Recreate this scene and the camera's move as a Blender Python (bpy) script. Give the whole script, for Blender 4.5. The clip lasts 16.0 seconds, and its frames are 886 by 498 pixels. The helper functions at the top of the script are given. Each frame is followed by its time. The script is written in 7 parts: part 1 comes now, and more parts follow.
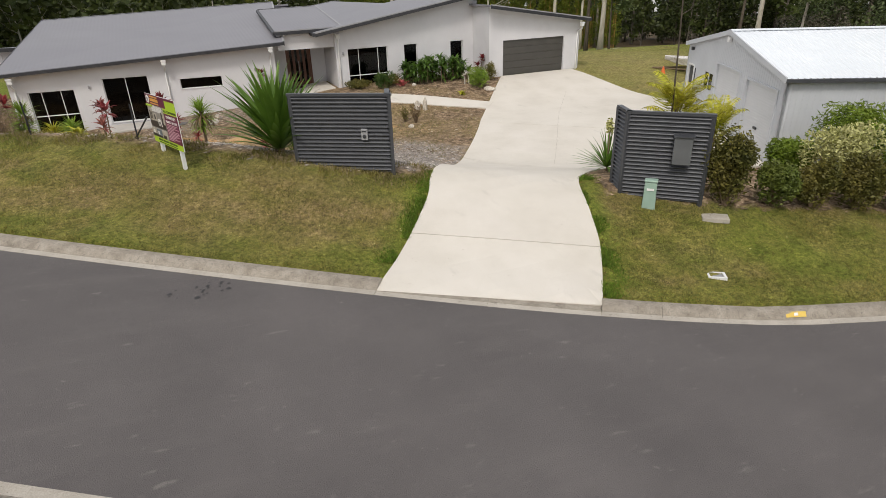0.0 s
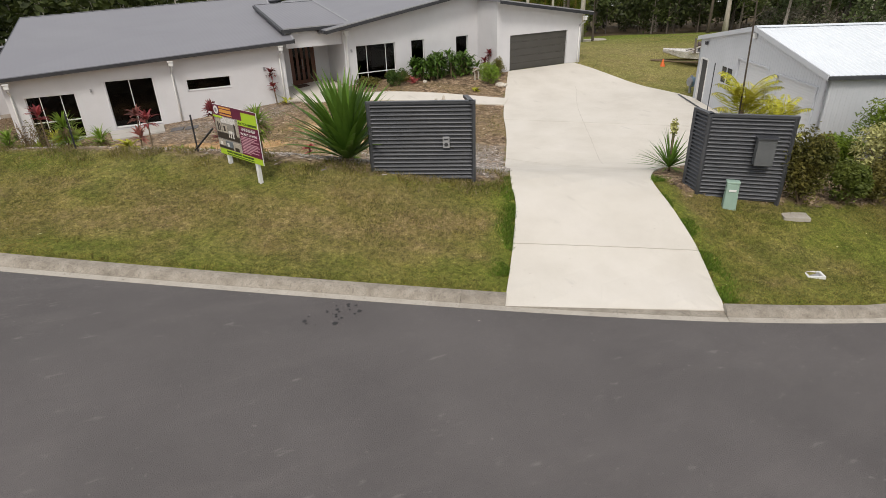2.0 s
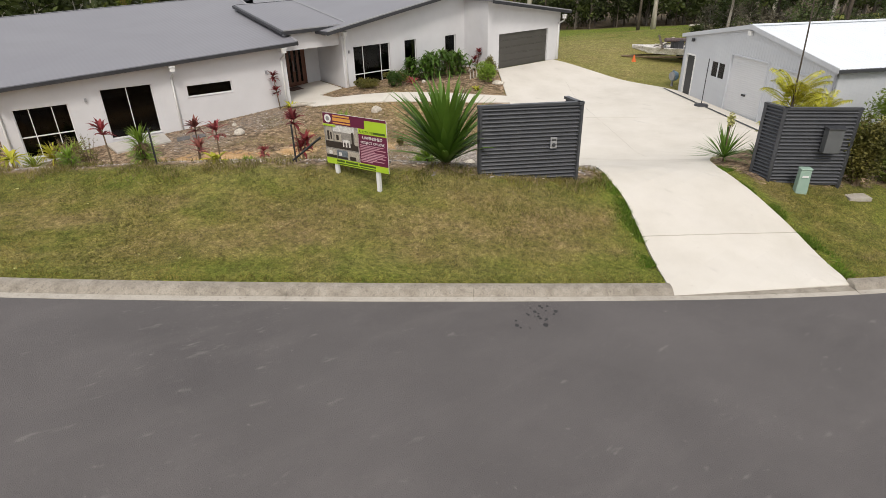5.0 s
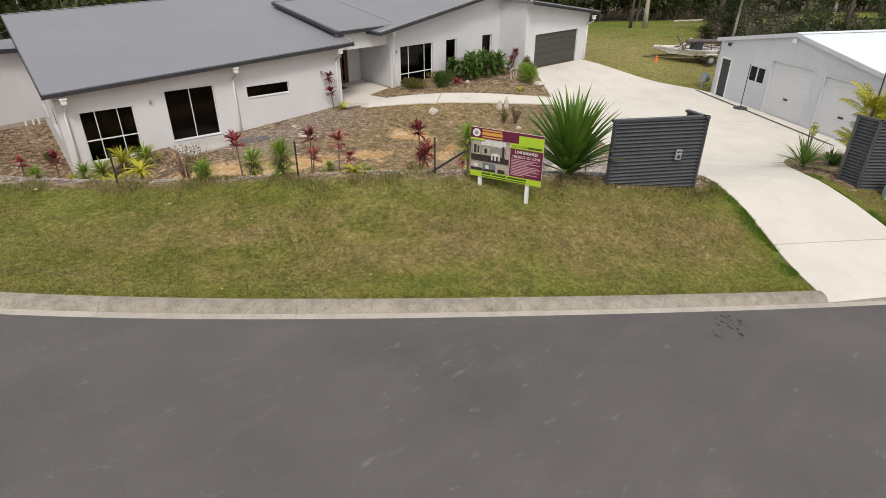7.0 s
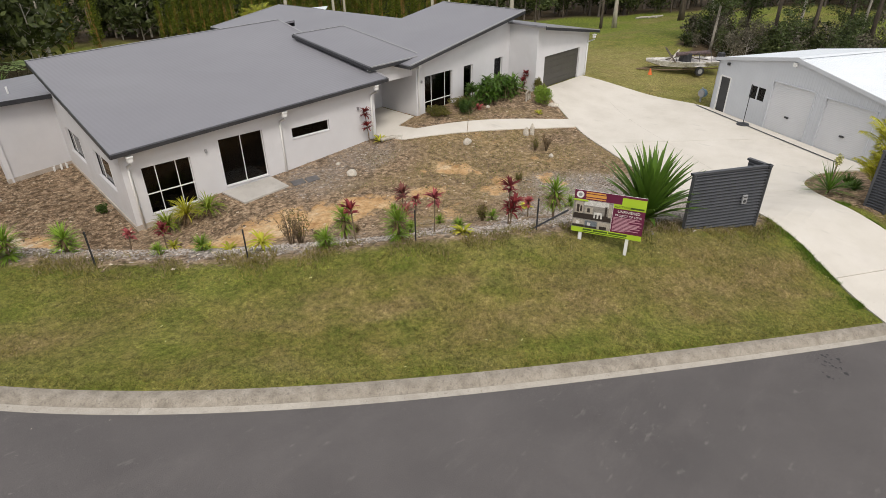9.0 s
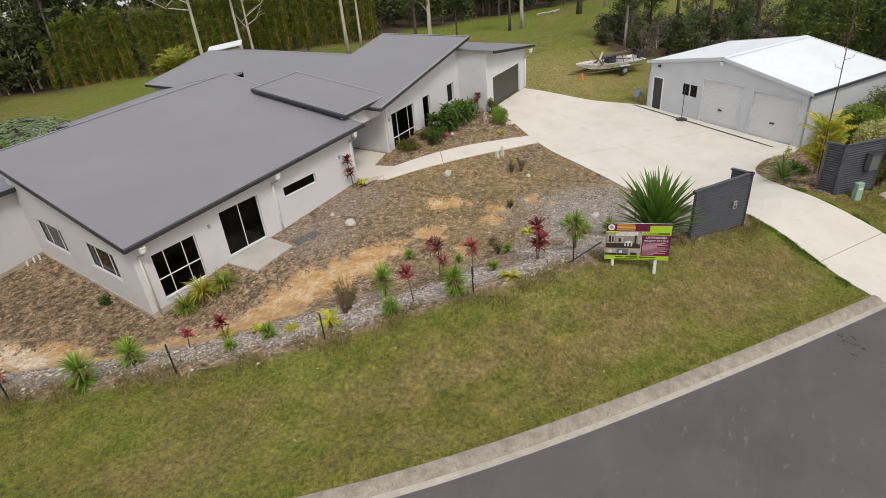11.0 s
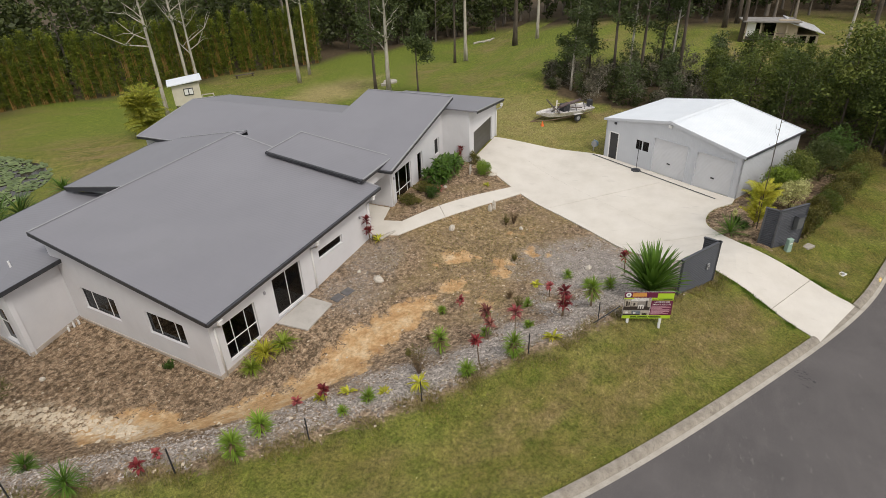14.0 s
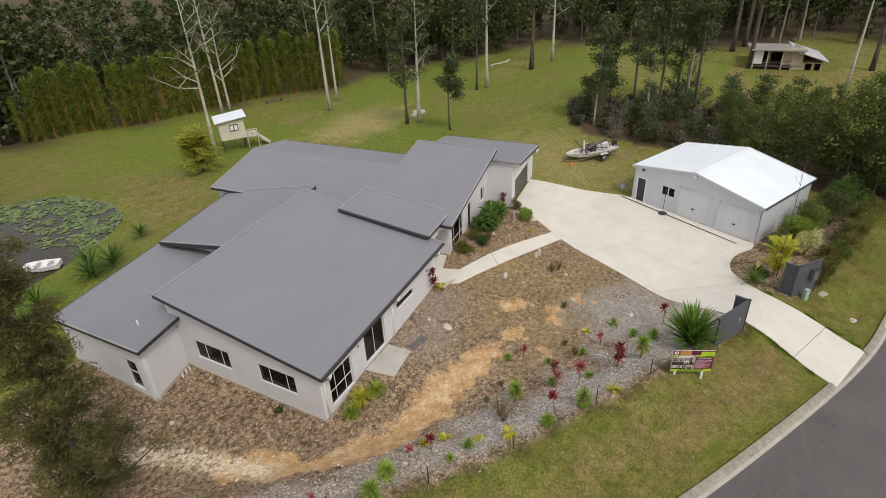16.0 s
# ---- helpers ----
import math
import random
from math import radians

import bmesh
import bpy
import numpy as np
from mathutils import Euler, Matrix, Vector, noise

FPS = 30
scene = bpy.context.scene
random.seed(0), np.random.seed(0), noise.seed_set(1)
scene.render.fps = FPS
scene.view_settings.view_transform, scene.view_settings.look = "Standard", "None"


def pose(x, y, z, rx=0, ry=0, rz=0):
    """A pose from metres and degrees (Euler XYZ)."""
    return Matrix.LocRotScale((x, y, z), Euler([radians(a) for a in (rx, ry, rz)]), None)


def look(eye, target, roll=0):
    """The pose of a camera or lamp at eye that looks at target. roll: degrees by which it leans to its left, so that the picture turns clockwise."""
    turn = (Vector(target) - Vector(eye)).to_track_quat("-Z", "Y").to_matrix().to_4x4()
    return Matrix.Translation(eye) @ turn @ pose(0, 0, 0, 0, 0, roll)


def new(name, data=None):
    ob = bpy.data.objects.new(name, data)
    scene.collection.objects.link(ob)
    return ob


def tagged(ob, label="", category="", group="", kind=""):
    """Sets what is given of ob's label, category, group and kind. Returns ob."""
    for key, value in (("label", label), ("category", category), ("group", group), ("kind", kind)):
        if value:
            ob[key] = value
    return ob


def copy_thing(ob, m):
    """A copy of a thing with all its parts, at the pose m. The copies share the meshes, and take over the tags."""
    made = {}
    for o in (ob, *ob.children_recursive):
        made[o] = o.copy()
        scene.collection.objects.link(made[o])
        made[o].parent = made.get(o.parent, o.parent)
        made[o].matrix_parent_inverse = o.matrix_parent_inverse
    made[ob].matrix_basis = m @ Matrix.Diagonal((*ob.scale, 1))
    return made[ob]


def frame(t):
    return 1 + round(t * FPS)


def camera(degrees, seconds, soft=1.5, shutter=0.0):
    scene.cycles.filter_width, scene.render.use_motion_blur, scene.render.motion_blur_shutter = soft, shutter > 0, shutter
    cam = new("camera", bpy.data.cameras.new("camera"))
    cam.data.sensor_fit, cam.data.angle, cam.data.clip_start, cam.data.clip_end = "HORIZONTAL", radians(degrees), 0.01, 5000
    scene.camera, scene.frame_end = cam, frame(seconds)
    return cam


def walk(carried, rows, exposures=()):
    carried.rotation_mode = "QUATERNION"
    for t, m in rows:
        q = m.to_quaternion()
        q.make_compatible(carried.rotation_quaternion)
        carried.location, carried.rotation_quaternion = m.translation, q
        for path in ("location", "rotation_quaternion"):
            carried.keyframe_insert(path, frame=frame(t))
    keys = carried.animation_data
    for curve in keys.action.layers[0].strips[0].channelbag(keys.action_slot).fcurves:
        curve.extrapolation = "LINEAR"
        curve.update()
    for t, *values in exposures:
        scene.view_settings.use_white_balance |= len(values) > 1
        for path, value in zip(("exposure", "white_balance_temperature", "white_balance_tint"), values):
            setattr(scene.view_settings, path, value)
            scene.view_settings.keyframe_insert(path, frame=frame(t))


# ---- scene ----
cam = camera(75.0, 16.0, soft=0.35)
# seconds, place in metres, yaw, pitch and roll in degrees
ROWS = [
    (0, 2.692, -0.126, 5.907, -24.420, -25.301, -1.805),
    (0.5, 2.112, 0.367, 6.020, -24.714, -25.615, -1.879),
    (1, 1.452, 0.876, 6.131, -25.891, -25.936, -1.742),
    (1.5, 0.726, 1.330, 6.218, -27.588, -26.190, -1.766),
    (2, -0.173, 1.795, 6.392, -29.179, -26.497, -1.794),
    (2.5, -0.830, 2.087, 6.516, -31.421, -26.989, -2.283),
    (3, -1.448, 2.506, 6.567, -33.787, -27.208, -2.791),
    (5.5, -5.677, 5.436, 6.865, -39.333, -27.126, -0.592),
    (6, -6.715, 6.229, 7.033, -40.195, -27.375, 0.091),
    (6.5, -7.558, 6.920, 7.234, -42.040, -27.964, 0.268),
    (7, -8.371, 7.690, 7.503, -42.921, -28.232, 0.158),
    (7.5, -9.280, 8.339, 7.919, -43.999, -28.248, 0.891),
    (8, -10.232, 9.134, 8.583, -44.991, -28.801, 1.137),
    (8.5, -10.989, 9.915, 9.220, -46.514, -29.159, 1.112),
    (9, -11.631, 10.601, 9.843, -48.017, -29.433, -0.507),
    (11.5, -14.724, 14.127, 12.615, -59.439, -29.963, -5.306),
    (12, -15.316, 14.550, 13.204, -61.476, -29.939, -4.823),
    (12.5, -16.070, 15.089, 13.867, -62.694, -29.950, -4.212),
    (13, -16.774, 15.719, 14.672, -63.957, -29.944, -3.529),
    (13.5, -17.524, 16.284, 15.536, -65.302, -30.072, -2.764),
    (14, -18.374, 16.899, 16.774, -66.425, -30.221, -2.328),
    (14.5, -19.113, 17.425, 18.102, -67.212, -30.441, -2.118),
    (15, -19.906, 18.033, 19.430, -67.899, -30.633, -2.003),
    (15.5, -20.754, 18.736, 20.713, -67.168, -30.666, -2.760),
    (16, -21.719, 19.367, 22.184, -66.406, -30.624, -2.881),
]


def aimed(x, y, z, yaw, pitch, roll):
    a, p = radians(yaw), radians(pitch)
    ahead = Vector((-math.sin(a) * math.cos(p), math.cos(a) * math.cos(p), math.sin(p)))
    return look((x, y, z), Vector((x, y, z)) + 10 * ahead, roll)


walk(cam, [(t, aimed(*row)) for t, *row in ROWS], [(0, 0.29), (3, 0.33), (6, 0.45), (7, 0.41), (9, 0.34), (16, 0.29)])

# ---- light: a bright, thinly overcast day ----
world = bpy.data.worlds.new("sky")
scene.world = world
world.use_nodes = True
wn = world.node_tree.nodes
sky = wn.new("ShaderNodeTexSky")
sky.sky_type, sky.sun_disc = "NISHITA", False
sky.sun_elevation, sky.sun_rotation = radians(52), radians(218)
sky.dust_density, sky.ozone_density = 4.0, 1.0
soft = wn.new("ShaderNodeMix")
soft.data_type = "RGBA"
soft.inputs[0].default_value = 0.62
soft.inputs[7].default_value = (7.2, 7.1, 6.9, 1)
world.node_tree.links.new(sky.outputs[0], soft.inputs[6])
world.node_tree.links.new(soft.outputs[2], wn["Background"].inputs[0])
wn["Background"].inputs[1].default_value = 0.11
sun = new("sun", bpy.data.lights.new("sun", "SUN"))
sun.data.energy, sun.data.angle, sun.data.color = 1.3, radians(14), (1.0, 0.95, 0.88)
SUN_FROM = Vector((math.sin(radians(218)) * math.cos(radians(52)), math.cos(radians(218)) * math.cos(radians(52)), math.sin(radians(52))))
sun.matrix_world = look(SUN_FROM * 60, (0, 0, 0))
scene.view_settings.exposure = 0.36


# ---- materials ----
def material(name, stops, scale=2.0, rough=0.7, bump=0.0, bump_scale=30.0, metallic=0.0, fine=0.0, island=0.0, piece=0.0,
             spec=0.5, stretch=(1, 1, 1), rib=None):
    """Noise between the colours of stops at a large and a fine scale, with a bump. rib: (axis, pitch, strength) of pressed ribs."""
    m = bpy.data.materials.new(name)
    m.use_nodes = True
    n, link = m.node_tree.nodes, m.node_tree.links.new
    b = n["Principled BSDF"]
    b.inputs["Roughness"].default_value, b.inputs["Metallic"].default_value = rough, metallic
    b.inputs["Specular IOR Level"].default_value = spec
    co = n.new("ShaderNodeTexCoord")
    mp = n.new("ShaderNodeMapping")
    mp.inputs["Scale"].default_value = stretch
    link(co.outputs["Object"], mp.inputs[0])
    big = n.new("ShaderNodeTexNoise")
    big.inputs["Scale"].default_value, big.inputs["Detail"].default_value, big.inputs["Roughness"].default_value = scale, 6, 0.6
    link(mp.outputs[0], big.inputs["Vector"])
    ramp = n.new("ShaderNodeValToRGB")
    e = ramp.color_ramp.elements
    while len(e) < len(stops):
        e.new(0.5)
    for k, (pos, col) in enumerate(stops):
        e[k].position, e[k].color = pos, (*col, 1)
    link(big.outputs["Fac"], ramp.inputs[0])
    out = ramp.outputs[0]
    if fine:
        sm = n.new("ShaderNodeTexNoise")
        sm.inputs["Scale"].default_value, sm.inputs["Detail"].default_value = bump_scale, 4
        link(mp.outputs[0], sm.inputs["Vector"])
        rg = n.new("ShaderNodeMapRange")
        rg.inputs[1].default_value, rg.inputs[2].default_value = 0.25, 0.75
        rg.inputs[3].default_value, rg.inputs[4].default_value = 1 - fine, 1 + fine
        link(sm.outputs["Fac"], rg.inputs[0])
        mul = n.new("ShaderNodeMix")
        mul.data_type, mul.blend_type = "RGBA", "MULTIPLY"
        mul.inputs[0].default_value = 1
        link(out, mul.inputs[6])
        link(rg.outputs[0], mul.inputs[7])
        out = mul.outputs[2]
    for amount, node, sock in ((island, "ShaderNodeNewGeometry", "Random Per Island"), (piece, "ShaderNodeObjectInfo", "Random")):
        if amount:
            gi = n.new(node)
            rg = n.new("ShaderNodeMapRange")
            rg.inputs[3].default_value, rg.inputs[4].default_value = 1 - amount, 1 + amount
            link(gi.outputs[sock], rg.inputs[0])
            mul = n.new("ShaderNodeMix")
            mul.data_type, mul.blend_type = "RGBA", "MULTIPLY"
            mul.inputs[0].default_value = 1
            link(out, mul.inputs[6])
            link(rg.outputs[0], mul.inputs[7])
            out = mul.outputs[2]
    link(out, b.inputs["Base Color"])
    normal = None
    if bump:
        nb = n.new("ShaderNodeTexNoise")
        nb.inputs["Scale"].default_value, nb.inputs["Detail"].default_value = bump_scale, 5
        link(mp.outputs[0], nb.inputs["Vector"])
        bp = n.new("ShaderNodeBump")
        bp.inputs["Strength"].default_value, bp.inputs["Distance"].default_value = bump, 0.02
        link(nb.outputs["Fac"], bp.inputs["Height"])
        normal = bp.outputs[0]
    if rib:
        axis, pitch, strength = rib
        wv = n.new("ShaderNodeTexWave")
        wv.wave_type, wv.bands_direction, wv.wave_profile = "BANDS", axis, "SIN"
        wv.inputs["Scale"].default_value = 0.314159 / pitch * 1.0
        wv.inputs["Distortion"].default_value = 0
        link(co.outputs["Object"], wv.inputs["Vector"])
        bp = n.new("ShaderNodeBump")
        bp.inputs["Strength"].default_value, bp.inputs["Distance"].default_value = strength, 0.02
        link(wv.outputs["Fac"], bp.inputs["Height"])
        if normal:
            link(normal, bp.inputs["Normal"])
        normal = bp.outputs[0]
    if normal:
        link(normal, b.inputs["Normal"])
    return m


def foliage(name, dark, light, rough=0.55, vary=0.35):
    """Leaf material: colour differs from leaf to leaf and in broad patches, and light shines through."""
    m = material(name, [(0.3, dark), (0.7, light)], scale=0.9, rough=rough, island=vary, piece=0.12, spec=0.3)
    b = m.node_tree.nodes["Principled BSDF"]
    tr = m.node_tree.nodes.new("ShaderNodeBsdfTranslucent")
    mx = m.node_tree.nodes.new("ShaderNodeMixShader")
    mx.inputs[0].default_value = 0.22
    link = m.node_tree.links.new
    link(b.inputs["Base Color"].links[0].from_socket, tr.inputs[0])
    link(b.outputs[0], mx.inputs[1])
    link(tr.outputs[0], mx.inputs[2])
    link(mx.outputs[0], m.node_tree.nodes["Material Output"].inputs[0])
    return m


def speckled(m, scale, lo, hi, colour, amount=1.0, stretch=(1, 1, 1), detail=3):
    """Lays spots or streaks of another colour over a material, where a noise lies above lo."""
    n, link = m.node_tree.nodes, m.node_tree.links.new
    base = n["Principled BSDF"].inputs["Base Color"]
    co, mp, t = n.new("ShaderNodeTexCoord"), n.new("ShaderNodeMapping"), n.new("ShaderNodeTexNoise")
    mp.inputs["Scale"].default_value = stretch
    mp.inputs["Location"].default_value = (scale, 2 * scale, 0.3)
    t.inputs["Scale"].default_value, t.inputs["Detail"].default_value, t.inputs["Roughness"].default_value = scale, detail, 0.6
    link(co.outputs["Object"], mp.inputs[0])
    link(mp.outputs[0], t.inputs["Vector"])
    rg = n.new("ShaderNodeMapRange")
    rg.inputs[1].default_value, rg.inputs[2].default_value, rg.inputs[3].default_value, rg.inputs[4].default_value = lo, hi, 0, amount
    link(t.outputs["Fac"], rg.inputs[0])
    mx = n.new("ShaderNodeMix")
    mx.data_type = "RGBA"
    mx.inputs[7].default_value = (*colour, 1)
    link(rg.outputs[0], mx.inputs[0])
    link(base.links[0].from_socket, mx.inputs[6])
    link(mx.outputs[2], base)
    return m


RENDER_WHITE = material("white_render", [(0.3, (0.62, 0.615, 0.63)), (0.7, (0.68, 0.675, 0.69))], 0.7, 0.85, 0.25, 60, fine=0.03)
PLINTH = material("plinth_concrete", [(0.3, (0.40, 0.34, 0.28)), (0.7, (0.55, 0.50, 0.44))], 1.5, 0.9, 0.3, 40, fine=0.15)
WHITE_PAINT = material("white_paint", [(0.3, (0.74, 0.74, 0.73)), (0.7, (0.8, 0.8, 0.79))], 1.5, 0.45)
ROOF_X = material("grey_roof_sheet", [(0.3, (0.205, 0.202, 0.222)), (0.7, (0.225, 0.222, 0.242))], 0.25, 0.5, rib=("X", 0.2, 0.13), spec=0.4)
ROOF_Y = material("grey_roof_sheet_crosswise", [(0.3, (0.205, 0.202, 0.222)), (0.7, (0.225, 0.222, 0.242))], 0.25, 0.5, rib=("Y", 0.2, 0.13), spec=0.4)
FLASHING = material("light_grey_flashing", [(0.3, (0.27, 0.27, 0.28)), (0.7, (0.33, 0.33, 0.34))], 2, 0.45)
FASCIA = material("charcoal_fascia", [(0.3, (0.026, 0.027, 0.031)), (0.7, (0.042, 0.043, 0.048))], 2, 0.45)
GLASS = bpy.data.materials.new("window_glass")
GLASS.use_nodes = True
_g = GLASS.node_tree.nodes["Principled BSDF"].inputs
_g["Base Color"].default_value, _g["Roughness"].default_value = (0.05, 0.053, 0.056, 1), 0.02
_g["Transmission Weight"].default_value, _g["IOR"].default_value = 1.0, 1.28
# floor colour darkened so that rooms behind the glass look unlit
INSIDE = material("dimmed_interior_floor", [(0.3, (0.10, 0.095, 0.09)), (0.7, (0.14, 0.135, 0.13))], 1, 0.9)
ASPHALT = material("asphalt", [(0.25, (0.088, 0.079, 0.078)), (0.5, (0.110, 0.099, 0.097)), (0.75, (0.133, 0.120, 0.117))], 0.35, 0.85, 0.6, 90, fine=0.30)
speckled(ASPHALT, 1.1, 0.52, 0.72, (0.170, 0.152, 0.146), 0.24, (0.45, 1.7, 1), 8)
speckled(ASPHALT, 0.5, 0.55, 0.75, (0.080, 0.074, 0.074), 0.2, (0.5, 1.6, 1), 6)
speckled(ASPHALT, 9.0, 0.66, 0.76, (0.26, 0.235, 0.22), 0.6, (1, 1, 1), 6)
speckled(ASPHALT, 3.2, 0.63, 0.72, (0.22, 0.20, 0.19), 0.5, (0.6, 1.6, 1), 8)
speckled(ASPHALT, 36, 0.66, 0.74, (0.30, 0.28, 0.26), 0.8)
speckled(ASPHALT, 30, 0.66, 0.76, (0.04, 0.038, 0.038), 0.7)
CONCRETE = material("pale_concrete", [(0.25, (0.57, 0.53, 0.465)), (0.5, (0.63, 0.59, 0.525)), (0.75, (0.67, 0.63, 0.57))], 0.6, 0.85, 0.2, 50, fine=0.05, piece=0.03)
KERB = material("kerb_concrete", [(0.25, (0.35, 0.315, 0.265)), (0.5, (0.42, 0.382, 0.328)), (0.75, (0.48, 0.442, 0.385))], 2.2, 0.9, 0.4, 45, fine=0.16, piece=0.06)
speckled(CONCRETE, 0.35, 0.54, 0.80, (0.45, 0.41, 0.365), 0.35, (1, 1, 1), 8)
speckled(CONCRETE, 1.1, 0.62, 0.82, (0.33, 0.31, 0.28), 0.5, (1.6, 0.6, 1), 8)
speckled(CONCRETE, 11, 0.70, 0.78, (0.33, 0.28, 0.22), 0.5)
GREY_CONCRETE = material("grey_concrete", [(0.25, (0.43, 0.405, 0.37)), (0.75, (0.55, 0.52, 0.48))], 0.8, 0.85, 0.2, 50, fine=0.08)
speckled(GREY_CONCRETE, 1.5, 0.56, 0.78, (0.30, 0.27, 0.235), 0.5, detail=6)
speckled(KERB, 5.0, 0.56, 0.76, (0.20, 0.18, 0.15), 0.4, detail=8)
speckled(KERB, 14, 0.62, 0.72, (0.09, 0.082, 0.07), 0.6, detail=5)
KERB_DIRTY = material("grimy_kerb_concrete", [(0.25, (0.19, 0.165, 0.132)), (0.5, (0.29, 0.256, 0.21)), (0.75, (0.37, 0.332, 0.278))], 4.0, 0.9, 0.4, 45, fine=0.2, piece=0.06)
speckled(KERB_DIRTY, 19, 0.54, 0.70, (0.11, 0.098, 0.082), 0.55, (1, 1, 0.3), 4)
speckled(RENDER_WHITE, 0.9, 0.58, 0.80, (0.57, 0.56, 0.56), 0.5, (1.5, 1.5, 0.4), 6)
for _roof in (ROOF_X, ROOF_Y):
    speckled(_roof, 0.5, 0.54, 0.78, (0.19, 0.19, 0.20), 0.45, detail=6)
    speckled(_roof, 9, 0.69, 0.76, (0.30, 0.295, 0.29), 0.35)
CHARCOAL = material("charcoal_sheet", [(0.3, (0.060, 0.063, 0.072)), (0.7, (0.080, 0.083, 0.093))], 3, 0.42, metallic=0.2)
SHED_WALL = material("pale_grey_sheet", [(0.3, (0.53, 0.55, 0.585)), (0.7, (0.58, 0.60, 0.635))], 0.6, 0.5)
SHED_DOOR = material("pale_grey_roller_door", [(0.3, (0.60, 0.61, 0.63)), (0.7, (0.65, 0.66, 0.68))], 0.8, 0.5)
SHED_ROOF = material("zincalume_roof", [(0.25, (0.76, 0.80, 0.84)), (0.75, (0.84, 0.875, 0.91))], 0.5, 0.45, metallic=0.15)
GARAGE = material("dark_grey_door", [(0.3, (0.062, 0.058, 0.052)), (0.7, (0.080, 0.076, 0.068))], 1, 0.5)
TIMBER = material("red_brown_timber", [(0.3, (0.085, 0.03, 0.016)), (0.7, (0.16, 0.06, 0.03))], 3, 0.45, 0.1, 30, fine=0.2, stretch=(6, 6, 0.6))

# ---- mesh helpers ----
class Shape:
    """Vertices and faces gathered into one mesh."""

    def __init__(self):
        self.v, self.f = [], []

    def add(self, verts, faces):
        k = len(self.v)
        self.v += [tuple(p) for p in verts]
        self.f += [tuple(k + i for i in q) for q in faces]
        return self

    def box(self, x0, x1, y0, y1, z0, z1, m=None):
        p = [(x, y, z) for z in (z0, z1) for y in (y0, y1) for x in (x0, x1)]
        if m:
            p = [m @ Vector(q) for q in p]
        faces = [(0, 2, 3, 1), (4, 5, 7, 6), (0, 1, 5, 4), (2, 6, 7, 3), (0, 4, 6, 2), (1, 3, 7, 5)]
        return self.add(p, [f[::-1] for f in faces] if m and m.determinant() < 0 else faces)

    def tube(self, path, radii, sides=8, cap=True):
        """A round tube along path, whose radii taper."""
        rings = []
        path = [Vector(p) for p in path]
        for i, p in enumerate(path):
            d = (path[min(i + 1, len(path) - 1)] - path[max(i - 1, 0)]).normalized()
            a = d.orthogonal().normalized() if abs(d.z) > 0.95 else d.cross(Vector((0, 0, 1))).normalized()
            b = d.cross(a)
            r = radii[i] if hasattr(radii, "__len__") else radii
            rings.append([p + r * (math.cos(w) * a + math.sin(w) * b) for w in (2 * math.pi * k / sides for k in range(sides))])
        faces = [(i * sides + k, i * sides + (k + 1) % sides, (i + 1) * sides + (k + 1) % sides, (i + 1) * sides + k)
                 for i in range(len(rings) - 1) for k in range(sides)]
        if cap:
            faces += [tuple(range(sides))[::-1], tuple((len(rings) - 1) * sides + k for k in range(sides))]
        return self.add([p for r in rings for p in r], faces)

    def mesh(self, name, material, smooth=False):
        me = bpy.data.meshes.new(name)
        me.from_pydata(self.v, [], self.f)
        me.materials.append(material)
        if smooth:
            me.polygons.foreach_set("use_smooth", [True] * len(me.polygons))
        me.update()
        return me


def part(name, shape, material, parent=None, label="", smooth=False, bevel=0.0):
    """Links a shape as one mesh object, under a thing or a part."""
    ob = new(name, shape.mesh(name, material, smooth))
    if parent:
        ob.parent = parent
    if label:
        ob["label"] = label
    if bevel:
        mod = ob.modifiers.new("edge", "BEVEL")
        mod.width, mod.segments, mod.limit_method = bevel, 2, "ANGLE"
    return ob


def thing(name, label, category, group="", kind="", at=None):
    ob = new(name)
    if at:
        ob.matrix_world = at
    return tagged(ob, label, category, group, kind)


def quads(name, verts, faces, material, smooth=False):
    """A mesh straight from arrays of vertices and equal-sided faces."""
    verts, faces = np.asarray(verts, np.float32), np.asarray(faces, np.int32)
    me = bpy.data.meshes.new(name)
    me.vertices.add(len(verts))
    me.vertices.foreach_set("co", verts.ravel())
    me.loops.add(faces.size)
    me.loops.foreach_set("vertex_index", faces.ravel())
    me.polygons.add(len(faces))
    me.polygons.foreach_set("loop_start", np.arange(0, faces.size, faces.shape[1], dtype=np.int32))
    if smooth:
        me.polygons.foreach_set("use_smooth", np.ones(len(faces), bool))
    me.update(calc_edges=True)
    me.materials.append(material)
    return me


# ---- the lie of the land ----
def ease(a):
    a = np.clip(a, 0, 1)
    return a * a * (3 - 2 * a)


def along(x, y):
    return 0.777 * x - 0.63 * y


def kerb_s(l):
    """Offset of the road's edge at a distance l along the street."""
    c = np.clip(l, -23, 5.5)
    base = 1.198 + 0.160 * c + 0.00727 * c**2 + 0.000503 * c**3 + 0.0000172 * c**4
    slope = 0.160 + 2 * 0.00727 * c + 3 * 0.000503 * c**2 + 4 * 0.0000172 * c**3
    return base + slope * (l - c)


def inward(x, y):
    """Metres from the road's edge towards the house."""
    return 0.63 * x + 0.777 * y - 10.05 - kerb_s(along(x, y))


def street(l, s):
    """The point at l along the street and s in from its edge."""
    t = s + 10.05 + kerb_s(l)
    return 0.777 * l + 0.63 * t, -0.63 * l + 0.777 * t


def road_z(x):
    return 0.75 - 0.107 * np.clip(x, -14, 13)


ROAD_WIDTH = 5.6


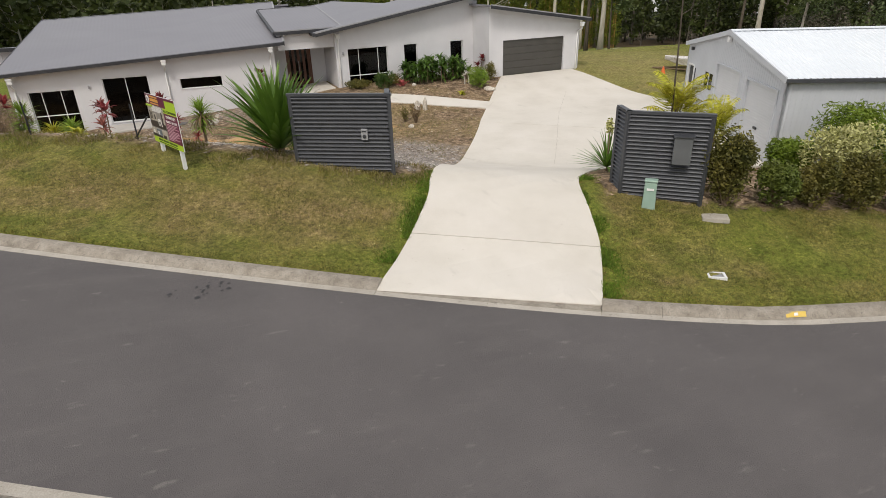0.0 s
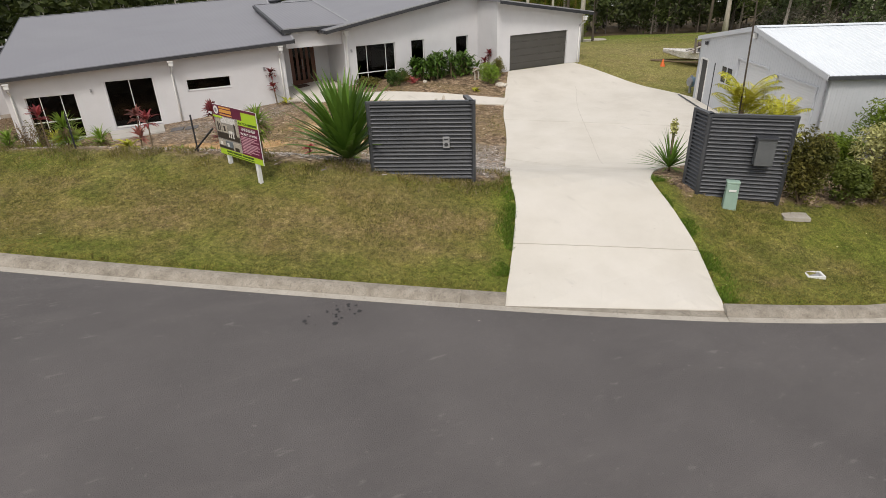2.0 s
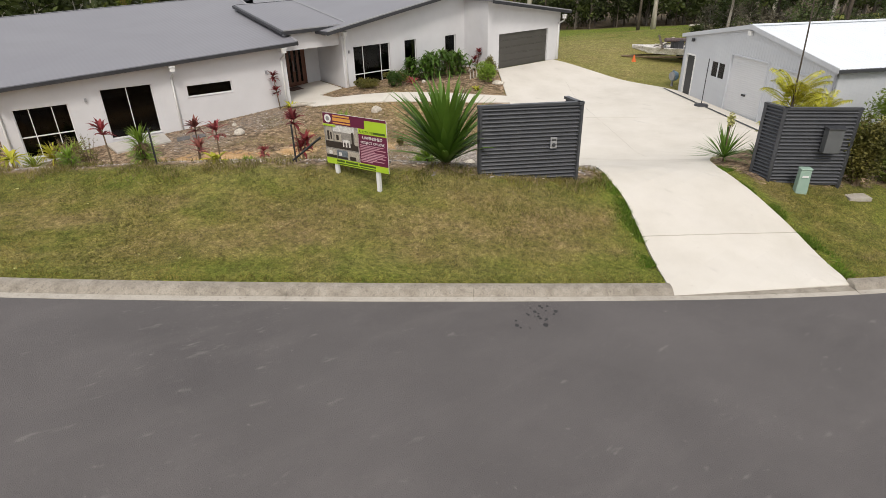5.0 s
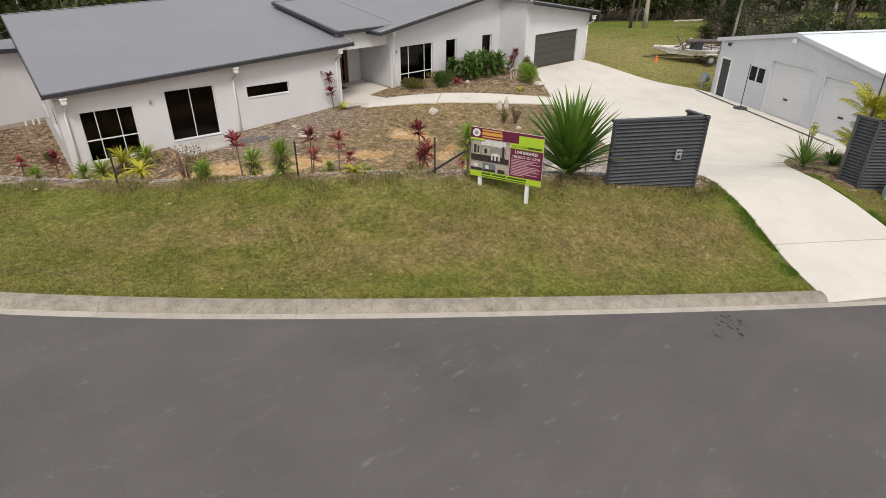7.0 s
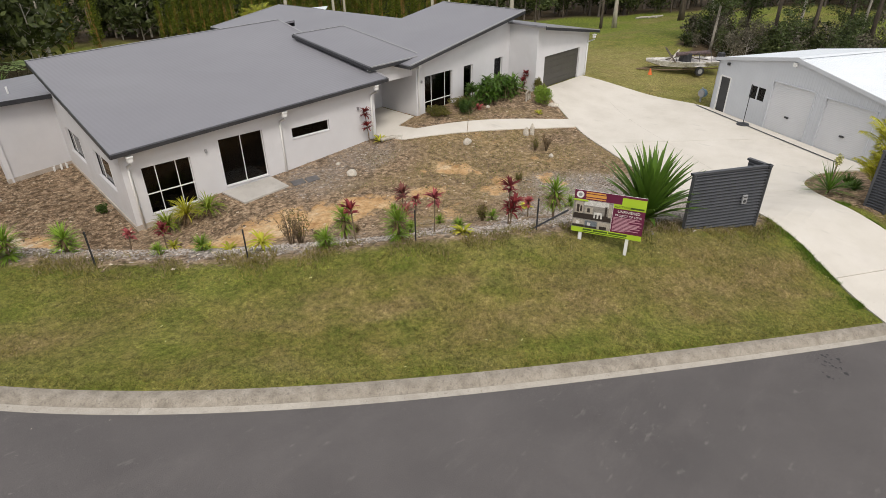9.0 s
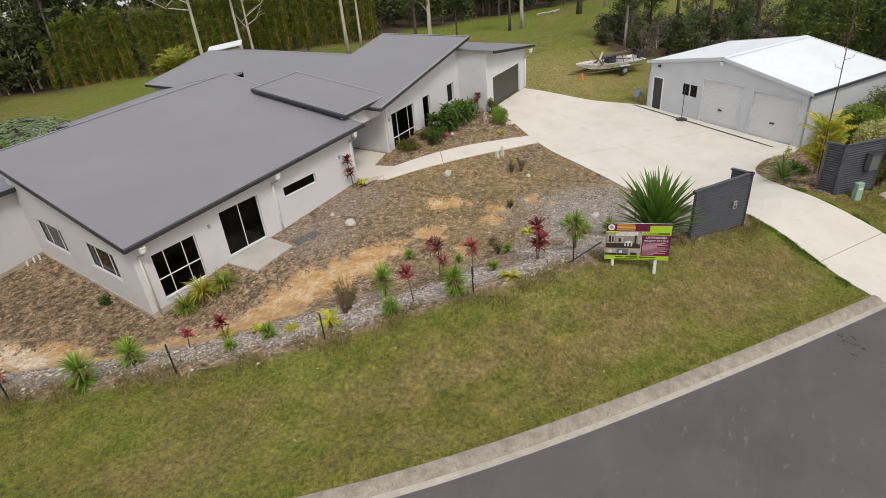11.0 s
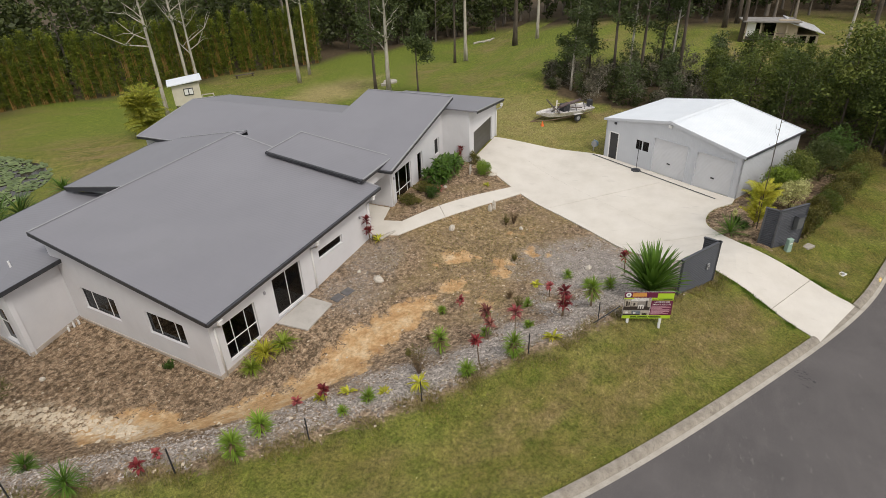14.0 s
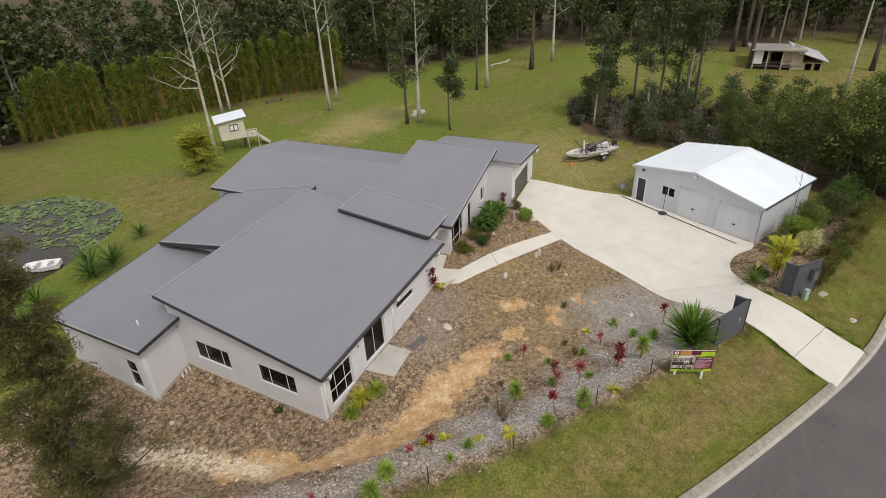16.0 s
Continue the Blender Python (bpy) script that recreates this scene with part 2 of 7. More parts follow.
def shore(x, y):
    """1 along the pond's edge, less inside it."""
    return (np.abs((x - 1) / 12.9) ** 2.6 + np.abs((y - 73.3) / 9.3) ** 2.6) ** (1 / 2.6)


def ground_z(x, y):
    x, y = np.asarray(x, float), np.asarray(y, float)
    s = inward(x, y)
    r = road_z(x)
    rise = np.clip((x + 10) / 14, 0.15, 1) * np.clip((23 - x) / 8, 0.2, 1)
    lawn = r + 0.10 * ease((s - 0.3) / 0.5) + 1.15 * ease((s - 0.6) / 6) * rise
    lawn = lawn + 0.34 * np.exp(-((x - 0.2) / 4.2) ** 2) * ease((s - 1.2) / 4.5) * (1 - ease((s - 5.3) / 2.6))
    fall = 0.45 * x + 0.9 * y - 52
    inner = -0.5 - 0.2 * np.clip((4 - x) / 8, 0, 1) - 0.1 * np.maximum(0, fall) + 0.03 * np.maximum(0, fall - 60)
    inner = inner - 0.50 * ease((-0.6 - x) / 3.4) * ease((y - 27) / 5)
    inner = inner + 0.80 * ease((y - 25) / 7) * ease((x - 1) / 14) * ease((46 - y) / 10)
    w = ease((s - 5.3) / 6.9)
    z = lawn * (1 - w) + inner * w
    q = shore(x, y)
    z = np.where(q < 1, -1.86 - 1.2 * (1 - q), z + (-1.86 - z) * (1 - ease((q - 1) / 0.5)))
    back = -ROAD_WIDTH - s
    return np.where(s < 0.3, np.where(back > 0.3, r + 0.1 + 0.03 * np.minimum(back, 12), r), z)


def gz(x, y):
    return float(ground_z(x, y))


def spline(points, step=0.3):
    """A smooth line through points."""
    p = [Vector(q) for q in points]
    p = [2 * p[0] - p[1], *p, 2 * p[-1] - p[-2]]
    line = []
    for i in range(1, len(p) - 2):
        a, b, c, d = p[i - 1:i + 3]
        n = max(2, int((c - b).length / step))
        for k in range(n):
            t = k / n
            line.append(0.5 * (2 * b + (c - a) * t + (2 * a - 5 * b + 4 * c - d) * t**2 + (3 * b - a - 3 * c + d) * t**3))
    return line + [p[-2]]


def inside(poly, x, y):
    """Which of the points lie in a polygon."""
    x, y = np.asarray(x, float), np.asarray(y, float)
    hit = np.zeros(x.shape, bool)
    for (ax, ay), (bx, by) in zip(poly, poly[1:] + poly[:1]):
        if ay != by:
            hit ^= ((ay > y) != (by > y)) & (x < (bx - ax) * (y - ay) / (by - ay) + ax)
    return hit


def dist_line(line, x, y):
    """Distance from points to a line of segments."""
    x, y = np.asarray(x, float), np.asarray(y, float)
    best = np.full(x.shape, 1e9)
    for (ax, ay), (bx, by) in zip(line, line[1:]):
        dx, dy = bx - ax, by - ay
        t = np.clip(((x - ax) * dx + (y - ay) * dy) / (dx * dx + dy * dy + 1e-9), 0, 1)
        best = np.minimum(best, np.hypot(x - ax - t * dx, y - ay - t * dy))
    return best


DRIVE_L = [tuple(p) for p in spline([(5.75, 9.9), (6.6, 10.9), (7.35, 11.8), (8.25, 12.95), (8.8, 13.95), (10.2, 15.9), (11.4, 17.8), (12.5, 19.3), (13.9, 21.2),
                                     (15.2, 23.1), (16.3, 24.8), (17.6, 26.6), (18.9, 28.3), (20.7, 30.6), (21.2, 31.25)])]
DRIVE_R = [tuple(p) for p in spline([(9.8, 7.75), (10.6, 8.75), (11.3, 9.75), (11.9, 10.95), (12.5, 12.2), (13.3, 13.0), (14.6, 13.85), (16.3, 14.45),
                                     (17.8, 14.45), (19.1, 14.0), (20.3, 12.95)])]
SHED_AT, SHED_U, SHED_V = (21.19, 12.76), (0.507, 0.862), (0.862, -0.507)
SHED_W, SHED_D = 11.0, 7.6


def shed_xy(u, v):
    return SHED_AT[0] + u * SHED_U[0] + v * SHED_V[0], SHED_AT[1] + u * SHED_U[1] + v * SHED_V[1]


DRIVE_END = [shed_xy(0, -0.02), shed_xy(SHED_W, -0.02), (26.95, 23.3), (27.0, 25.2), (26.8, 27.6), (26.3, 31.25)]
DRIVE = DRIVE_L + DRIVE_END[::-1] + DRIVE_R[::-1]

# ---- ground: one sheet to the horizon ----
BED_EDGE = [tuple(p) for p in spline([(-19.0, 40.5), (-15.0, 35.0), (-12.0, 31.1), (-10.2, 28.8), (-8.2, 26.75), (-6.95, 25.55), (-5.8, 24.3), (-4.3, 23.0), (-2.4, 21.7), (-1.3, 20.75), (0.55, 19.2), (2.35, 18.0),
                                      (4.2, 16.7), (5.5, 15.8), (7.6, 14.4), (8.75, 14.1)], 0.6)]
GARDEN = BED_EDGE + [p for p in DRIVE_L if p[1] > 14.2] + [(21.2, 34.0), (8.0, 35.5), (-1.0, 36.0), (-1.0, 46.5), (-4.0, 52.0), (-11.0, 51.0), (-17.0, 47.0)]
TRACK = [tuple(p) for p in spline([(-8.25, 37.0), (-8.0, 35.4), (-7.43, 33.63), (-6.45, 31.84), (-4.84, 30.52), (-1.92, 29.44), (1.6, 28.37), (4.17, 27.54), (6.66, 26.19), (9.02, 24.95)], 0.6)]
EAST_BED = DRIVE_R[int(len(DRIVE_R) * 0.45):] + [shed_xy(0, 0.2), shed_xy(0.0, 6.5), (27.6, 4.6), (22.4, 6.6), (18.6, 8.4), (15.2, 9.6), (13.0, 11.5)]


def graded(a, b, fine, far, grow=1.22):
    """Coordinates that are fine from a to b and ever coarser out to far."""
    xs = list(np.arange(a, b + 1e-6, fine))
    step, lo, hi = fine, a, b
    while lo > -far or hi < far:
        step *= grow
        lo, hi = lo - step, hi + step
        xs = [lo, *xs, hi]
    return np.array(xs)


NORTH = [(-69.18, 84.42), (-18.38, 104.49), (9.87, 119.7), (35.51, 122.73), (50.56, 106.9), (65.98, 94.48), (73.46, 80.76), (87.12, 67.35), (99.14, 57.04), (114.48, 49.56), (151.93, 71.03), (112.24, 130.84), (62.48, 165.8), (-17.89, 150.64), (-88.95, 120.5)]
EAST = [(106.77, 45.87), (98.67, 31.93), (93.77, 15.38), (97.22, -13.01), (85.04, -33.17), (111.08, -59.23), (161.36, -19.11), (161.82, 61.01)]
CREEK = [(33.9, 10.84), (36.69, 14.84), (44.77, 15.34), (52.93, 12.03), (57.91, 5.35), (54.92, -6.98), (44.9, -17.28), (30.96, -13.35), (28.35, -2.18), (30.54, 3.92)]
SCRUB = [(41.75, 30.92), (47.21, 32.14), (53.3, 28.17), (58.16, 20.12), (54.95, 12.11), (44.8, 12.83), (37.69, 14.83), (39.57, 20.85)]
gx, gy = graded(-20, 36, 0.25, 1600), graded(2, 54, 0.25, 1600)
GX, GY = np.meshgrid(gx, gy)
wob = np.array([noise.noise((x * 0.55, y * 0.55, 3.0)) for x, y in zip(GX.ravel(), GY.ravel())]).reshape(GX.shape)
wob2 = np.array([noise.noise((x * 1.7, y * 1.7, 9.0)) for x, y in zip(GX.ravel(), GY.ravel())]).reshape(GX.shape)
GZ = ground_z(GX, GY)
SS = inward(GX, GY)
edge_d = dist_line(BED_EDGE, GX, GY)
in_garden = inside(GARDEN, GX, GY)
garden = np.where(in_garden, np.clip(0.5 + edge_d / 0.5 + wob2 * 0.5, 0, 1), np.clip(0.5 - edge_d / 0.35 + wob2 * 0.5, 0, 1) * (edge_d < 0.6))
garden = np.maximum(garden, inside(EAST_BED, GX, GY) * 1.0)
fade = np.clip(1.15 - np.maximum(0, GX + 0.5) / 9, 0.35, 1) * np.clip(1.2 - np.maximum(0, GY - 36) / 7, 0.3, 1)
track = np.clip(1.25 - dist_line(TRACK, GX, GY) / (1.3 * fade) + 0.85 * wob + 0.55 * wob2, 0, 1) * garden * np.clip(fade + 0.25, 0, 1)
gravel = np.clip(2.3 - edge_d / 2.1 + 1.0 * wob + 0.7 * wob2, 0, 1) * garden * np.clip(0.75 + (GX + 7.0) / 9, 0.75, 1) * np.clip((edge_d - 0.25) / 0.7 + 0.9 * wob2, 0.1, 1)
track = np.maximum(track * np.where(GX > 3.5, np.clip(0.75 + 1.2 * wob + 0.8 * wob2, 0, 1), 1), garden * np.clip(1.3 - np.hypot(GX - 8.5, (GY - 25.5) * 1.2) / 6, 0, 1) * np.clip(2.0 * wob + 1.4 * wob2 - 0.35, 0, 0.75))
near_house = np.clip(1.5 - np.abs(GY - 31.8) / 1.5 + wob + 0.5 * wob2, 0, 1) * np.clip((GX - 0.5) / 2, 0, 1) * np.clip((9.0 - GX) / 2, 0, 1)
gravel = np.clip(gravel + 0.4 * near_house * garden + garden * np.clip(1.9 - np.hypot(GX - 9.0, GY - 20.0) / 2.6 + 0.8 * wob + 0.4 * wob2, 0, 1), 0, 1)
woods = np.zeros(GX.shape)
for poly in (NORTH, EAST, CREEK, SCRUB):
    woods = np.maximum(woods, inside(poly, GX, GY) * 1.0)
woods = np.maximum(woods, np.clip(1.2 - dist_line([(30.98, 114.2), (39.81, 108.29), (49, 98), (63.01, 89.22), (70, 78.01)], GX, GY) / 3.0, 0, 1))
woods = np.maximum(woods, np.clip((np.hypot(GX - 10, GY - 30) - 108) / 6, 0, 1))
scrub = np.clip(1.4 - np.hypot(GX - 10, (GY - 26) * 1.1) / 6.5 + wob, 0, 1) * garden
broad = np.array([noise.noise((x * 0.09, y * 0.09, 5.0)) for x, y in zip(GX.ravel(), GY.ravel())]).reshape(GX.shape)
lush = np.clip((GY - 44) / 12, 0, 0.9) * np.clip(0.62 + 1.5 * broad, 0, 1) + np.clip((GX - 28) / 10, 0, 0.95) * np.clip(0.72 + 0.8 * wob + 1.0 * broad, 0, 1) * (GY > 14)
off_drive = np.minimum(dist_line(DRIVE_L[:40], GX, GY), dist_line(DRIVE_R[:40], GX, GY))
front = (SS > 0.4) & ~in_garden & (GY < 46)
lush = np.maximum(lush, np.clip(1.25 - edge_d / 1.5 + 0.8 * wob + 0.5 * wob2, 0, 0.75) * front * np.clip(0.40 + (-1.0 - GX) / 14 + 0.5 * wob, 0.35, 0.85))
lush = np.maximum(lush, np.clip(1.1 - (SS - 0.6) / 1.1 + 0.8 * wob + 0.5 * wob2, 0, 0.4) * front)
lush = np.maximum(lush, np.clip(1.15 - off_drive / 0.7 + 0.6 * wob2, 0, 0.9) * front)
lush = np.maximum(lush, np.clip((GX - 12.5) / 3, 0, 0.6) * np.clip(0.5 + 1.3 * wob + 0.5 * wob2, 0, 1) * front)
lush = np.maximum(lush, np.clip((-5.5 - GX) / 5, 0, 0.5) * np.clip(0.65 + 1.0 * wob - 0.10 * np.maximum(0, 5.0 - SS), 0, 1) * front)
crust = np.clip(1.45 - dist_line([(-11.6, 45.0), (-10.4, 43.7), (-8.9, 40.7), (-8.4, 37.4), (-8.3, 35.0)], GX, GY) / 0.62 + 0.5 * wob2, 0, 1) * garden
straw = np.clip(1.5 - np.hypot((GX - 44) / 8.5, (GY - 59.5) / 5.0) + 0.7 * wob, 0, 1)
straw = np.maximum(straw, 0.5 * np.clip(1.5 - np.hypot((GX - 31) / 6.5, (GY - 31) / 8) + 0.7 * wob, 0, 1) * (GX > 26))
roughed = np.where((SS > -0.2) & (SS < 45) & (SS > 0.7), 0.02 * wob + 0.012 * wob2, 0.0)
paved = inside(DRIVE, GX, GY) & (SS > 0.2)
GZ = GZ + np.where(paved, -0.06, np.where((SS > -ROAD_WIDTH - 0.4) & (SS < 0.75), -0.10, roughed))
ny, nx = GX.shape
idx = np.arange(nx * ny).reshape(ny, nx)
ground_mesh = quads("ground", np.stack([GX, GY, GZ], -1).reshape(-1, 3),
                    np.stack([idx[:-1, :-1], idx[:-1, 1:], idx[1:, 1:], idx[1:, :-1]], -1).reshape(-1, 4), ASPHALT, True)
for key, value in (("garden", garden), ("track", track), ("gravel", gravel), ("scrub", scrub), ("woods", woods), ("lush", lush), ("straw", straw), ("crust", crust)):
    ground_mesh.attributes.new(key, "FLOAT", "POINT").data.foreach_set("value", value.ravel().astype(np.float32))


def ground_material():
    m = bpy.data.materials.new("lawn_and_beds")
    m.use_nodes = True
    n, link = m.node_tree.nodes, m.node_tree.links.new
    b = n["Principled BSDF"]
    b.inputs["Roughness"].default_value, b.inputs["Specular IOR Level"].default_value = 0.95, 0.15
    co = n.new("ShaderNodeTexCoord")

    def noisy(scale, detail=5, rough=0.6, stretch=None):
        t = n.new("ShaderNodeTexNoise")
        t.inputs["Scale"].default_value, t.inputs["Detail"].default_value, t.inputs["Roughness"].default_value = scale, detail, rough
        if stretch:
            turned = n.new("ShaderNodeMapping")
            turned.vector_type = "TEXTURE"
            turned.inputs["Rotation"].default_value = (0, 0, math.atan2(stretch[1], stretch[0]))
            turned.inputs["Scale"].default_value = (1.8, 0.75, 1)
            link(co.outputs["Object"], turned.inputs[0])
            link(turned.outputs[0], t.inputs["Vector"])
        else:
            link(co.outputs["Object"], t.inputs["Vector"])
        return t.outputs["Fac"]

    def ramp(fac, *stops):
        r = n.new("ShaderNodeValToRGB")
        e = r.color_ramp.elements
        while len(e) < len(stops):
            e.new(0.5)
        for k, (pos, col) in enumerate(stops):
            e[k].position, e[k].color = pos, (*col, 1)
        link(fac, r.inputs[0])
        return r.outputs[0]

    def mix(fac, a, c, kind="MIX"):
        x = n.new("ShaderNodeMix")
        x.data_type, x.blend_type = "RGBA", kind
        if isinstance(fac, float):
            x.inputs[0].default_value = fac
        else:
            link(fac, x.inputs[0])
        link(a, x.inputs[6])
        link(c, x.inputs[7])
        return x.outputs[2]

    def attr(name):
        a = n.new("ShaderNodeAttribute")
        a.attribute_name = name
        return a.outputs["Fac"]

    green = ramp(noisy(1.3, 7, 0.7), (0.30, (0.080, 0.106, 0.020)), (0.48, (0.170, 0.168, 0.042)), (0.70, (0.285, 0.240, 0.086)))
    dry = ramp(noisy(2.6, 7, 0.72), (0.3, (0.170, 0.118, 0.056)), (0.7, (0.340, 0.255, 0.140)))
    patches = ramp(noisy(0.36, 7, 0.66, (0.777, -0.63)), (0.45, (0, 0, 0)), (0.64, (0.8, 0.8, 0.8)))
    lawn = mix(patches, green, dry)
    lawn = mix(attr("lush"), lawn, ramp(noisy(3.1, 4), (0.3, (0.092, 0.136, 0.018)), (0.7, (0.208, 0.238, 0.042))))
    lawn = mix(attr("straw"), lawn, ramp(noisy(2.2, 6, 0.7), (0.3, (0.24, 0.20, 0.08)), (0.7, (0.40, 0.34, 0.16))))
    tufts = ramp(noisy(9, 5, 0.7), (0.32, (0.48, 0.49, 0.50)), (0.68, (1.48, 1.45, 1.38)))
    lawn = mix(1.0, lawn, tufts, "MULTIPLY")
    blades = ramp(noisy(48, 3, 0.7), (0.34, (0.30, 0.31, 0.32)), (0.68, (1.66, 1.64, 1.55)))
    lawn = mix(1.0, lawn, blades, "MULTIPLY")
    # soil and litter tones; the darkest also paint in shadows between mulch pieces
    mulch = ramp(noisy(7, 8, 0.75), (0.34, (0.095, 0.064, 0.042)), (0.5, (0.305, 0.212, 0.136)), (0.66, (0.55, 0.43, 0.30)))
    clumps = ramp(noisy(3.6, 5, 0.62), (0.40, (0.40, 0.40, 0.38)), (0.56, (1.18, 1.18, 1.18)))
    mulch = mix(1.0, mulch, clumps, "MULTIPLY")
    dead = ramp(noisy(4, 8, 0.75), (0.34, (0.085, 0.066, 0.028)), (0.5, (0.275, 0.198, 0.098)), (0.68, (0.54, 0.41, 0.25)))
    stone = ramp(noisy(12, 8, 0.8), (0.34, (0.105, 0.086, 0.074)), (0.5, (0.33, 0.29, 0.258)), (0.66, (0.60, 0.55, 0.50)))
    sand = ramp(noisy(1.3, 8, 0.68), (0.3, (0.40, 0.22, 0.095)), (0.5, (0.56, 0.365, 0.185)), (0.7, (0.68, 0.54, 0.36)))
    clods = ramp(noisy(6, 6, 0.75), (0.35, (0.72, 0.70, 0.67)), (0.6, (1.1, 1.1, 1.1)))
    sand = mix(1.0, sand, clods, "MULTIPLY")
    bed = mix(attr("scrub"), mulch, dead)
    bed = mix(attr("gravel"), bed, stone)
    worn = mix(1.0, attr("track"), ramp(noisy(2.4, 6, 0.7), (0.32, (0.4, 0.4, 0.4)), (0.6, (1.25, 1.25, 1.25))), "MULTIPLY")
    bed = mix(ramp(worn, (0.22, (0, 0, 0)), (0.48, (1, 1, 1))), bed, sand)
    flaky = mix(1.0, attr("crust"), ramp(noisy(3.4, 5, 0.6), (0.44, (0, 0, 0)), (0.52, (1, 1, 1))), "MULTIPLY")
    bed = mix(flaky, bed, ramp(noisy(5.5, 5, 0.7), (0.3, (0.46, 0.33, 0.19)), (0.6, (0.70, 0.60, 0.46))))
    litter = ramp(noisy(1.5, 7, 0.7), (0.3, (0.045, 0.034, 0.02)), (0.7, (0.13, 0.095, 0.055)))
    lawn = mix(attr("woods"), lawn, litter)
    link(mix(attr("garden"), lawn, bed), b.inputs["Base Color"])
    bp = n.new("ShaderNodeBump")
    bp.inputs["Strength"].default_value, bp.inputs["Distance"].default_value = 0.8, 0.05
    link(noisy(22, 6, 0.75), bp.inputs["Height"])
    link(bp.outputs[0], b.inputs["Normal"])
    return m


ground_mesh.materials.clear()
ground_mesh.materials.append(ground_material())
tagged(new("ground", ground_mesh), "mown dry lawn with gravel and mulch garden beds", "ground", kind="structure")


def strip(name, l_list, s_list, height, material, parent=None, label=""):
    """A sheet over the street's own coordinates; height(x, y, s) gives its z."""
    L, S = np.meshgrid(l_list, s_list)
    x, y = street(L, S)
    z = height(x, y, S)
    a, c = L.shape
    k = np.arange(a * c).reshape(a, c)
    me = quads(name, np.stack([x, y, z], -1).reshape(-1, 3), np.stack([k[:-1, :-1], k[:-1, 1:], k[1:, 1:], k[1:, :-1]], -1).reshape(-1, 4), material, True)
    ob = new(name, me)
    if parent:
        ob.parent = parent
    if label:
        ob["label"] = label
    return ob


# ---- road and kerbs ----
road = strip("road", np.arange(-90, 91, 1.0), np.linspace(-ROAD_WIDTH, 0.0, 12), lambda x, y, s: road_z(x) + 0.02 + 0.05 * np.sin(np.pi * np.clip(-s / ROAD_WIDTH, 0, 1)), ASPHALT)
tagged(road, "worn dark grey asphalt road with pale scuffs", "road", kind="structure")

KERB_S = np.array([0.0, 0.18, 0.21, 0.32, 0.39, 0.45, 0.55, 0.57])
KERB_H = np.array([0.022, 0.030, 0.042, 0.132, 0.152, 0.157, 0.155, 0.0])
kerb_near = thing("kerb", "pale concrete roll-over kerb with cracked joints", "kerb", kind="structure")
kerb_far = thing("kerb", "pale concrete roll-over kerb across the road", "kerb", kind="structure")


def kerb_piece(l0, l1, far, drop):
    L = np.linspace(l0 + 0.0025, l1 - 0.0025, max(3, int((l1 - l0) / 0.5)))
    h = np.where(drop, np.minimum(KERB_H, 0.018 + 0.02 * KERB_S), KERB_H)
    LL, SS_ = np.meshgrid(L, KERB_S)
    HH = np.meshgrid(L, h)[1]
    x, y = street(LL, -ROAD_WIDTH - SS_ if far else SS_)
    z = road_z(x) + HH
    k = np.arange(x.size).reshape(x.shape)
    f = np.stack([k[:-1, :-1], k[:-1, 1:], k[1:, 1:], k[1:, :-1]], -1).reshape(-1, 4)
    ends = [tuple(int(i) for i in k[:, 0]), tuple(int(i) for i in k[::-1, -1])]
    faces = [tuple(int(i) for i in q) for q in f] + ends
    st_ = part("kerb_stone", Shape().add([tuple(p) for p in np.stack([x, y, z], -1).reshape(-1, 3)], [q[::-1] for q in faces] if far else faces), KERB, kerb_far if far else kerb_near)
    st_.data.materials.append(KERB_DIRTY)
    cols_ = len(L) - 1
    for p in st_.data.polygons:
        if 1 <= p.index // cols_ <= 5:
            p.material_index = 1


joints = [-60, -52, -46, -40, -36.6, -33.2, -29.8, -26.6, -23.4, -20.2, -17.0, -13.5, -9.7, -6.05, -2.65, 0.55, 1.75, 3.9, 5.2, 7.2, 10.2, 13.4, 16.8, 20, 24, 30, 38, 50]
DROP0, DROP1 = along(5.75, 9.9) + 0.02, along(9.8, 7.75) - 0.02
cuts = sorted([j for j in joints if not DROP0 < j < DROP1] + [DROP0, (DROP0 + DROP1) / 2, DROP1])
for a, c in zip(cuts, cuts[1:]):
    kerb_piece(a, c, False, DROP0 - 0.01 <= a and c <= DROP1 + 0.01)
for a, c in zip(joints, joints[1:]):
    kerb_piece(a, c, True, False)

# ---- concrete drive, in slabs ----
drive = thing("driveway", "pale cream broom-finished concrete driveway in large slabs", "driveway", kind="structure")


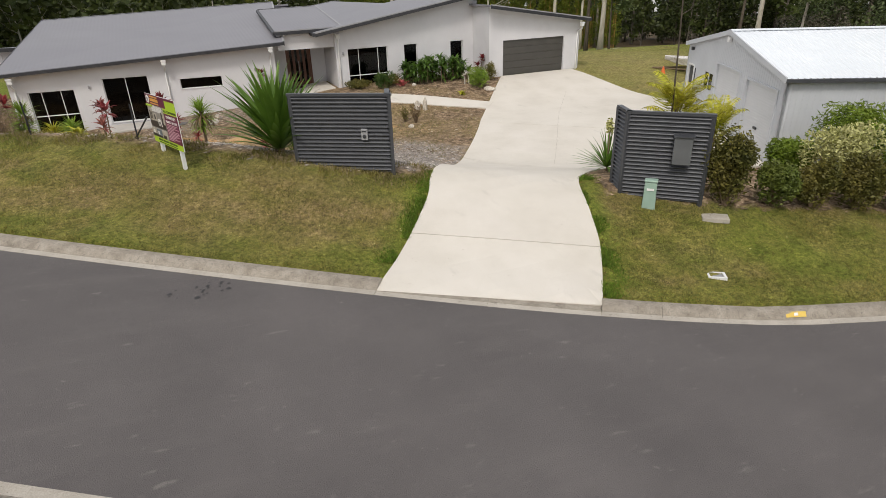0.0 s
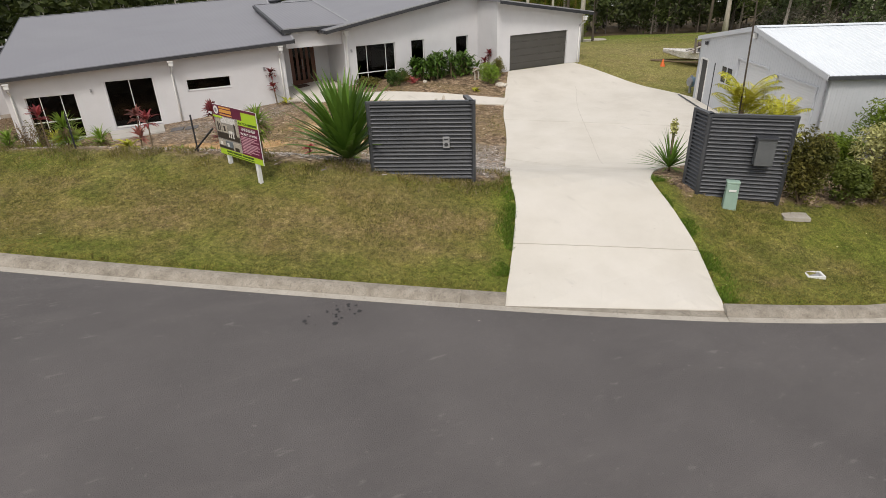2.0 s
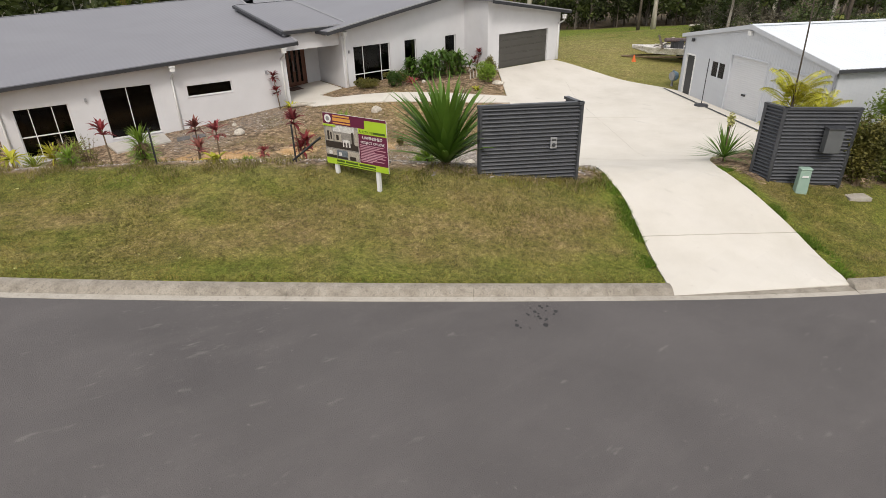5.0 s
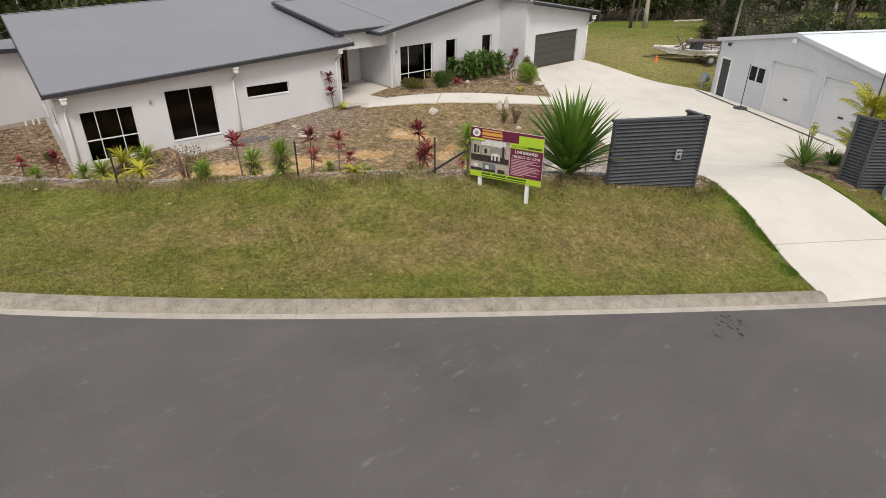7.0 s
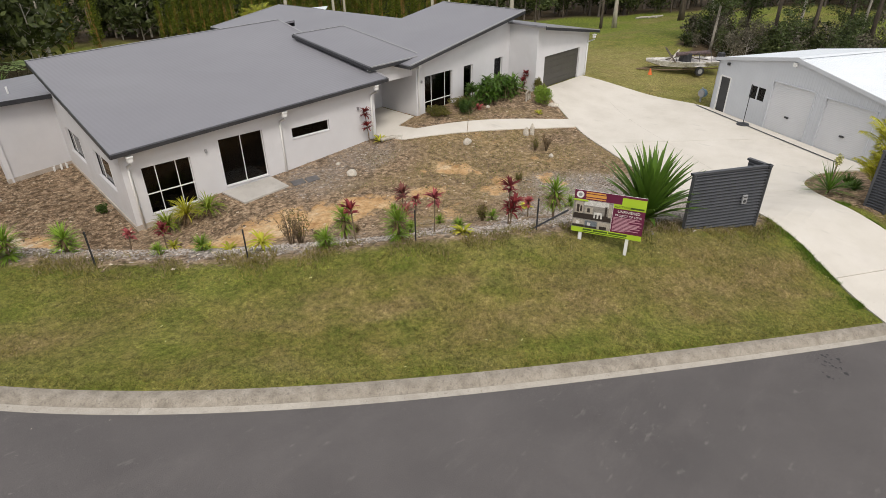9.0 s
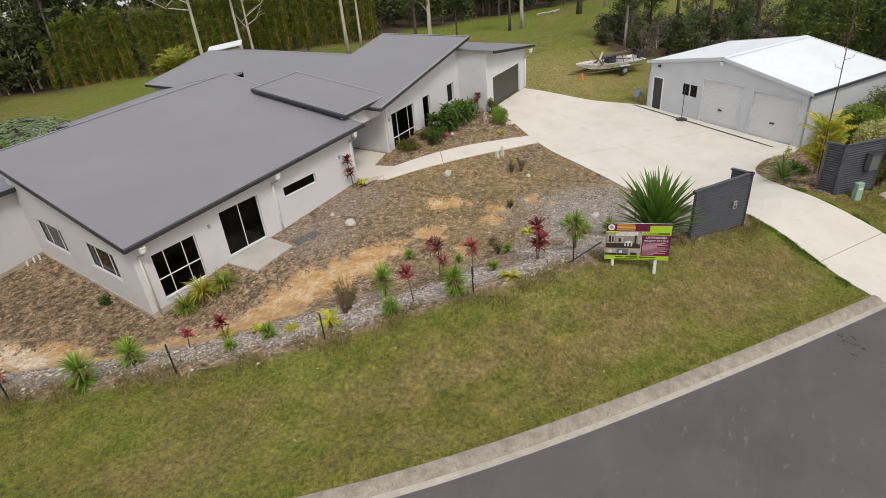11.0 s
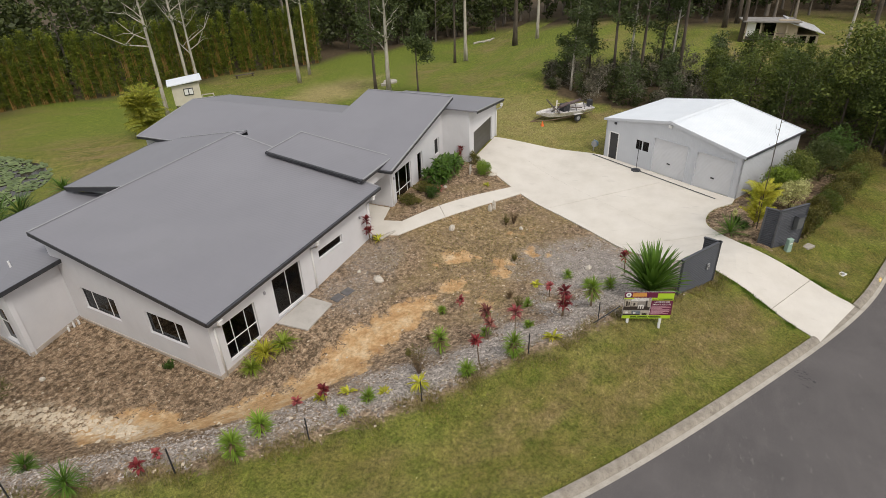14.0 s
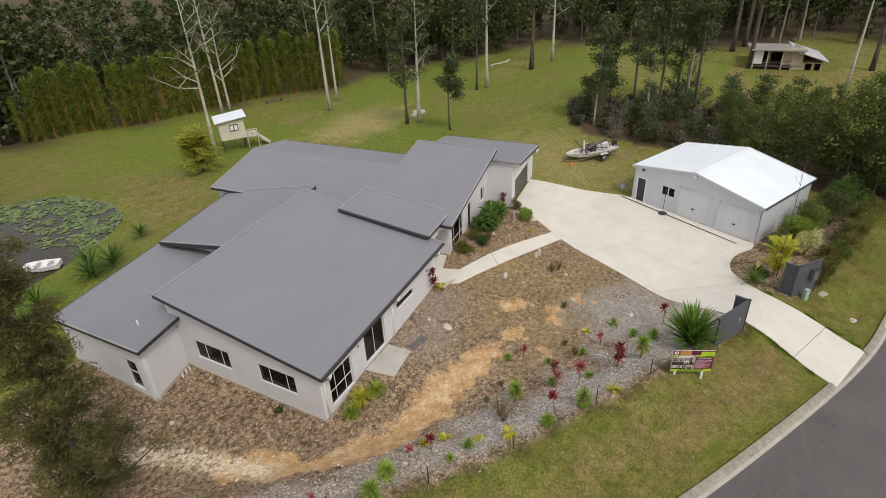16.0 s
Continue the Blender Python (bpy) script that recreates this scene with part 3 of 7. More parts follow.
def paving(name, poly, parent, lift=0.03, material=CONCRETE, thick=0.09, step=0.6):
    """A slab of concrete that follows the ground, filled from its outline."""
    bm = bmesh.new()
    vs = [bm.verts.new((x, y, 0)) for x, y in poly]
    f = bm.faces.new(vs)
    if f.normal.z < 0 or f.calc_area() and sum((b[0] - a[0]) * (b[1] + a[1]) for a, b in zip(poly, poly[1:] + poly[:1])) > 0:
        f.normal_flip()
    xs, ys = [p[0] for p in poly], [p[1] for p in poly]
    for axis, lo, hi in ((0, min(xs), max(xs)), (1, min(ys), max(ys))):
        for c in np.arange(lo + step, hi, step):
            co, no = ((c, 0, 0), (1, 0, 0)) if axis == 0 else ((0, c, 0), (0, 1, 0))
            bmesh.ops.bisect_plane(bm, geom=bm.verts[:] + bm.edges[:] + bm.faces[:], plane_co=co, plane_no=no)
    rim = [e for e in bm.edges if e.is_boundary]
    for v in bm.verts:
        v.co.z = gz(v.co.x, v.co.y) + lift
    skirt = bmesh.ops.extrude_edge_only(bm, edges=rim)["geom"]
    for v in skirt:
        if isinstance(v, bmesh.types.BMVert):
            v.co.z -= thick
    bmesh.ops.recalc_face_normals(bm, faces=bm.faces)
    me = bpy.data.meshes.new(name)
    bm.to_mesh(me)
    bm.free()
    me.materials.append(material)
    ob = new(name, me)
    ob.parent = parent
    return ob


def split(poly, a, b, gap=0.03):
    """The two sides of a polygon cut by the line a-b, with a joint between them."""
    nxy = Vector((-(b[1] - a[1]), b[0] - a[0])).normalized()
    sides = []
    for sign in (1, -1):
        out = []
        for p, q in zip(poly, poly[1:] + poly[:1]):
            dp = sign * ((p[0] - a[0]) * nxy.x + (p[1] - a[1]) * nxy.y) - gap / 2
            dq = sign * ((q[0] - a[0]) * nxy.x + (q[1] - a[1]) * nxy.y) - gap / 2
            if dp >= 0:
                out.append(p)
            if dp * dq < 0:
                t = dp / (dp - dq)
                out.append((p[0] + t * (q[0] - p[0]), p[1] + t * (q[1] - p[1])))
        sides.append(out)
    return sides


def thinned(poly, least=0.25):
    out = []
    for p in poly:
        if not out or math.hypot(p[0] - out[-1][0], p[1] - out[-1][1]) > least:
            out.append(p)
    return out


outline = thinned([street(along(*DRIVE_L[0]), 0.2), *[p for p in DRIVE_L if inward(*p) > 0.3]] + DRIVE_END[::-1] + [p for p in DRIVE_R if inward(*p) > 0.3][::-1] + [street(along(*DRIVE_R[0]), 0.2)])
rest, first = split(outline, (7.1, 11.7), (11.25, 9.5))
inner_part, mid = split(rest, (12.5, 19.2), (14.6, 13.85))
upper, lower = split(inner_part, (17.6, 22.6), (22.0, 18.2))
for poly in (first, mid, lower, upper):
    if len(poly) > 2:
        paving("slab", poly, drive)
apron = thing("shed_apron", "narrow concrete apron with a dark drain line before the shed", "paving", kind="structure")
part("drain_channel", Shape().add([(*shed_xy(u, v), -0.448) for u in (-0.4, SHED_W + 0.7) for v in (-1.0 if u < 0 else -0.55, -0.88 if u < 0 else -0.43)], [(0, 2, 3, 1)]), FASCIA, apron)

path = thing("garden_path", "narrow pale concrete path from driveway to porch", "path", kind="structure")
PATH = [(18.3, 27.2), (15.6, 29.0), (12.9, 30.6), (10.2, 32.1), (9.95, 33.3), (11.5, 33.6), (11.6, 36.4), (8.4, 36.4), (8.35, 32.9), (8.7, 31.6), (11.6, 29.8), (14.4, 28.2), (17.5, 26.45)]
pa, pb = split(PATH, (12.9, 30.7), (11.6, 29.7))
for poly in (pa, pb):
    paving("slab", poly, path, 0.05)
patio = thing("patio_slab", "square concrete slab outside the sliding door", "patio", kind="structure")
paving("slab", [(-0.5, 32.05), (1.75, 32.05), (1.85, 33.6), (-0.55, 33.85)], patio, 0.07, GREY_CONCRETE)
for dx in (0.0, 0.62):
    st = paving("stepping_stone", [(1.95 + dx, 31.9 - dx * 0.4), (2.5 + dx, 31.75 - dx * 0.4), (2.65 + dx, 32.25 - dx * 0.4), (2.1 + dx, 32.4 - dx * 0.4)], None, 0.05, material("slate_paver", [(0.3, (0.10, 0.095, 0.095)), (0.7, (0.16, 0.15, 0.15))], 4, 0.8, 0.2, 40))
    tagged(st, "dark square slate paver lying in gravel", "paver", "pavers by the patio")


# ---- walls with openings ----
def wall(name, p0, p1, z0, top, openings, material, parent, thick=0.22, label=""):
    """A wall from p0 to p1 with its outer face on the right-hand side of that way. top: height, or a function of the distance along."""
    a = Vector(p0)
    d = Vector(p1) - a
    length = d.length
    d.normalize()
    inn = Vector((-d.y, d.x))
    tops = top if callable(top) else (lambda u: top)
    us = sorted({0.0, length, *[o[0] for o in openings], *[o[1] for o in openings], *([length / 2] if callable(top) else [])})
    zs = sorted({z0, *[o[2] for o in openings], *[o[3] for o in openings]}) + [None]

    def at(i, j, k):
        p = a + d * us[i] + inn * (thick if k else 0)
        return (p.x, p.y, tops(us[i]) if zs[j] is None else zs[j])

    def solid(i, j):
        if not (0 <= i < len(us) - 1 and 0 <= j < len(zs) - 1):
            return False
        um = (us[i] + us[i + 1]) / 2
        hi = zs[j + 1] if zs[j + 1] is not None else zs[j] + 0.01
        zm = (zs[j] + hi) / 2
        return not any(o[0] < um < o[1] and o[2] < zm < o[3] for o in openings)

    sh = Shape()
    for i in range(len(us) - 1):
        for j in range(len(zs) - 1):
            if not solid(i, j):
                continue
            q = [[at(i + di, j + dj, k) for di, dj in ((0, 0), (1, 0), (1, 1), (0, 1))] for k in (0, 1)]
            sh.add(q[0], [(0, 1, 2, 3)])
            sh.add(q[1], [(3, 2, 1, 0)])
            for di, dj, e in ((-1, 0, (3, 0)), (1, 0, (1, 2)), (0, -1, (0, 1)), (0, 1, (2, 3))):
                if not solid(i + di, j + dj):
                    sh.add([q[0][e[0]], q[0][e[1]], q[1][e[1]], q[1][e[0]]], [(0, 3, 2, 1)])
    return part(name, sh, material, parent, label)


def window_in(parent, p0, d, u0, u1, z0, z1, columns, transom=None, name="window", inset=0.10, frame_mat=None, bar=0.05):
    """A framed window in a wall that starts at p0 and runs along d."""
    d = Vector(d).normalized()
    inn = Vector((-d.y, d.x))
    m = Matrix(((d.x, inn.x, 0, p0[0]), (d.y, inn.y, 0, p0[1]), (0, 0, 1, 0), (0, 0, 0, 1)))
    frame_mat = frame_mat or WHITE_PAINT
    w = new(name)
    w.parent = parent
    fr, bars = Shape(), []
    b = bar * 0.6
    fr.box(u0, u1, inset, inset + 0.06, z1 - b, z1, m).box(u0, u1, inset, inset + 0.06, z0, z0 + b, m)
    fr.box(u0, u0 + b, inset, inset + 0.06, z0 + b, z1 - b, m).box(u1 - b, u1, inset, inset + 0.06, z0 + b, z1 - b, m)
    shares = columns if isinstance(columns, tuple) else [k / columns for k in range(1, columns)]
    cols = [u0, *[u0 + (u1 - u0) * k for k in shares], u1]
    for c in cols[1:-1]:
        bars.append(Shape().box(c - bar * 0.32, c + bar * 0.32, inset + 0.004, inset + 0.056, z0 + b, z1 - b, m))
    rows = [z0, z1] if transom is None else [z0, transom, z1]
    for r in rows[1:-1]:
        bars.append(Shape().box(u0 + b, u1 - b, inset + 0.008, inset + 0.052, r - bar * 0.5, r + bar * 0.5, m))
    part("window_frame", fr, frame_mat, w)
    for sh in bars:
        part("mullion", sh, WHITE_PAINT, w, "white glazing bar")
    for c0, c1 in zip(cols, cols[1:]):
        for r0, r1 in zip(rows, rows[1:]):
            p = part("pane", Shape().box(c0 + 0.01, c1 - 0.01, inset + 0.025, inset + 0.033, r0 + 0.01, r1 - 0.01, m), GLASS, w)
            p.visible_shadow = False
    part("window_sill", Shape().box(u0 - 0.04, u1 + 0.04, -0.03, inset, z0 - 0.02, z0 - 0.001, m), RENDER_WHITE, w)
    return w


def roof_sheet(parent, corners, material, thick=0.1, fascia=0.2, name="roof", edges=(0, 1, 2, 3), gutter=(), plain=()):
    """A tilted roof: a sheet, a fascia below each named edge and a flashing along it. Corners run counter-clockwise from above."""
    c = [Vector(p) for p in corners]
    sh = Shape().add(c + [p - Vector((0, 0, thick)) for p in c], [(0, 1, 2, 3), (7, 6, 5, 4)] + [(i, i + 4, (i + 1) % 4 + 4, (i + 1) % 4) for i in range(4)])
    sheet = part(name, sh, material, parent)
    mid = sum(c, Vector()) / 4
    for i in edges:
        a, b = c[i], c[(i + 1) % 4]
        d = (b - a).normalized()
        out = Vector((d.y, -d.x, 0)).normalized()
        if out.dot(a - mid) < 0:
            out = -out
        depth, wide = (0.17, 0.13) if i in gutter else (fascia, 0.035)
        a2, b2 = a - d * 0.02, b + d * 0.02
        lo = Vector((0, 0, -depth))
        up = Vector((0, 0, 0.015 if i not in gutter else -0.02))
        sh = Shape().add([a2 + up, b2 + up, b2 + up + out * wide, a2 + up + out * wide, a2 + lo, b2 + lo, b2 + lo + out * wide, a2 + lo + out * wide],
                         [(0, 1, 2, 3), (7, 6, 5, 4), (0, 4, 5, 1), (1, 5, 6, 2), (2, 6, 7, 3), (3, 7, 4, 0)])
        part("gutter" if i in gutter else "fascia", sh, FASCIA, sheet, "charcoal metal gutter" if i in gutter else "charcoal fascia board")
        if i not in gutter and i not in plain:
            sh = Shape().add([a2 + Vector((0, 0, 0.02)) - out * 0.06, b2 + Vector((0, 0, 0.02)) - out * 0.06, b2 + Vector((0, 0, 0.03)) + out * (wide + 0.004), a2 + Vector((0, 0, 0.03)) + out * (wide + 0.004),
                              a2 + Vector((0, 0, -0.03)) + out * (wide + 0.004), b2 + Vector((0, 0, -0.03)) + out * (wide + 0.004)], [(0, 3, 2, 1), (3, 4, 5, 2)])
            part("flashing", sh, FLASHING, sheet, "light grey metal flashing")
    return sheet


# ---- the house ----
SKEW = 0.03
WEST, SOUTH = Vector((-4.23, 34.25)), Vector((0.996, -0.087))


def hx(x, y):
    """House plan, right of the porch: x is given at the front wall, the side walls lean a little off square."""
    return (x + SKEW * (y - 33.85), y)


def hp(x, y, z):
    return (*hx(x, y), z)


def mx(u, v):
    """House plan, the main wing: u metres along its front wall, v metres back from it."""
    return (WEST.x + SOUTH.x * u + 0.104 * v, WEST.y + SOUTH.y * u + v)


def mp(u, v, z):
    return (*mx(u, v), z)


house = thing("house", "low white rendered house with grey skillion roofs and charcoal fascias", "house")
BASE = -1.55


def eave(u):
    """Top of the main wing's front wall."""
    return 2.20 + 0.055 * u


def right_top(x):
    return 3.30 + (x - 10.4) * 0.163


# main wing
FRONT = 12.5
OPENINGS = [(0.72, 2.70, -0.68, 1.36), (4.02, 6.10, -0.42, 1.76), (7.58, 9.66, 0.96, 1.48)]
w = wall("wall", mx(0, 0), mx(FRONT, 0), BASE, eave, OPENINGS, RENDER_WHITE, house)
for (u0, u1, z0, z1), cols, tr, nm in zip(OPENINGS, ((0.28, 0.70), 2, 1), (0.18, None, None), ("window", "sliding_door", "slit_window")):
    window_in(w, mx(0, 0), SOUTH, u0, u1, z0, z1, cols, tr, nm)
SIDE = (Vector(mx(0, 10.9)) - Vector(mx(0, 0))).length
w = wall("wall", mx(0, 10.9), mx(0, 0), BASE, lambda u: 2.20 + 0.165 * (SIDE - u), [(SIDE - 9.3, SIDE - 6.6, -0.08, 1.18), (SIDE - 4.35, SIDE - 1.75, 0.03, 1.27)], RENDER_WHITE, house)
dw = Vector(mx(0, 0)) - Vector(mx(0, 10.9))
for u0, u1, z0, z1 in ((SIDE - 9.3, SIDE - 6.6, -0.08, 1.18), (SIDE - 4.35, SIDE - 1.75, 0.03, 1.27)):
    window_in(w, mx(0, 10.9), dw, u0, u1, z0, z1, (0.27, 0.74), frame_mat=FASCIA)
wall("wall", mx(FRONT, 0), hx(8.4, 36.5), BASE, eave(FRONT) + 0.05, [], RENDER_WHITE, house)
wall("wall", mx(13.6, 11.0), mx(0, 10.85), BASE, lambda u: 4.50 - 0.033 * u, [], RENDER_WHITE, house)
# porch back wall with the front door
w = wall("wall", hx(8.4, 36.5), hx(11.7, 36.5), BASE, 3.5, [(0.95, 2.45, 0.06, 2.55)], RENDER_WHITE, house)
door = new("front_door")
door.parent = w
dm = Matrix.Translation((*hx(8.4, 36.5), 0))
part("door_frame", Shape().box(0.95, 1.02, 0.02, 0.16, 0.06, 2.55, dm).box(2.38, 2.45, 0.02, 0.16, 0.06, 2.55, dm).box(1.02, 2.38, 0.02, 0.16, 2.47, 2.55, dm), TIMBER, door)
leaf = Shape()
for k in range(9):
    if k not in (1, 3, 5, 7):
        leaf.box(1.02 + k * 0.151, 1.02 + (k + 1) * 0.151, 0.06, 0.11, 0.06, 2.47, dm)
    else:
        leaf.box(1.02 + k * 0.151, 1.02 + (k + 1) * 0.151, 0.06, 0.11, 0.06, 0.3, dm).box(1.02 + k * 0.151, 1.02 + (k + 1) * 0.151, 0.06, 0.11, 2.25, 2.47, dm)
part("door_leaf", leaf, TIMBER, door, "red-brown timber door with glass strips")
for k in (1, 3, 5, 7):
    part("pane", Shape().box(1.02 + k * 0.151, 1.02 + (k + 1) * 0.151, 0.08, 0.09, 0.3, 2.25, dm), GLASS, door)
part("door_handle", Shape().box(1.66, 1.69, 0.0, 0.03, 0.9, 1.5, dm).box(1.66, 1.69, 0.03, 0.06, 0.95, 0.98, dm).box(1.66, 1.69, 0.03, 0.06, 1.42, 1.45, dm), FLASHING, door, "long steel pull handle")
# right wing
wall("wall", hx(11.7, 36.5), hx(11.7, 33.5), BASE, right_top(11.7) - 0.1, [], RENDER_WHITE, house)
w = wall("wall", hx(11.7, 33.5), hx(20.45, 33.5), BASE, lambda u: right_top(11.7 + u) - 0.1, [(0.7, 3.1, 0.10, 2.30), (4.15, 5.0, 0.12, 2.32), (7.2, 8.05, 1.08, 2.30)], RENDER_WHITE, house)
window_in(w, hx(11.7, 33.5), (1, 0), 0.7, 3.1, 0.10, 2.30, (0.27, 0.76), 0.80)
window_in(w, hx(11.7, 33.5), (1, 0), 4.15, 5.0, 0.12, 2.32, 1)
window_in(w, hx(11.7, 33.5), (1, 0), 7.2, 8.05, 1.08, 2.30, 1)
# garage
wall("wall", hx(20.45, 33.5), hx(20.45, 31.3), BASE, 4.22, [], RENDER_WHITE, house)
w = wall("wall", hx(20.45, 31.3), hx(26.95, 31.3), BASE, lambda u: 4.20 - 0.148 * u, [(0.95, 5.35, 0.26, 2.32)], RENDER_WHITE, house)
gm = Matrix.Translation((*hx(20.45, 31.3), 0))
gdoor = new("garage_door")
gdoor.parent = w
for k in range(5):
    zz = 0.28 + k * 0.408
    part("door_panel", Shape().box(0.96, 5.34, 0.10, 0.14, zz, zz + 0.40, gm), GARAGE, gdoor, bevel=0.008)
wall("wall", hx(26.95, 31.3), hx(26.95, 39.2), BASE, 3.2, [], RENDER_WHITE, house)
wall("wall", hx(26.95, 39.2), hx(20.5, 39.2), BASE, lambda u: 3.2 + 0.148 * u, [], RENDER_WHITE, house)
wall("wall", hx(20.5, 39.25), hx(20.5, 33.5), 3.2, right_top(20.5) - 0.1, [], RENDER_WHITE, house)
wall("wall", hx(20.5, 39.25), hx(15.5, 39.25), 2.6, lambda u: right_top(20.5 - u) - 0.1, [], RENDER_WHITE, house)
wall("wall", hx(20.4, 39.3), hx(20.4, 54.0), BASE, 3.35, [], RENDER_WHITE, house)
wall("wall", hx(20.4, 54.0), hx(10.9, 54.0), BASE, 3.2, [], RENDER_WHITE, house)
wall("wall", hx(10.9, 54.0), hx(10.9, 46.0), BASE, 3.2, [], RENDER_WHITE, house)
wall("wall", hx(11.0, 52.0), mx(6.2, 17.6), BASE, 2.75, [], RENDER_WHITE, house)
wall("wall", mx(6.2, 17.6), mx(6.2, 11.2), BASE, lambda u: 2.75 + 0.19 * u, [], RENDER_WHITE, house)
# low west block
LOW = (-6.2, 44.2)
w = wall("wall", LOW, mx(0, 10.5), BASE, 2.55, [], RENDER_WHITE, house)
LOW_N = (-5.1, 52.0)
cw = Vector(LOW) - Vector(LOW_N)
w = wall("wall", LOW_N, LOW, BASE, lambda u: 1.95 + 0.075 * u, [(5.9, 7.0, -0.75, 1.30)], RENDER_WHITE, house)
window_in(w, LOW_N, cw, 5.9, 7.0, -0.75, 1.30, 1, 0.35, bar=0.06)
part("wall_vent", Shape().tube([(-5.55, 47.1, 1.25), (-5.45, 47.1, 1.25)], 0.3, 20), FLASHING, w, "round wall ornament")
wall("wall", mx(6.2, 17.9), LOW_N, BASE, 1.95, [], RENDER_WHITE, house)
# plinth strip at the foot of the walls
for a, b, z in ((mx(-0.05, -0.05), mx(FRONT, -0.05), lambda u: -0.98 + 0.05 * u), (mx(-0.05, 10.5), mx(-0.05, -0.05), -1.02), ((LOW[0] - 0.05, LOW[1] - 0.05), (-3.16, 44.66), -0.98), ((LOW_N[0] - 0.05, LOW_N[1]), (LOW[0] - 0.05, LOW[1] - 0.05), -0.98)):
    wall("plinth", a, b, BASE - 0.1, z, [], PLINTH, house, 0.04)

roof_sheet(house, [mp(-0.32, -0.45, 2.33), mp(13.05, -0.45, 3.02), mp(13.55, 11.2, 4.62), mp(-0.45, 11.0, 4.12)], ROOF_X, gutter=(0,), plain=(3,))
roof_sheet(house, [hp(8.5, 33.55, 3.46), hp(12.2, 33.45, 3.52), hp(12.3, 40.4, 4.38), hp(8.65, 40.5, 4.32)], ROOF_X, edges=(0, 1, 2, 3), gutter=(3,))
wall("wall", hx(8.6, 33.85), hx(11.9, 33.8), 2.45, 3.38, [], RENDER_WHITE, house, 0.18)
wall("wall", hx(8.7, 40.4), hx(8.7, 33.85), 2.6, lambda u: 4.22 - 0.125 * u, [], FASCIA, house, 0.08)
roof_sheet(house, [hp(10.5, 32.7, right_top(10.5)), hp(21.0, 32.8, right_top(21.0)), hp(21.0, 40.0, right_top(21.0)), hp(10.5, 40.0, right_top(10.5))], ROOF_Y, edges=(0, 1, 3), gutter=(3,))
roof_sheet(house, [hp(10.5, 40.0, right_top(10.5)), hp(16.9, 40.0, right_top(16.9)), hp(16.9, 54.6, 4.15), hp(10.4, 54.2, 3.2)], ROOF_Y, edges=(2, 3))
roof_sheet(house, [hp(16.9, 39.8, right_top(16.9)), hp(21.3, 39.8, 3.45), hp(21.3, 54.6, 3.35), hp(16.9, 54.6, 4.15)], ROOF_Y, edges=(1, 2), gutter=(1,))
roof_sheet(house, [hp(20.2, 30.6, 4.36), hp(27.35, 30.8, 3.32), hp(27.2, 39.7, 3.32), hp(20.2, 39.7, 4.36)], ROOF_Y, edges=(0, 1, 2), gutter=(1,))
roof_sheet(house, [mp(5.5, 11.15, 4.05), mp(14.6, 11.15, 4.45), hp(10.9, 52.6, 2.9), mp(5.5, 18.2, 2.75)], ROOF_X, edges=(1, 2, 3), gutter=(2,), fascia=0.32)
roof_sheet(house, [(-6.5, 43.78, 2.78), (-3.0, 44.25, 2.62), (-2.95, 44.7, 2.60), (-6.45, 44.2, 2.75)], ROOF_X, edges=(0, 3), plain=(0,))
roof_sheet(house, [(-6.45, 44.2, 2.75), (-2.95, 44.7, 2.60), (3.4, 52.6, 2.3), (-5.3, 52.4, 2.05)], ROOF_X, edges=(2, 3), gutter=(2,))
roof_sheet(house, [(-2.95, 44.7, 2.60), (3.2, 44.9, 2.75), (3.6, 47.0, 2.6), (3.4, 52.6, 2.3)], ROOF_X, edges=())
part("roof_vent", Shape().tube([(-4.6, 45.8, 2.5), (-4.6, 45.8, 3.0)], 0.05, 10), WHITE_PAINT, house, "short white vent pipe")
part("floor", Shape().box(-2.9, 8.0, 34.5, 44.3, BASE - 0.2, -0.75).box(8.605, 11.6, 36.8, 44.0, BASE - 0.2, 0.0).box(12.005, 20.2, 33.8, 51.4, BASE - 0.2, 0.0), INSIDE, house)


def downpipe(px, py, top, out=0.50):
    """White rain head with a bent pipe down the wall."""
    head = Shape()
    head.box(px - 0.10, px + 0.10, py - out - 0.08, py - out + 0.08, top - 0.24, top - 0.06)
    head.box(px - 0.13, px + 0.13, py - out - 0.11, py - out + 0.11, top - 0.06, top)
    pipe = Shape().tube([(px, py - out, top - 0.2), (px, py - out, top - 0.34), (px, py - 0.06, top - 0.55), (px, py - 0.06, top - 0.7), (px, py - 0.06, BASE + 0.1)], 0.05, 10)
    p = part("downpipe", pipe, WHITE_PAINT, house, "white round downpipe", smooth=True)
    part("rain_head", head, WHITE_PAINT, p, bevel=0.01)


downpipe(*mx(0.25, 0), 2.12)
downpipe(*mx(7.0, 0), 2.50)
downpipe(*mx(12.25, 0), 2.78)
downpipe(*hx(11.85, 33.5), 3.15, 0.14)
downpipe(*hx(26.75, 31.3), 3.1)
for (x, y), z in ((mx(3.4, 0), 1.45), (mx(11.4, 0), 1.7), (hx(12.1, 33.5), 2.1)):
    part("wall_light", Shape().box(x - 0.04, x + 0.04, y - 0.09, y + 0.002, z - 0.1, z + 0.05), FLASHING, house, "small grey wall light")

# ---- the steel shed ----
shed = thing("shed", "pale grey steel shed with zinc roof and two roller doors", "shed")


def sxy(u, v, z):
    return (*shed_xy(u, v), z)


SB, SE, SA = -0.62, 2.55, 3.55


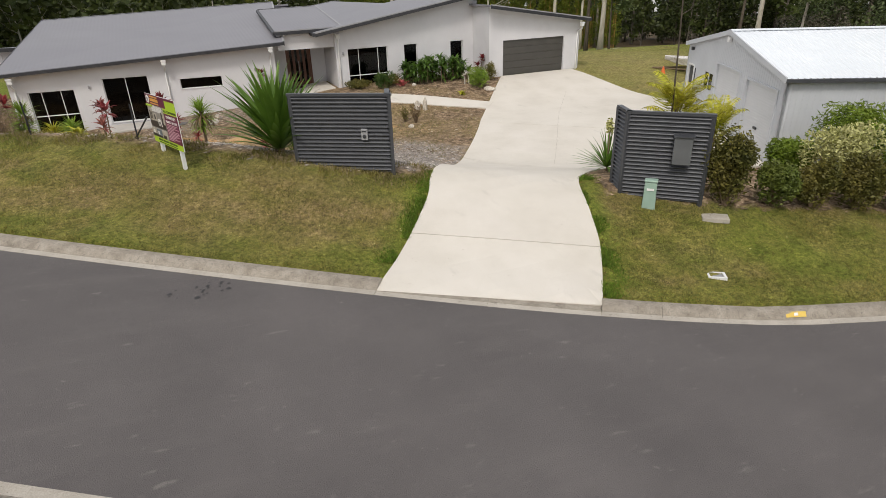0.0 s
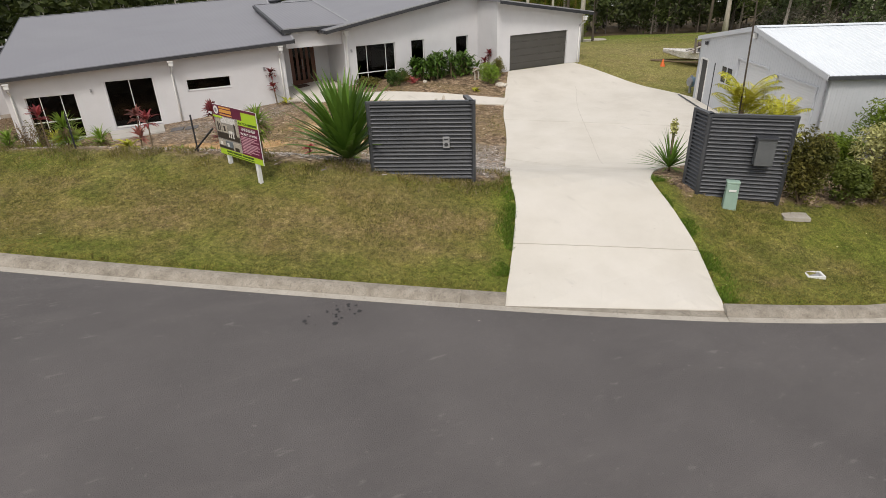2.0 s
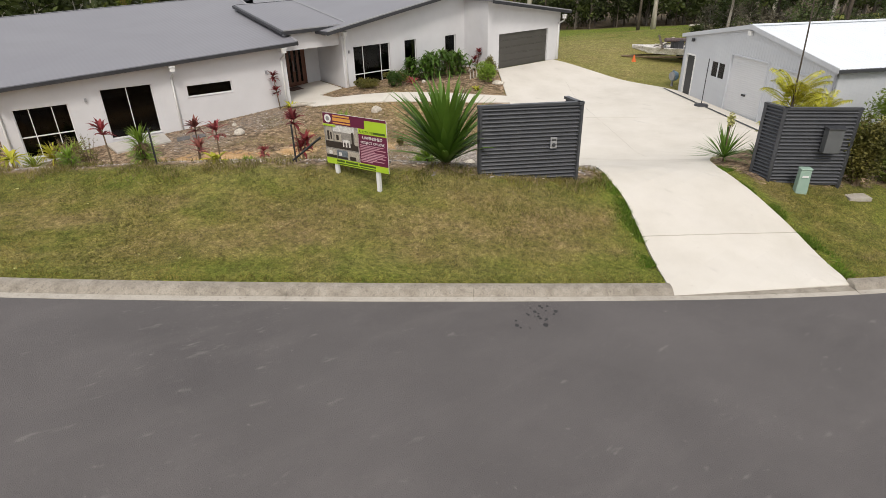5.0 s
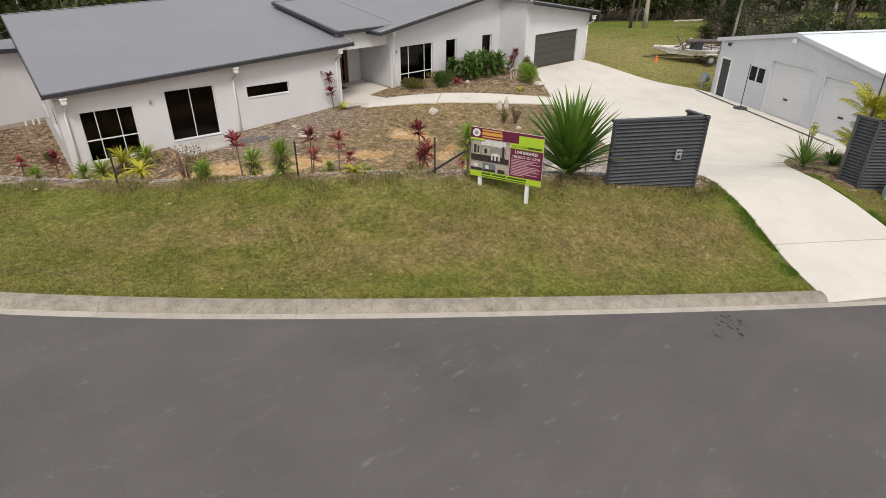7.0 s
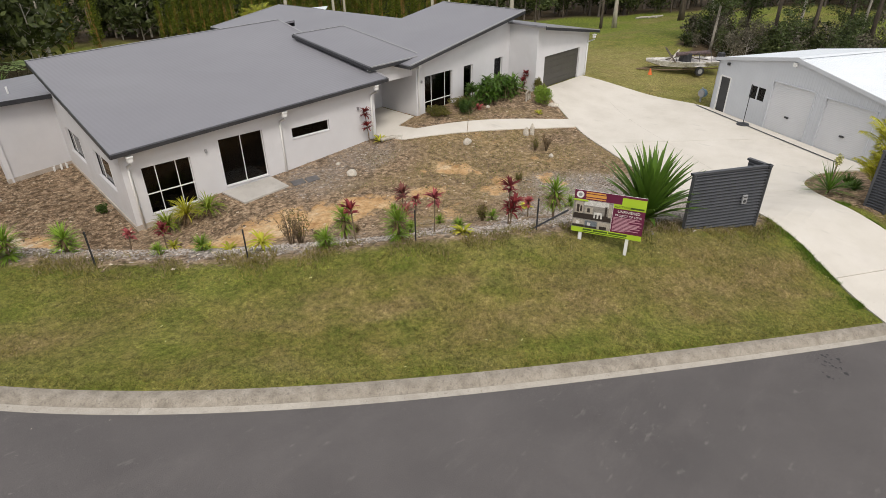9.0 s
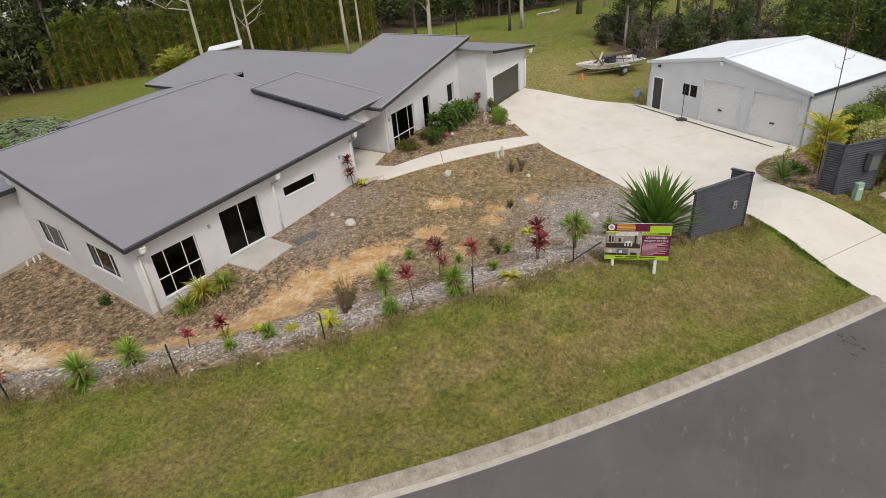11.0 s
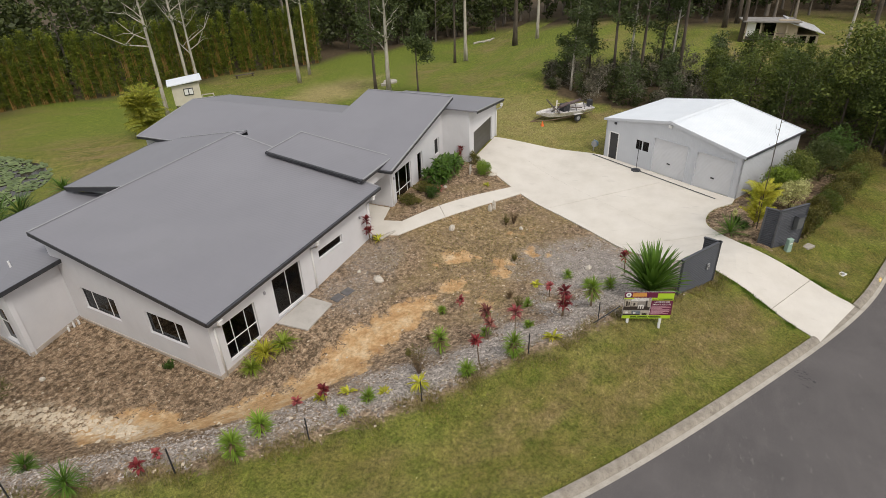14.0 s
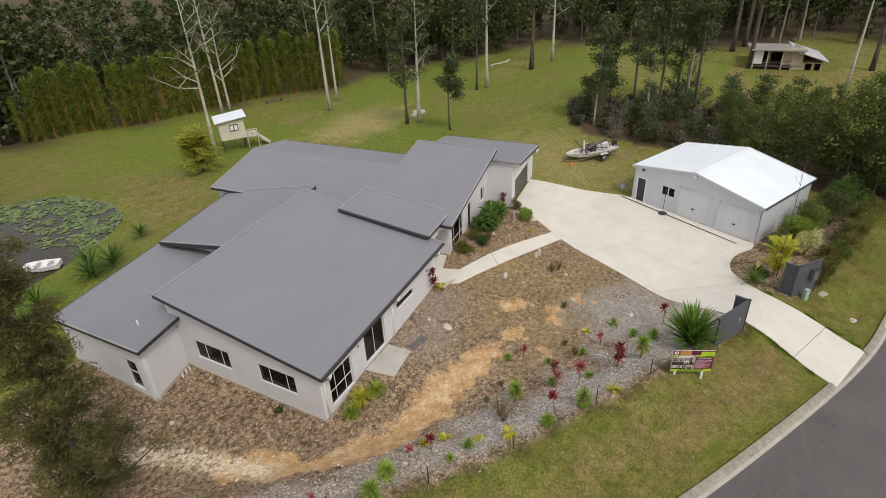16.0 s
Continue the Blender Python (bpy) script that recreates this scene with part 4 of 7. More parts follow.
def ribbed_wall(name, p0, p1, z0, top, openings, material, parent, pitch=0.19, depth=0.006):
    """Sheet-metal wall: flat pans with raised ribs."""
    ob = wall(name, p0, p1, z0, top, openings, material, parent, 0.1)
    a, d = Vector(p0), Vector(p1) - Vector(p0)
    length = d.length
    d.normalize()
    out = Vector((d.y, -d.x))
    tops = top if callable(top) else (lambda u: top)
    sh = Shape()
    for k in range(1, int(length / pitch)):
        u = k * pitch
        spans = [(z0, tops(u))]
        for o in openings:
            if o[0] - 0.05 < u < o[1] + 0.05:
                spans = [(lo, hi) for s in spans for lo, hi in ((s[0], min(s[1], o[2])), (max(s[0], o[3]), s[1])) if hi - lo > 0.05]
        for lo, hi in spans:
            p = [a + d * (u + du) + out * o for du, o in ((-0.035, 0.0), (-0.018, depth), (0.018, depth), (0.035, 0.0))]
            sh.add([(q.x, q.y, z) for z in (lo, hi) for q in p], [(0, 1, 5, 4), (1, 2, 6, 5), (2, 3, 7, 6)])
    r = part("ribs", sh, material, ob)
    r["kind"] = "stuff"
    return ob


def gable(u):
    return SE - 0.06 + (SA - SE) * (1 - abs(u - SHED_W / 2) / (SHED_W / 2))


OPEN = [(0.5, 3.2, SB + 0.1, 2.02), (3.92, 6.62, SB + 0.1, 2.12), (7.0, 8.2, 0.82, 1.64), (9.75, 10.6, SB + 0.1, 1.62)]
front = ribbed_wall("wall", shed_xy(SHED_W, 0), shed_xy(0, 0), SB, gable, [(SHED_W - b, SHED_W - a, c, d) for a, b, c, d in OPEN], SHED_WALL, shed)
ribbed_wall("wall", shed_xy(0, 0), shed_xy(0, SHED_D), SB, SE - 0.05, [], SHED_WALL, shed)
ribbed_wall("wall", shed_xy(0, SHED_D), shed_xy(SHED_W, SHED_D), SB, gable, [], SHED_WALL, shed)
ribbed_wall("wall", shed_xy(SHED_W, SHED_D), shed_xy(SHED_W, 0), SB, SE - 0.05, [], SHED_WALL, shed)
um = Matrix(((SHED_U[0], SHED_V[0], 0, SHED_AT[0]), (SHED_U[1], SHED_V[1], 0, SHED_AT[1]), (0, 0, 1, 0), (0, 0, 0, 1)))
for a, b, c, d in OPEN[:2]:
    rd = new("roller_door")
    rd.parent = front
    cur = Shape()
    n = 28
    pts = [(0.06 + (0.006 if k % 2 else 0.0), SB + 0.12 + (d - SB - 0.12) * k / (n * 2)) for k in range(n * 2 + 1)]
    cur.add([um @ Vector((u, v, z)) for v, z in pts for u in (a, b)], [(2 * k, 2 * k + 1, 2 * k + 3, 2 * k + 2) for k in range(len(pts) - 1)])
    part("curtain", cur, SHED_DOOR, rd)
    part("door_frame", Shape().box(a - 0.06, a, -0.04, 0.06, SB, d + 0.06, um).box(b, b + 0.06, -0.04, 0.06, SB, d + 0.06, um).box(a, b, -0.04, 0.06, d, d + 0.06, um), SHED_WALL, rd)
    part("handle", Shape().box((a + b) / 2 - 0.12, (a + b) / 2 + 0.12, 0.0, 0.05, 0.42, 0.5, um), FASCIA, rd)
wn_ = new("window")
wn_.parent = front
a, b, c, d = OPEN[2]
part("window_frame", Shape().box(a, b, 0.0, 0.07, c, c + 0.05, um).box(a, b, 0.0, 0.07, d - 0.05, d, um).box(a, a + 0.05, 0.0, 0.07, c + 0.05, d - 0.05, um).box(b - 0.05, b, 0.0, 0.07, c + 0.05, d - 0.05, um).box((a + b) / 2 - 0.04, (a + b) / 2 + 0.04, 0.0, 0.07, c + 0.05, d - 0.05, um), SHED_WALL, wn_)
for k in (0, 1):
    part("pane", Shape().box(a + 0.05 + k * (b - a - 0.1) / 2, a + 0.05 + (k + 1) * (b - a - 0.1) / 2, 0.03, 0.04, c + 0.05, d - 0.05, um), GLASS, wn_)
a, b, c, d = OPEN[3]
dk = new("side_door")
dk.parent = front
part("door_leaf", Shape().box(a + 0.04, b - 0.04, 0.05, 0.09, SB + 0.1, d - 0.04, um), FASCIA, dk, "dark screen door")
part("door_frame", Shape().box(a - 0.03, a + 0.04, -0.03, 0.09, SB, d, um).box(b - 0.04, b + 0.03, -0.03, 0.09, SB, d, um).box(a + 0.04, b - 0.04, -0.03, 0.09, d - 0.04, d + 0.04, um), WHITE_PAINT, dk)


def shed_roof(u0, u1, z0, z1):
    """One slope of ribbed sheet, from the gutter u0 to the ridge u1."""
    sh = Shape()
    v0, v1 = -0.12, SHED_D + 0.12
    vs = []
    v = v0
    while v < v1:
        vs += [(v, 0), (v + 0.12, 0), (v + 0.14, 0.014), (v + 0.175, 0.014), (v + 0.195, 0)]
        v += 0.2
    k = len(vs)
    sh.add([sxy(u0, vv, z0 + h) for vv, h in vs] + [sxy(u1, vv, z1 + h) for vv, h in vs], [(i, i + 1, k + i + 1, k + i) if u1 > u0 else (i + 1, i, k + i, k + i + 1) for i in range(k - 1)])
    return part("roof", sh, SHED_ROOF, shed, "bright zinc roof sheet")


shed_roof(-0.15, SHED_W / 2, SE, SA + 0.03)
shed_roof(SHED_W + 0.15, SHED_W / 2, SE, SA + 0.03)
part("ridge_cap", Shape().add([sxy(SHED_W / 2 + du, v, SA + z) for v in (-0.13, SHED_D + 0.13) for du, z in ((-0.25, 0.025), (0, 0.075), (0.25, 0.025))], [(0, 1, 4, 3), (1, 2, 5, 4)]), SHED_ROOF, shed)
for u0, u1 in ((-0.17, SHED_W / 2), (SHED_W / 2, SHED_W + 0.17)):
    for v in (-0.15, SHED_D + 0.1):
        za, zb = (SE, SA) if u0 < 0 else (SA, SE)
        part("barge", Shape().add([sxy(u, vv, z + dz) for u, z in ((u0, za), (u1, zb)) for vv in (v, v + 0.05) for dz in (-0.14, 0.05)], [(0, 1, 5, 4), (2, 6, 7, 3), (1, 3, 7, 5), (0, 4, 6, 2), (0, 2, 3, 1), (4, 5, 7, 6)]), SHED_WALL, shed)
for u in (-0.24, SHED_W + 0.12):
    part("gutter", Shape().box(u, u + 0.12, -0.12, SHED_D + 0.12, SE - 0.12, SE - 0.005, um), SHED_WALL if u > 0 else CHARCOAL, shed)
part("floodlight", Shape().box(SHED_W / 2 - 0.1, SHED_W / 2 + 0.1, -0.16, -0.03, SA - 0.42, SA - 0.22, um), WHITE_PAINT, shed, "white floodlight under the ridge")
part("floodlight", Shape().box(SHED_W - 0.95, SHED_W - 0.8, -0.14, -0.03, SE - 0.25, SE - 0.1, um), FASCIA, shed, "small dark floodlight")
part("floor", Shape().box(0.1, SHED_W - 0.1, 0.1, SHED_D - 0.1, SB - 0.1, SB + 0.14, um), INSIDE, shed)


# ---- corrugated gateway screens ----
def corrugated(p0, p1, z0, z1, pitch=0.104, depth=0.033):
    """A sheet with level corrugations from p0 to p1, with a back."""
    a, b = Vector(p0), Vector(p1)
    d = (b - a).normalized()
    out = Vector((d.y, -d.x))
    n = int(round((z1 - z0) / pitch)) * 6
    sh = Shape()
    rows = []
    for k in range(n + 1):
        o = depth * math.sin(2 * math.pi * k / 6)
        for p in (a, b):
            q = p + out * o
            rows.append((q.x, q.y, z0 + (z1 - z0) * k / n))
    sh.add(rows, [(2 * k, 2 * k + 1, 2 * k + 3, 2 * k + 2) for k in range(n)])
    return sh


def post(p, z0, z1, w=0.075):
    return Shape().box(p[0] - w / 2, p[0] + w / 2, p[1] - w / 2, p[1] + w / 2, z0, z1)


def rail(p0, p1, z, w=0.10, h=0.07):
    a, b = Vector(p0), Vector(p1)
    d = (b - a).normalized()
    m = Matrix(((d.x, -d.y, 0, a.x), (d.y, d.x, 0, a.y), (0, 0, 1, z), (0, 0, 0, 1)))
    return Shape().box(-w / 2, (b - a).length + w / 2, -w / 2, w / 2, 0, h, m)


def screen(label, corners, z0, z1):
    g = thing("gateway_screen", label, "fence", "gateway screens")
    for a, b in zip(corners, corners[1:]):
        d = (Vector(b) - Vector(a)).normalized()
        inn = Vector((-d.y, d.x))
        part("sheet", corrugated(a, b, z0, z1 - 0.03), CHARCOAL, g, "corrugated charcoal steel sheet", smooth=True)
        part("sheet", corrugated((b[0] + inn.x * 0.07, b[1] + inn.y * 0.07), (a[0] + inn.x * 0.07, a[1] + inn.y * 0.07), z0, z1 - 0.03), CHARCOAL, g, "corrugated charcoal steel sheet", smooth=True)
        part("top_rail", rail(Vector(a) + inn * 0.035, Vector(b) + inn * 0.035, z1 - 0.04, 0.13), CHARCOAL, g)
        part("bottom_rail", rail(Vector(a) + inn * 0.035, Vector(b) + inn * 0.035, z0 - 0.03, 0.08, 0.05), CHARCOAL, g)
    for p in corners:
        part("post", post(p, z0 - 0.15, z1, 0.09), CHARCOAL, g)
    return g


left_screen = screen("charcoal corrugated steel gateway screen with an intercom", [(5.55, 15.8), (7.82, 14.3), (8.05, 14.95)], 1.12, 3.17)
right_screen = screen("charcoal corrugated steel gateway screen with a meter box", [(13.45, 11.95), (13.2, 11.3), (14.62, 9.88)], 0.40, 2.64)
d = (Vector((7.82, 14.3)) - Vector((5.55, 15.8))).normalized()
lm = Matrix(((d.x, -d.y, 0, 5.72), (d.y, d.x, 0, 15.69), (0, 0, 1, 0), (0, 0, 0, 1)))
ic = part("intercom", Shape().box(1.72, 1.9, -0.08, -0.02, 1.98, 2.28, lm), FLASHING, left_screen, "pale grey intercom panel", bevel=0.01)
part("camera_lens", Shape().tube([lm @ Vector((1.81, -0.095, 2.08)), lm @ Vector((1.81, -0.075, 2.08))], 0.05, 14), FASCIA, ic)
part("slot", Shape().box(1.75, 1.87, -0.088, -0.078, 2.2, 2.235, lm), FASCIA, ic)
d = (Vector((14.62, 9.88)) - Vector((13.2, 11.3))).normalized()
rm = Matrix(((d.x, -d.y, 0, 13.2), (d.y, d.x, 0, 11.3), (0, 0, 1, 0), (0, 0, 0, 1)))
mb = part("meter_box", Shape().box(1.18, 1.62, -0.28, -0.02, 1.42, 2.12, rm), material("meter_box_grey", [(0.3, (0.10, 0.105, 0.11)), (0.7, (0.13, 0.135, 0.14))], 3, 0.5), right_screen, "dark grey steel meter box", bevel=0.012)
part("lid", Shape().box(1.15, 1.65, -0.32, -0.02, 2.122, 2.155, rm), CHARCOAL, mb)

# ---- plants ----
rng = np.random.default_rng(7)
LEAF_GREEN = foliage("fresh_green_leaf", (0.125, 0.215, 0.020), (0.31, 0.43, 0.060))
LEAF_DEEP = foliage("deep_green_leaf", (0.035, 0.080, 0.014), (0.095, 0.155, 0.028))
LEAF_AGAVE = foliage("agave_leaf", (0.060, 0.128, 0.016), (0.145, 0.245, 0.036), 0.4, 0.35)
LEAF_RED = foliage("crimson_leaf", (0.105, 0.014, 0.018), (0.34, 0.052, 0.052))
LEAF_BRONZE = foliage("bronze_red_leaf", (0.13, 0.035, 0.030), (0.42, 0.17, 0.13))
LEAF_PINK = foliage("pink_red_leaf", (0.26, 0.03, 0.045), (0.5, 0.16, 0.14))
LEAF_LIME = foliage("yellow_green_leaf", (0.30, 0.33, 0.025), (0.55, 0.48, 0.05))
LEAF_CREAM = foliage("cream_leaf", (0.42, 0.42, 0.16), (0.6, 0.58, 0.28))
LEAF_DRY = foliage("dry_leaf", (0.15, 0.10, 0.05), (0.27, 0.19, 0.10))
LEAF_TWIG = foliage("grey_brown_leaf", (0.085, 0.078, 0.052), (0.19, 0.17, 0.12))
LEAF_HEDGE = foliage("bronze_green_leaf", (0.075, 0.085, 0.018), (0.225, 0.185, 0.045))
LEAF_GUM = foliage("gum_leaf", (0.045, 0.072, 0.022), (0.115, 0.14, 0.048))
LEAF_DARK = foliage("dark_forest_leaf", (0.028, 0.043, 0.010), (0.080, 0.096, 0.026))
LEAF_MID = foliage("olive_forest_leaf", (0.038, 0.058, 0.014), (0.110, 0.130, 0.036))
LEAF_CREEK = foliage("creek_leaf", (0.040, 0.066, 0.013), (0.120, 0.150, 0.032))
LEAF_OLIVE = foliage("light_olive_leaf", (0.070, 0.105, 0.016), (0.190, 0.215, 0.045))
LEAF_BAMBOO = foliage("bamboo_leaf", (0.050, 0.084, 0.008), (0.215, 0.238, 0.024))
BARK_PALE = material("pale_gum_bark", [(0.3, (0.30, 0.26, 0.21)), (0.5, (0.46, 0.42, 0.36)), (0.7, (0.56, 0.53, 0.47))], 1.2, 0.9, 0.4, 18, fine=0.2, stretch=(2, 2, 0.4))
BARK_DARK = material("dark_bark", [(0.3, (0.045, 0.035, 0.026)), (0.7, (0.13, 0.105, 0.08))], 1.6, 0.95, 0.6, 14, fine=0.3, stretch=(2, 2, 0.4))
BARK_WOODS = material("grey_brown_bark", [(0.3, (0.07, 0.058, 0.045)), (0.7, (0.22, 0.19, 0.155))], 0.35, 0.95, 0.5, 16, fine=0.3, stretch=(2, 2, 0.4), island=0.5)
STEM = material("brown_stem", [(0.3, (0.11, 0.075, 0.045)), (0.7, (0.22, 0.16, 0.10))], 4, 0.9, 0.3, 30)
CANE = material("golden_cane", [(0.3, (0.24, 0.15, 0.035)), (0.7, (0.42, 0.24, 0.07))], 2, 0.6)


def blades(n, length, width, lo, hi, droop, base=(0, 0, 0), segments=4, spread=0.03, seed=0, fold=0.25, stalk=0.0, belly=0.35):
    """A rosette of n tapering, drooping leaves. lo, hi: angle of the leaves over the level, in degrees."""
    r = np.random.default_rng(seed)
    az = r.uniform(0, 2 * math.pi, n) if n > 6 else np.linspace(0, 2 * math.pi, n, endpoint=False)
    el = np.radians(r.uniform(lo, hi, n))
    ln = length * r.uniform(0.7, 1.08, n)
    V, F = [], []
    ts = np.linspace(0, 1, segments + 1)
    for a, e, L in zip(az, el, ln):
        p = np.array(base, float) + np.array([math.cos(a), math.sin(a), 0]) * spread
        side = np.array([-math.sin(a), math.cos(a), 0])
        k = len(V)
        bend = droop * r.uniform(0.5, 1.4)
        for i, t in enumerate(ts):
            ang = e - bend * t * t
            if i:
                p = p + (L / segments) * np.array([math.cos(a) * math.cos(ang), math.sin(a) * math.cos(ang), math.sin(ang)])
            w = width * ((0.35 + 0.65 * min(1, t / belly)) if t < belly else max(0.04, 1 - ((t - belly) / (1 - belly)) ** 1.6)) * 0.5
            if t < stalk:
                w = width * 0.08
            up = np.array([-math.cos(a) * math.sin(ang), -math.sin(a) * math.sin(ang), math.cos(ang)])
            V += [p - side * w + up * w * fold, p, p + side * w + up * w * fold]
        for i in range(segments):
            q = k + 3 * i
            F += [(q, q + 1, q + 4, q + 3), (q + 1, q + 2, q + 5, q + 4)]
    return np.array(V), F


def leaf_shape(*sets):
    sh = Shape()
    for v, f in sets:
        sh.add(v, f)
    return sh


def set_down(ob, x, y, turn=0.0, scale=1.0, dz=-0.02):
    ob.matrix_world = Matrix.Translation((x, y, gz(x, y) + dz)) @ Matrix.Rotation(turn, 4, "Z") @ Matrix.Scale(scale, 4)
    return ob


def copy_down(ob, x, y, turn, scale):
    return copy_thing(ob, Matrix.Translation((x, y, gz(x, y) - 0.02)) @ Matrix.Rotation(turn, 4, "Z") @ Matrix.Scale(scale / ob.scale[0], 4))


def rosette_plant(name, label, x, y, h, leaf, width=0.045, n=70, seed=0, stem=0.35, lo=5, hi=85, droop=0.9, skirt=True, group="", long=0.0, tiers=1):
    """long: the leaves' length, in metres; tiers: rosettes one above the other on the stem."""
    t = thing(name, label, "plant", group)
    part("stem", Shape().tube([(0, 0, -0.05), (0.01, 0.0, h * stem)], [0.045, 0.035], 7), STEM, t)
    long = long or h * (1 - stem) * 0.98
    sets = [blades(n // tiers + 12 * (tiers - 1), long * (1 - 0.08 * k), width, lo - 15 * k, hi - 20 * k, droop, (0, 0, h * stem - 0.22 * k), seed=seed + 50 * k) for k in range(tiers)]
    part("leaves", leaf_shape(*sets), leaf, t)
    if skirt:
        part("dry_leaves", leaf_shape(blades(n // 3, h * 0.4, width * 0.9, -50, 5, 0.8, (0, 0, h * stem * 0.9), seed=seed + 1)), LEAF_DRY, t, "dry straw-coloured hanging leaves")
    return set_down(t, x, y, seed * 1.3)


def cordyline(label, x, y, h, leaf, seed=0, heads=1):
    t = thing("cordyline", label, "plant", "cordylines in the front bed")
    r = np.random.default_rng(seed)
    for k in range(heads):
        lean = r.uniform(-0.1, 0.1, 2) * (1 if heads == 1 else 2)
        long = min(0.33 * h, 0.40)
        top = h - 0.75 * long if k == 0 else h * r.uniform(0.32, 0.6)
        part("stem", Shape().tube([(0.04 * k, 0, -0.05), (lean[0] * 0.5 + 0.04 * k, lean[1] * 0.5, top * 0.5), (lean[0] + 0.04 * k, lean[1], top)], [0.028, 0.022, 0.018], 6), STEM, t)
        b = (lean[0] + 0.04 * k, lean[1], top)
        part("leaves", leaf_shape(blades(22, long, 0.10, 25, 88, 0.9, b, seed=seed + k), blades(12, long * 0.85, 0.10, -10, 55, 1.0, (b[0], b[1], top - 0.14), seed=seed + 9 + k)), leaf, t)
    return set_down(t, x, y, seed)


SPIKY = "spiky green yucca with a skirt of dry leaves in gravel"
for i, (x, y, h) in enumerate([(-1.5, 21.45, 1.0), (-0.78, 24.9, 1.5), (3.45, 19.3, 1.75), (-9.41, 28.36, 0.95), (-8.08, 28.41, 0.75)]):
    rosette_plant("yucca", SPIKY, x, y, h, LEAF_GREEN, 0.042, 130, i, 0.62, 5, 88, 0.5, long=0.54 if i < 2 else 0.56, tiers=3, group="yuccas in the front bed")
for i, (x, y, h) in enumerate([(-3.08, 22.78, 0.78), (-5.35, 25.78, 0.68), (0.9, 23.4, 0.6), (-6.4, 26.2, 0.5), (1.4, 21.6, 0.55), (6.04, 18.8, 0.9), (2.95, 26.4, 0.55), (8.0, 21.2, 0.65), (-12.45, 31.9, 1.3), (-12.0, 35.0, 0.95), (3.2, 24.1, 0.5), (4.3, 22.4, 0.6), (6.5, 19.9, 0.7)]):
    rosette_plant("yucca", "low round tuft of bright green spiky leaves", x, y, h, LEAF_GREEN if x > -11 else LEAF_AGAVE, 0.036, 110, 20 + i, 0.36, 0, 88, 0.5, skirt=False, long=h * 0.56, tiers=2, group="low yuccas in the front bed")
for i, (x, y, h) in enumerate([(-3.47, 33.1, 1.1), (-2.68, 32.9, 1.5), (-1.95, 32.4, 1.35)]):
    rosette_plant("yucca", "arching yellow-green yucca beside the big window", x, y, h * 1.05, foliage("fresh_yucca_leaf", (0.14, 0.21, 0.018), (0.32, 0.38, 0.05)) if i != 1 else LEAF_LIME, 0.055, 95, 40 + i, 0.3, droop=1.2, long=h * 0.66, skirt=i == 1, group="yuccas at the window")
for i, (x, y, h, leaf) in enumerate([(8.4, 18.35, 1.25, LEAF_RED), (0.62, 22.0, 1.36, LEAF_PINK), (0.35, 23.2, 1.62, LEAF_BRONZE), (-2.12, 22.65, 1.2, LEAF_RED), (-5.73, 27.4, 0.85, LEAF_RED), (-6.5, 28.2, 0.7, LEAF_PINK), (-10.39, 30.54, 0.5, LEAF_PINK),
                                     (7.45, 32.85, 1.75, LEAF_RED), (5.5, 21.6, 0.75, LEAF_PINK), (3.4, 25.6, 0.85, LEAF_PINK), (-11.2, 30.3, 0.7, LEAF_RED)]):
    cordyline("crimson-leaved cordyline on a thin stem" if leaf is LEAF_RED else "bronze-red cordyline with two heads of leaves" if leaf is LEAF_BRONZE else "pink-red cordyline on a thin stem", x, y, h * 1.12, leaf, 60 + i, 2 if h > 1.4 else 1)
t = cordyline("tall crimson cordyline with two tiers of leaves", 2.49, 20.4, 1.75, LEAF_RED, 81, 3)
for i, (x, y, h) in enumerate([(-4.28, 24.22, 0.85), (-5.3, 28.0, 0.5)]):
    rosette_plant("variegated_dracaena", "yellow and green striped dracaena in gravel", x, y, h, LEAF_LIME, 0.075, 34, 90 + i, 0.35, 0, 70, 1.0, False)
for i, (x, y, h) in enumerate([(0.0, 20.25, 0.55), (-4.57, 27.2, 0.45), (-4.67, 25.5, 0.35), (6.9, 22.6, 0.4), (17.3, 28.9, 0.35), (7.9, 32.55, 0.55)]):
    rosette_plant("bromeliad", "small lime-green broad-leaved bromeliad", x, y, h, LEAF_LIME, 0.11, 22, 100 + i, 0.05, 10, 70, 0.9, False)
t = rosette_plant("bromeliad", "small red bromeliad beside the shrubs", 14.84, 31.48, 0.55, LEAF_PINK, 0.09, 26, 110, 0.05, 20, 80, 0.8, False)

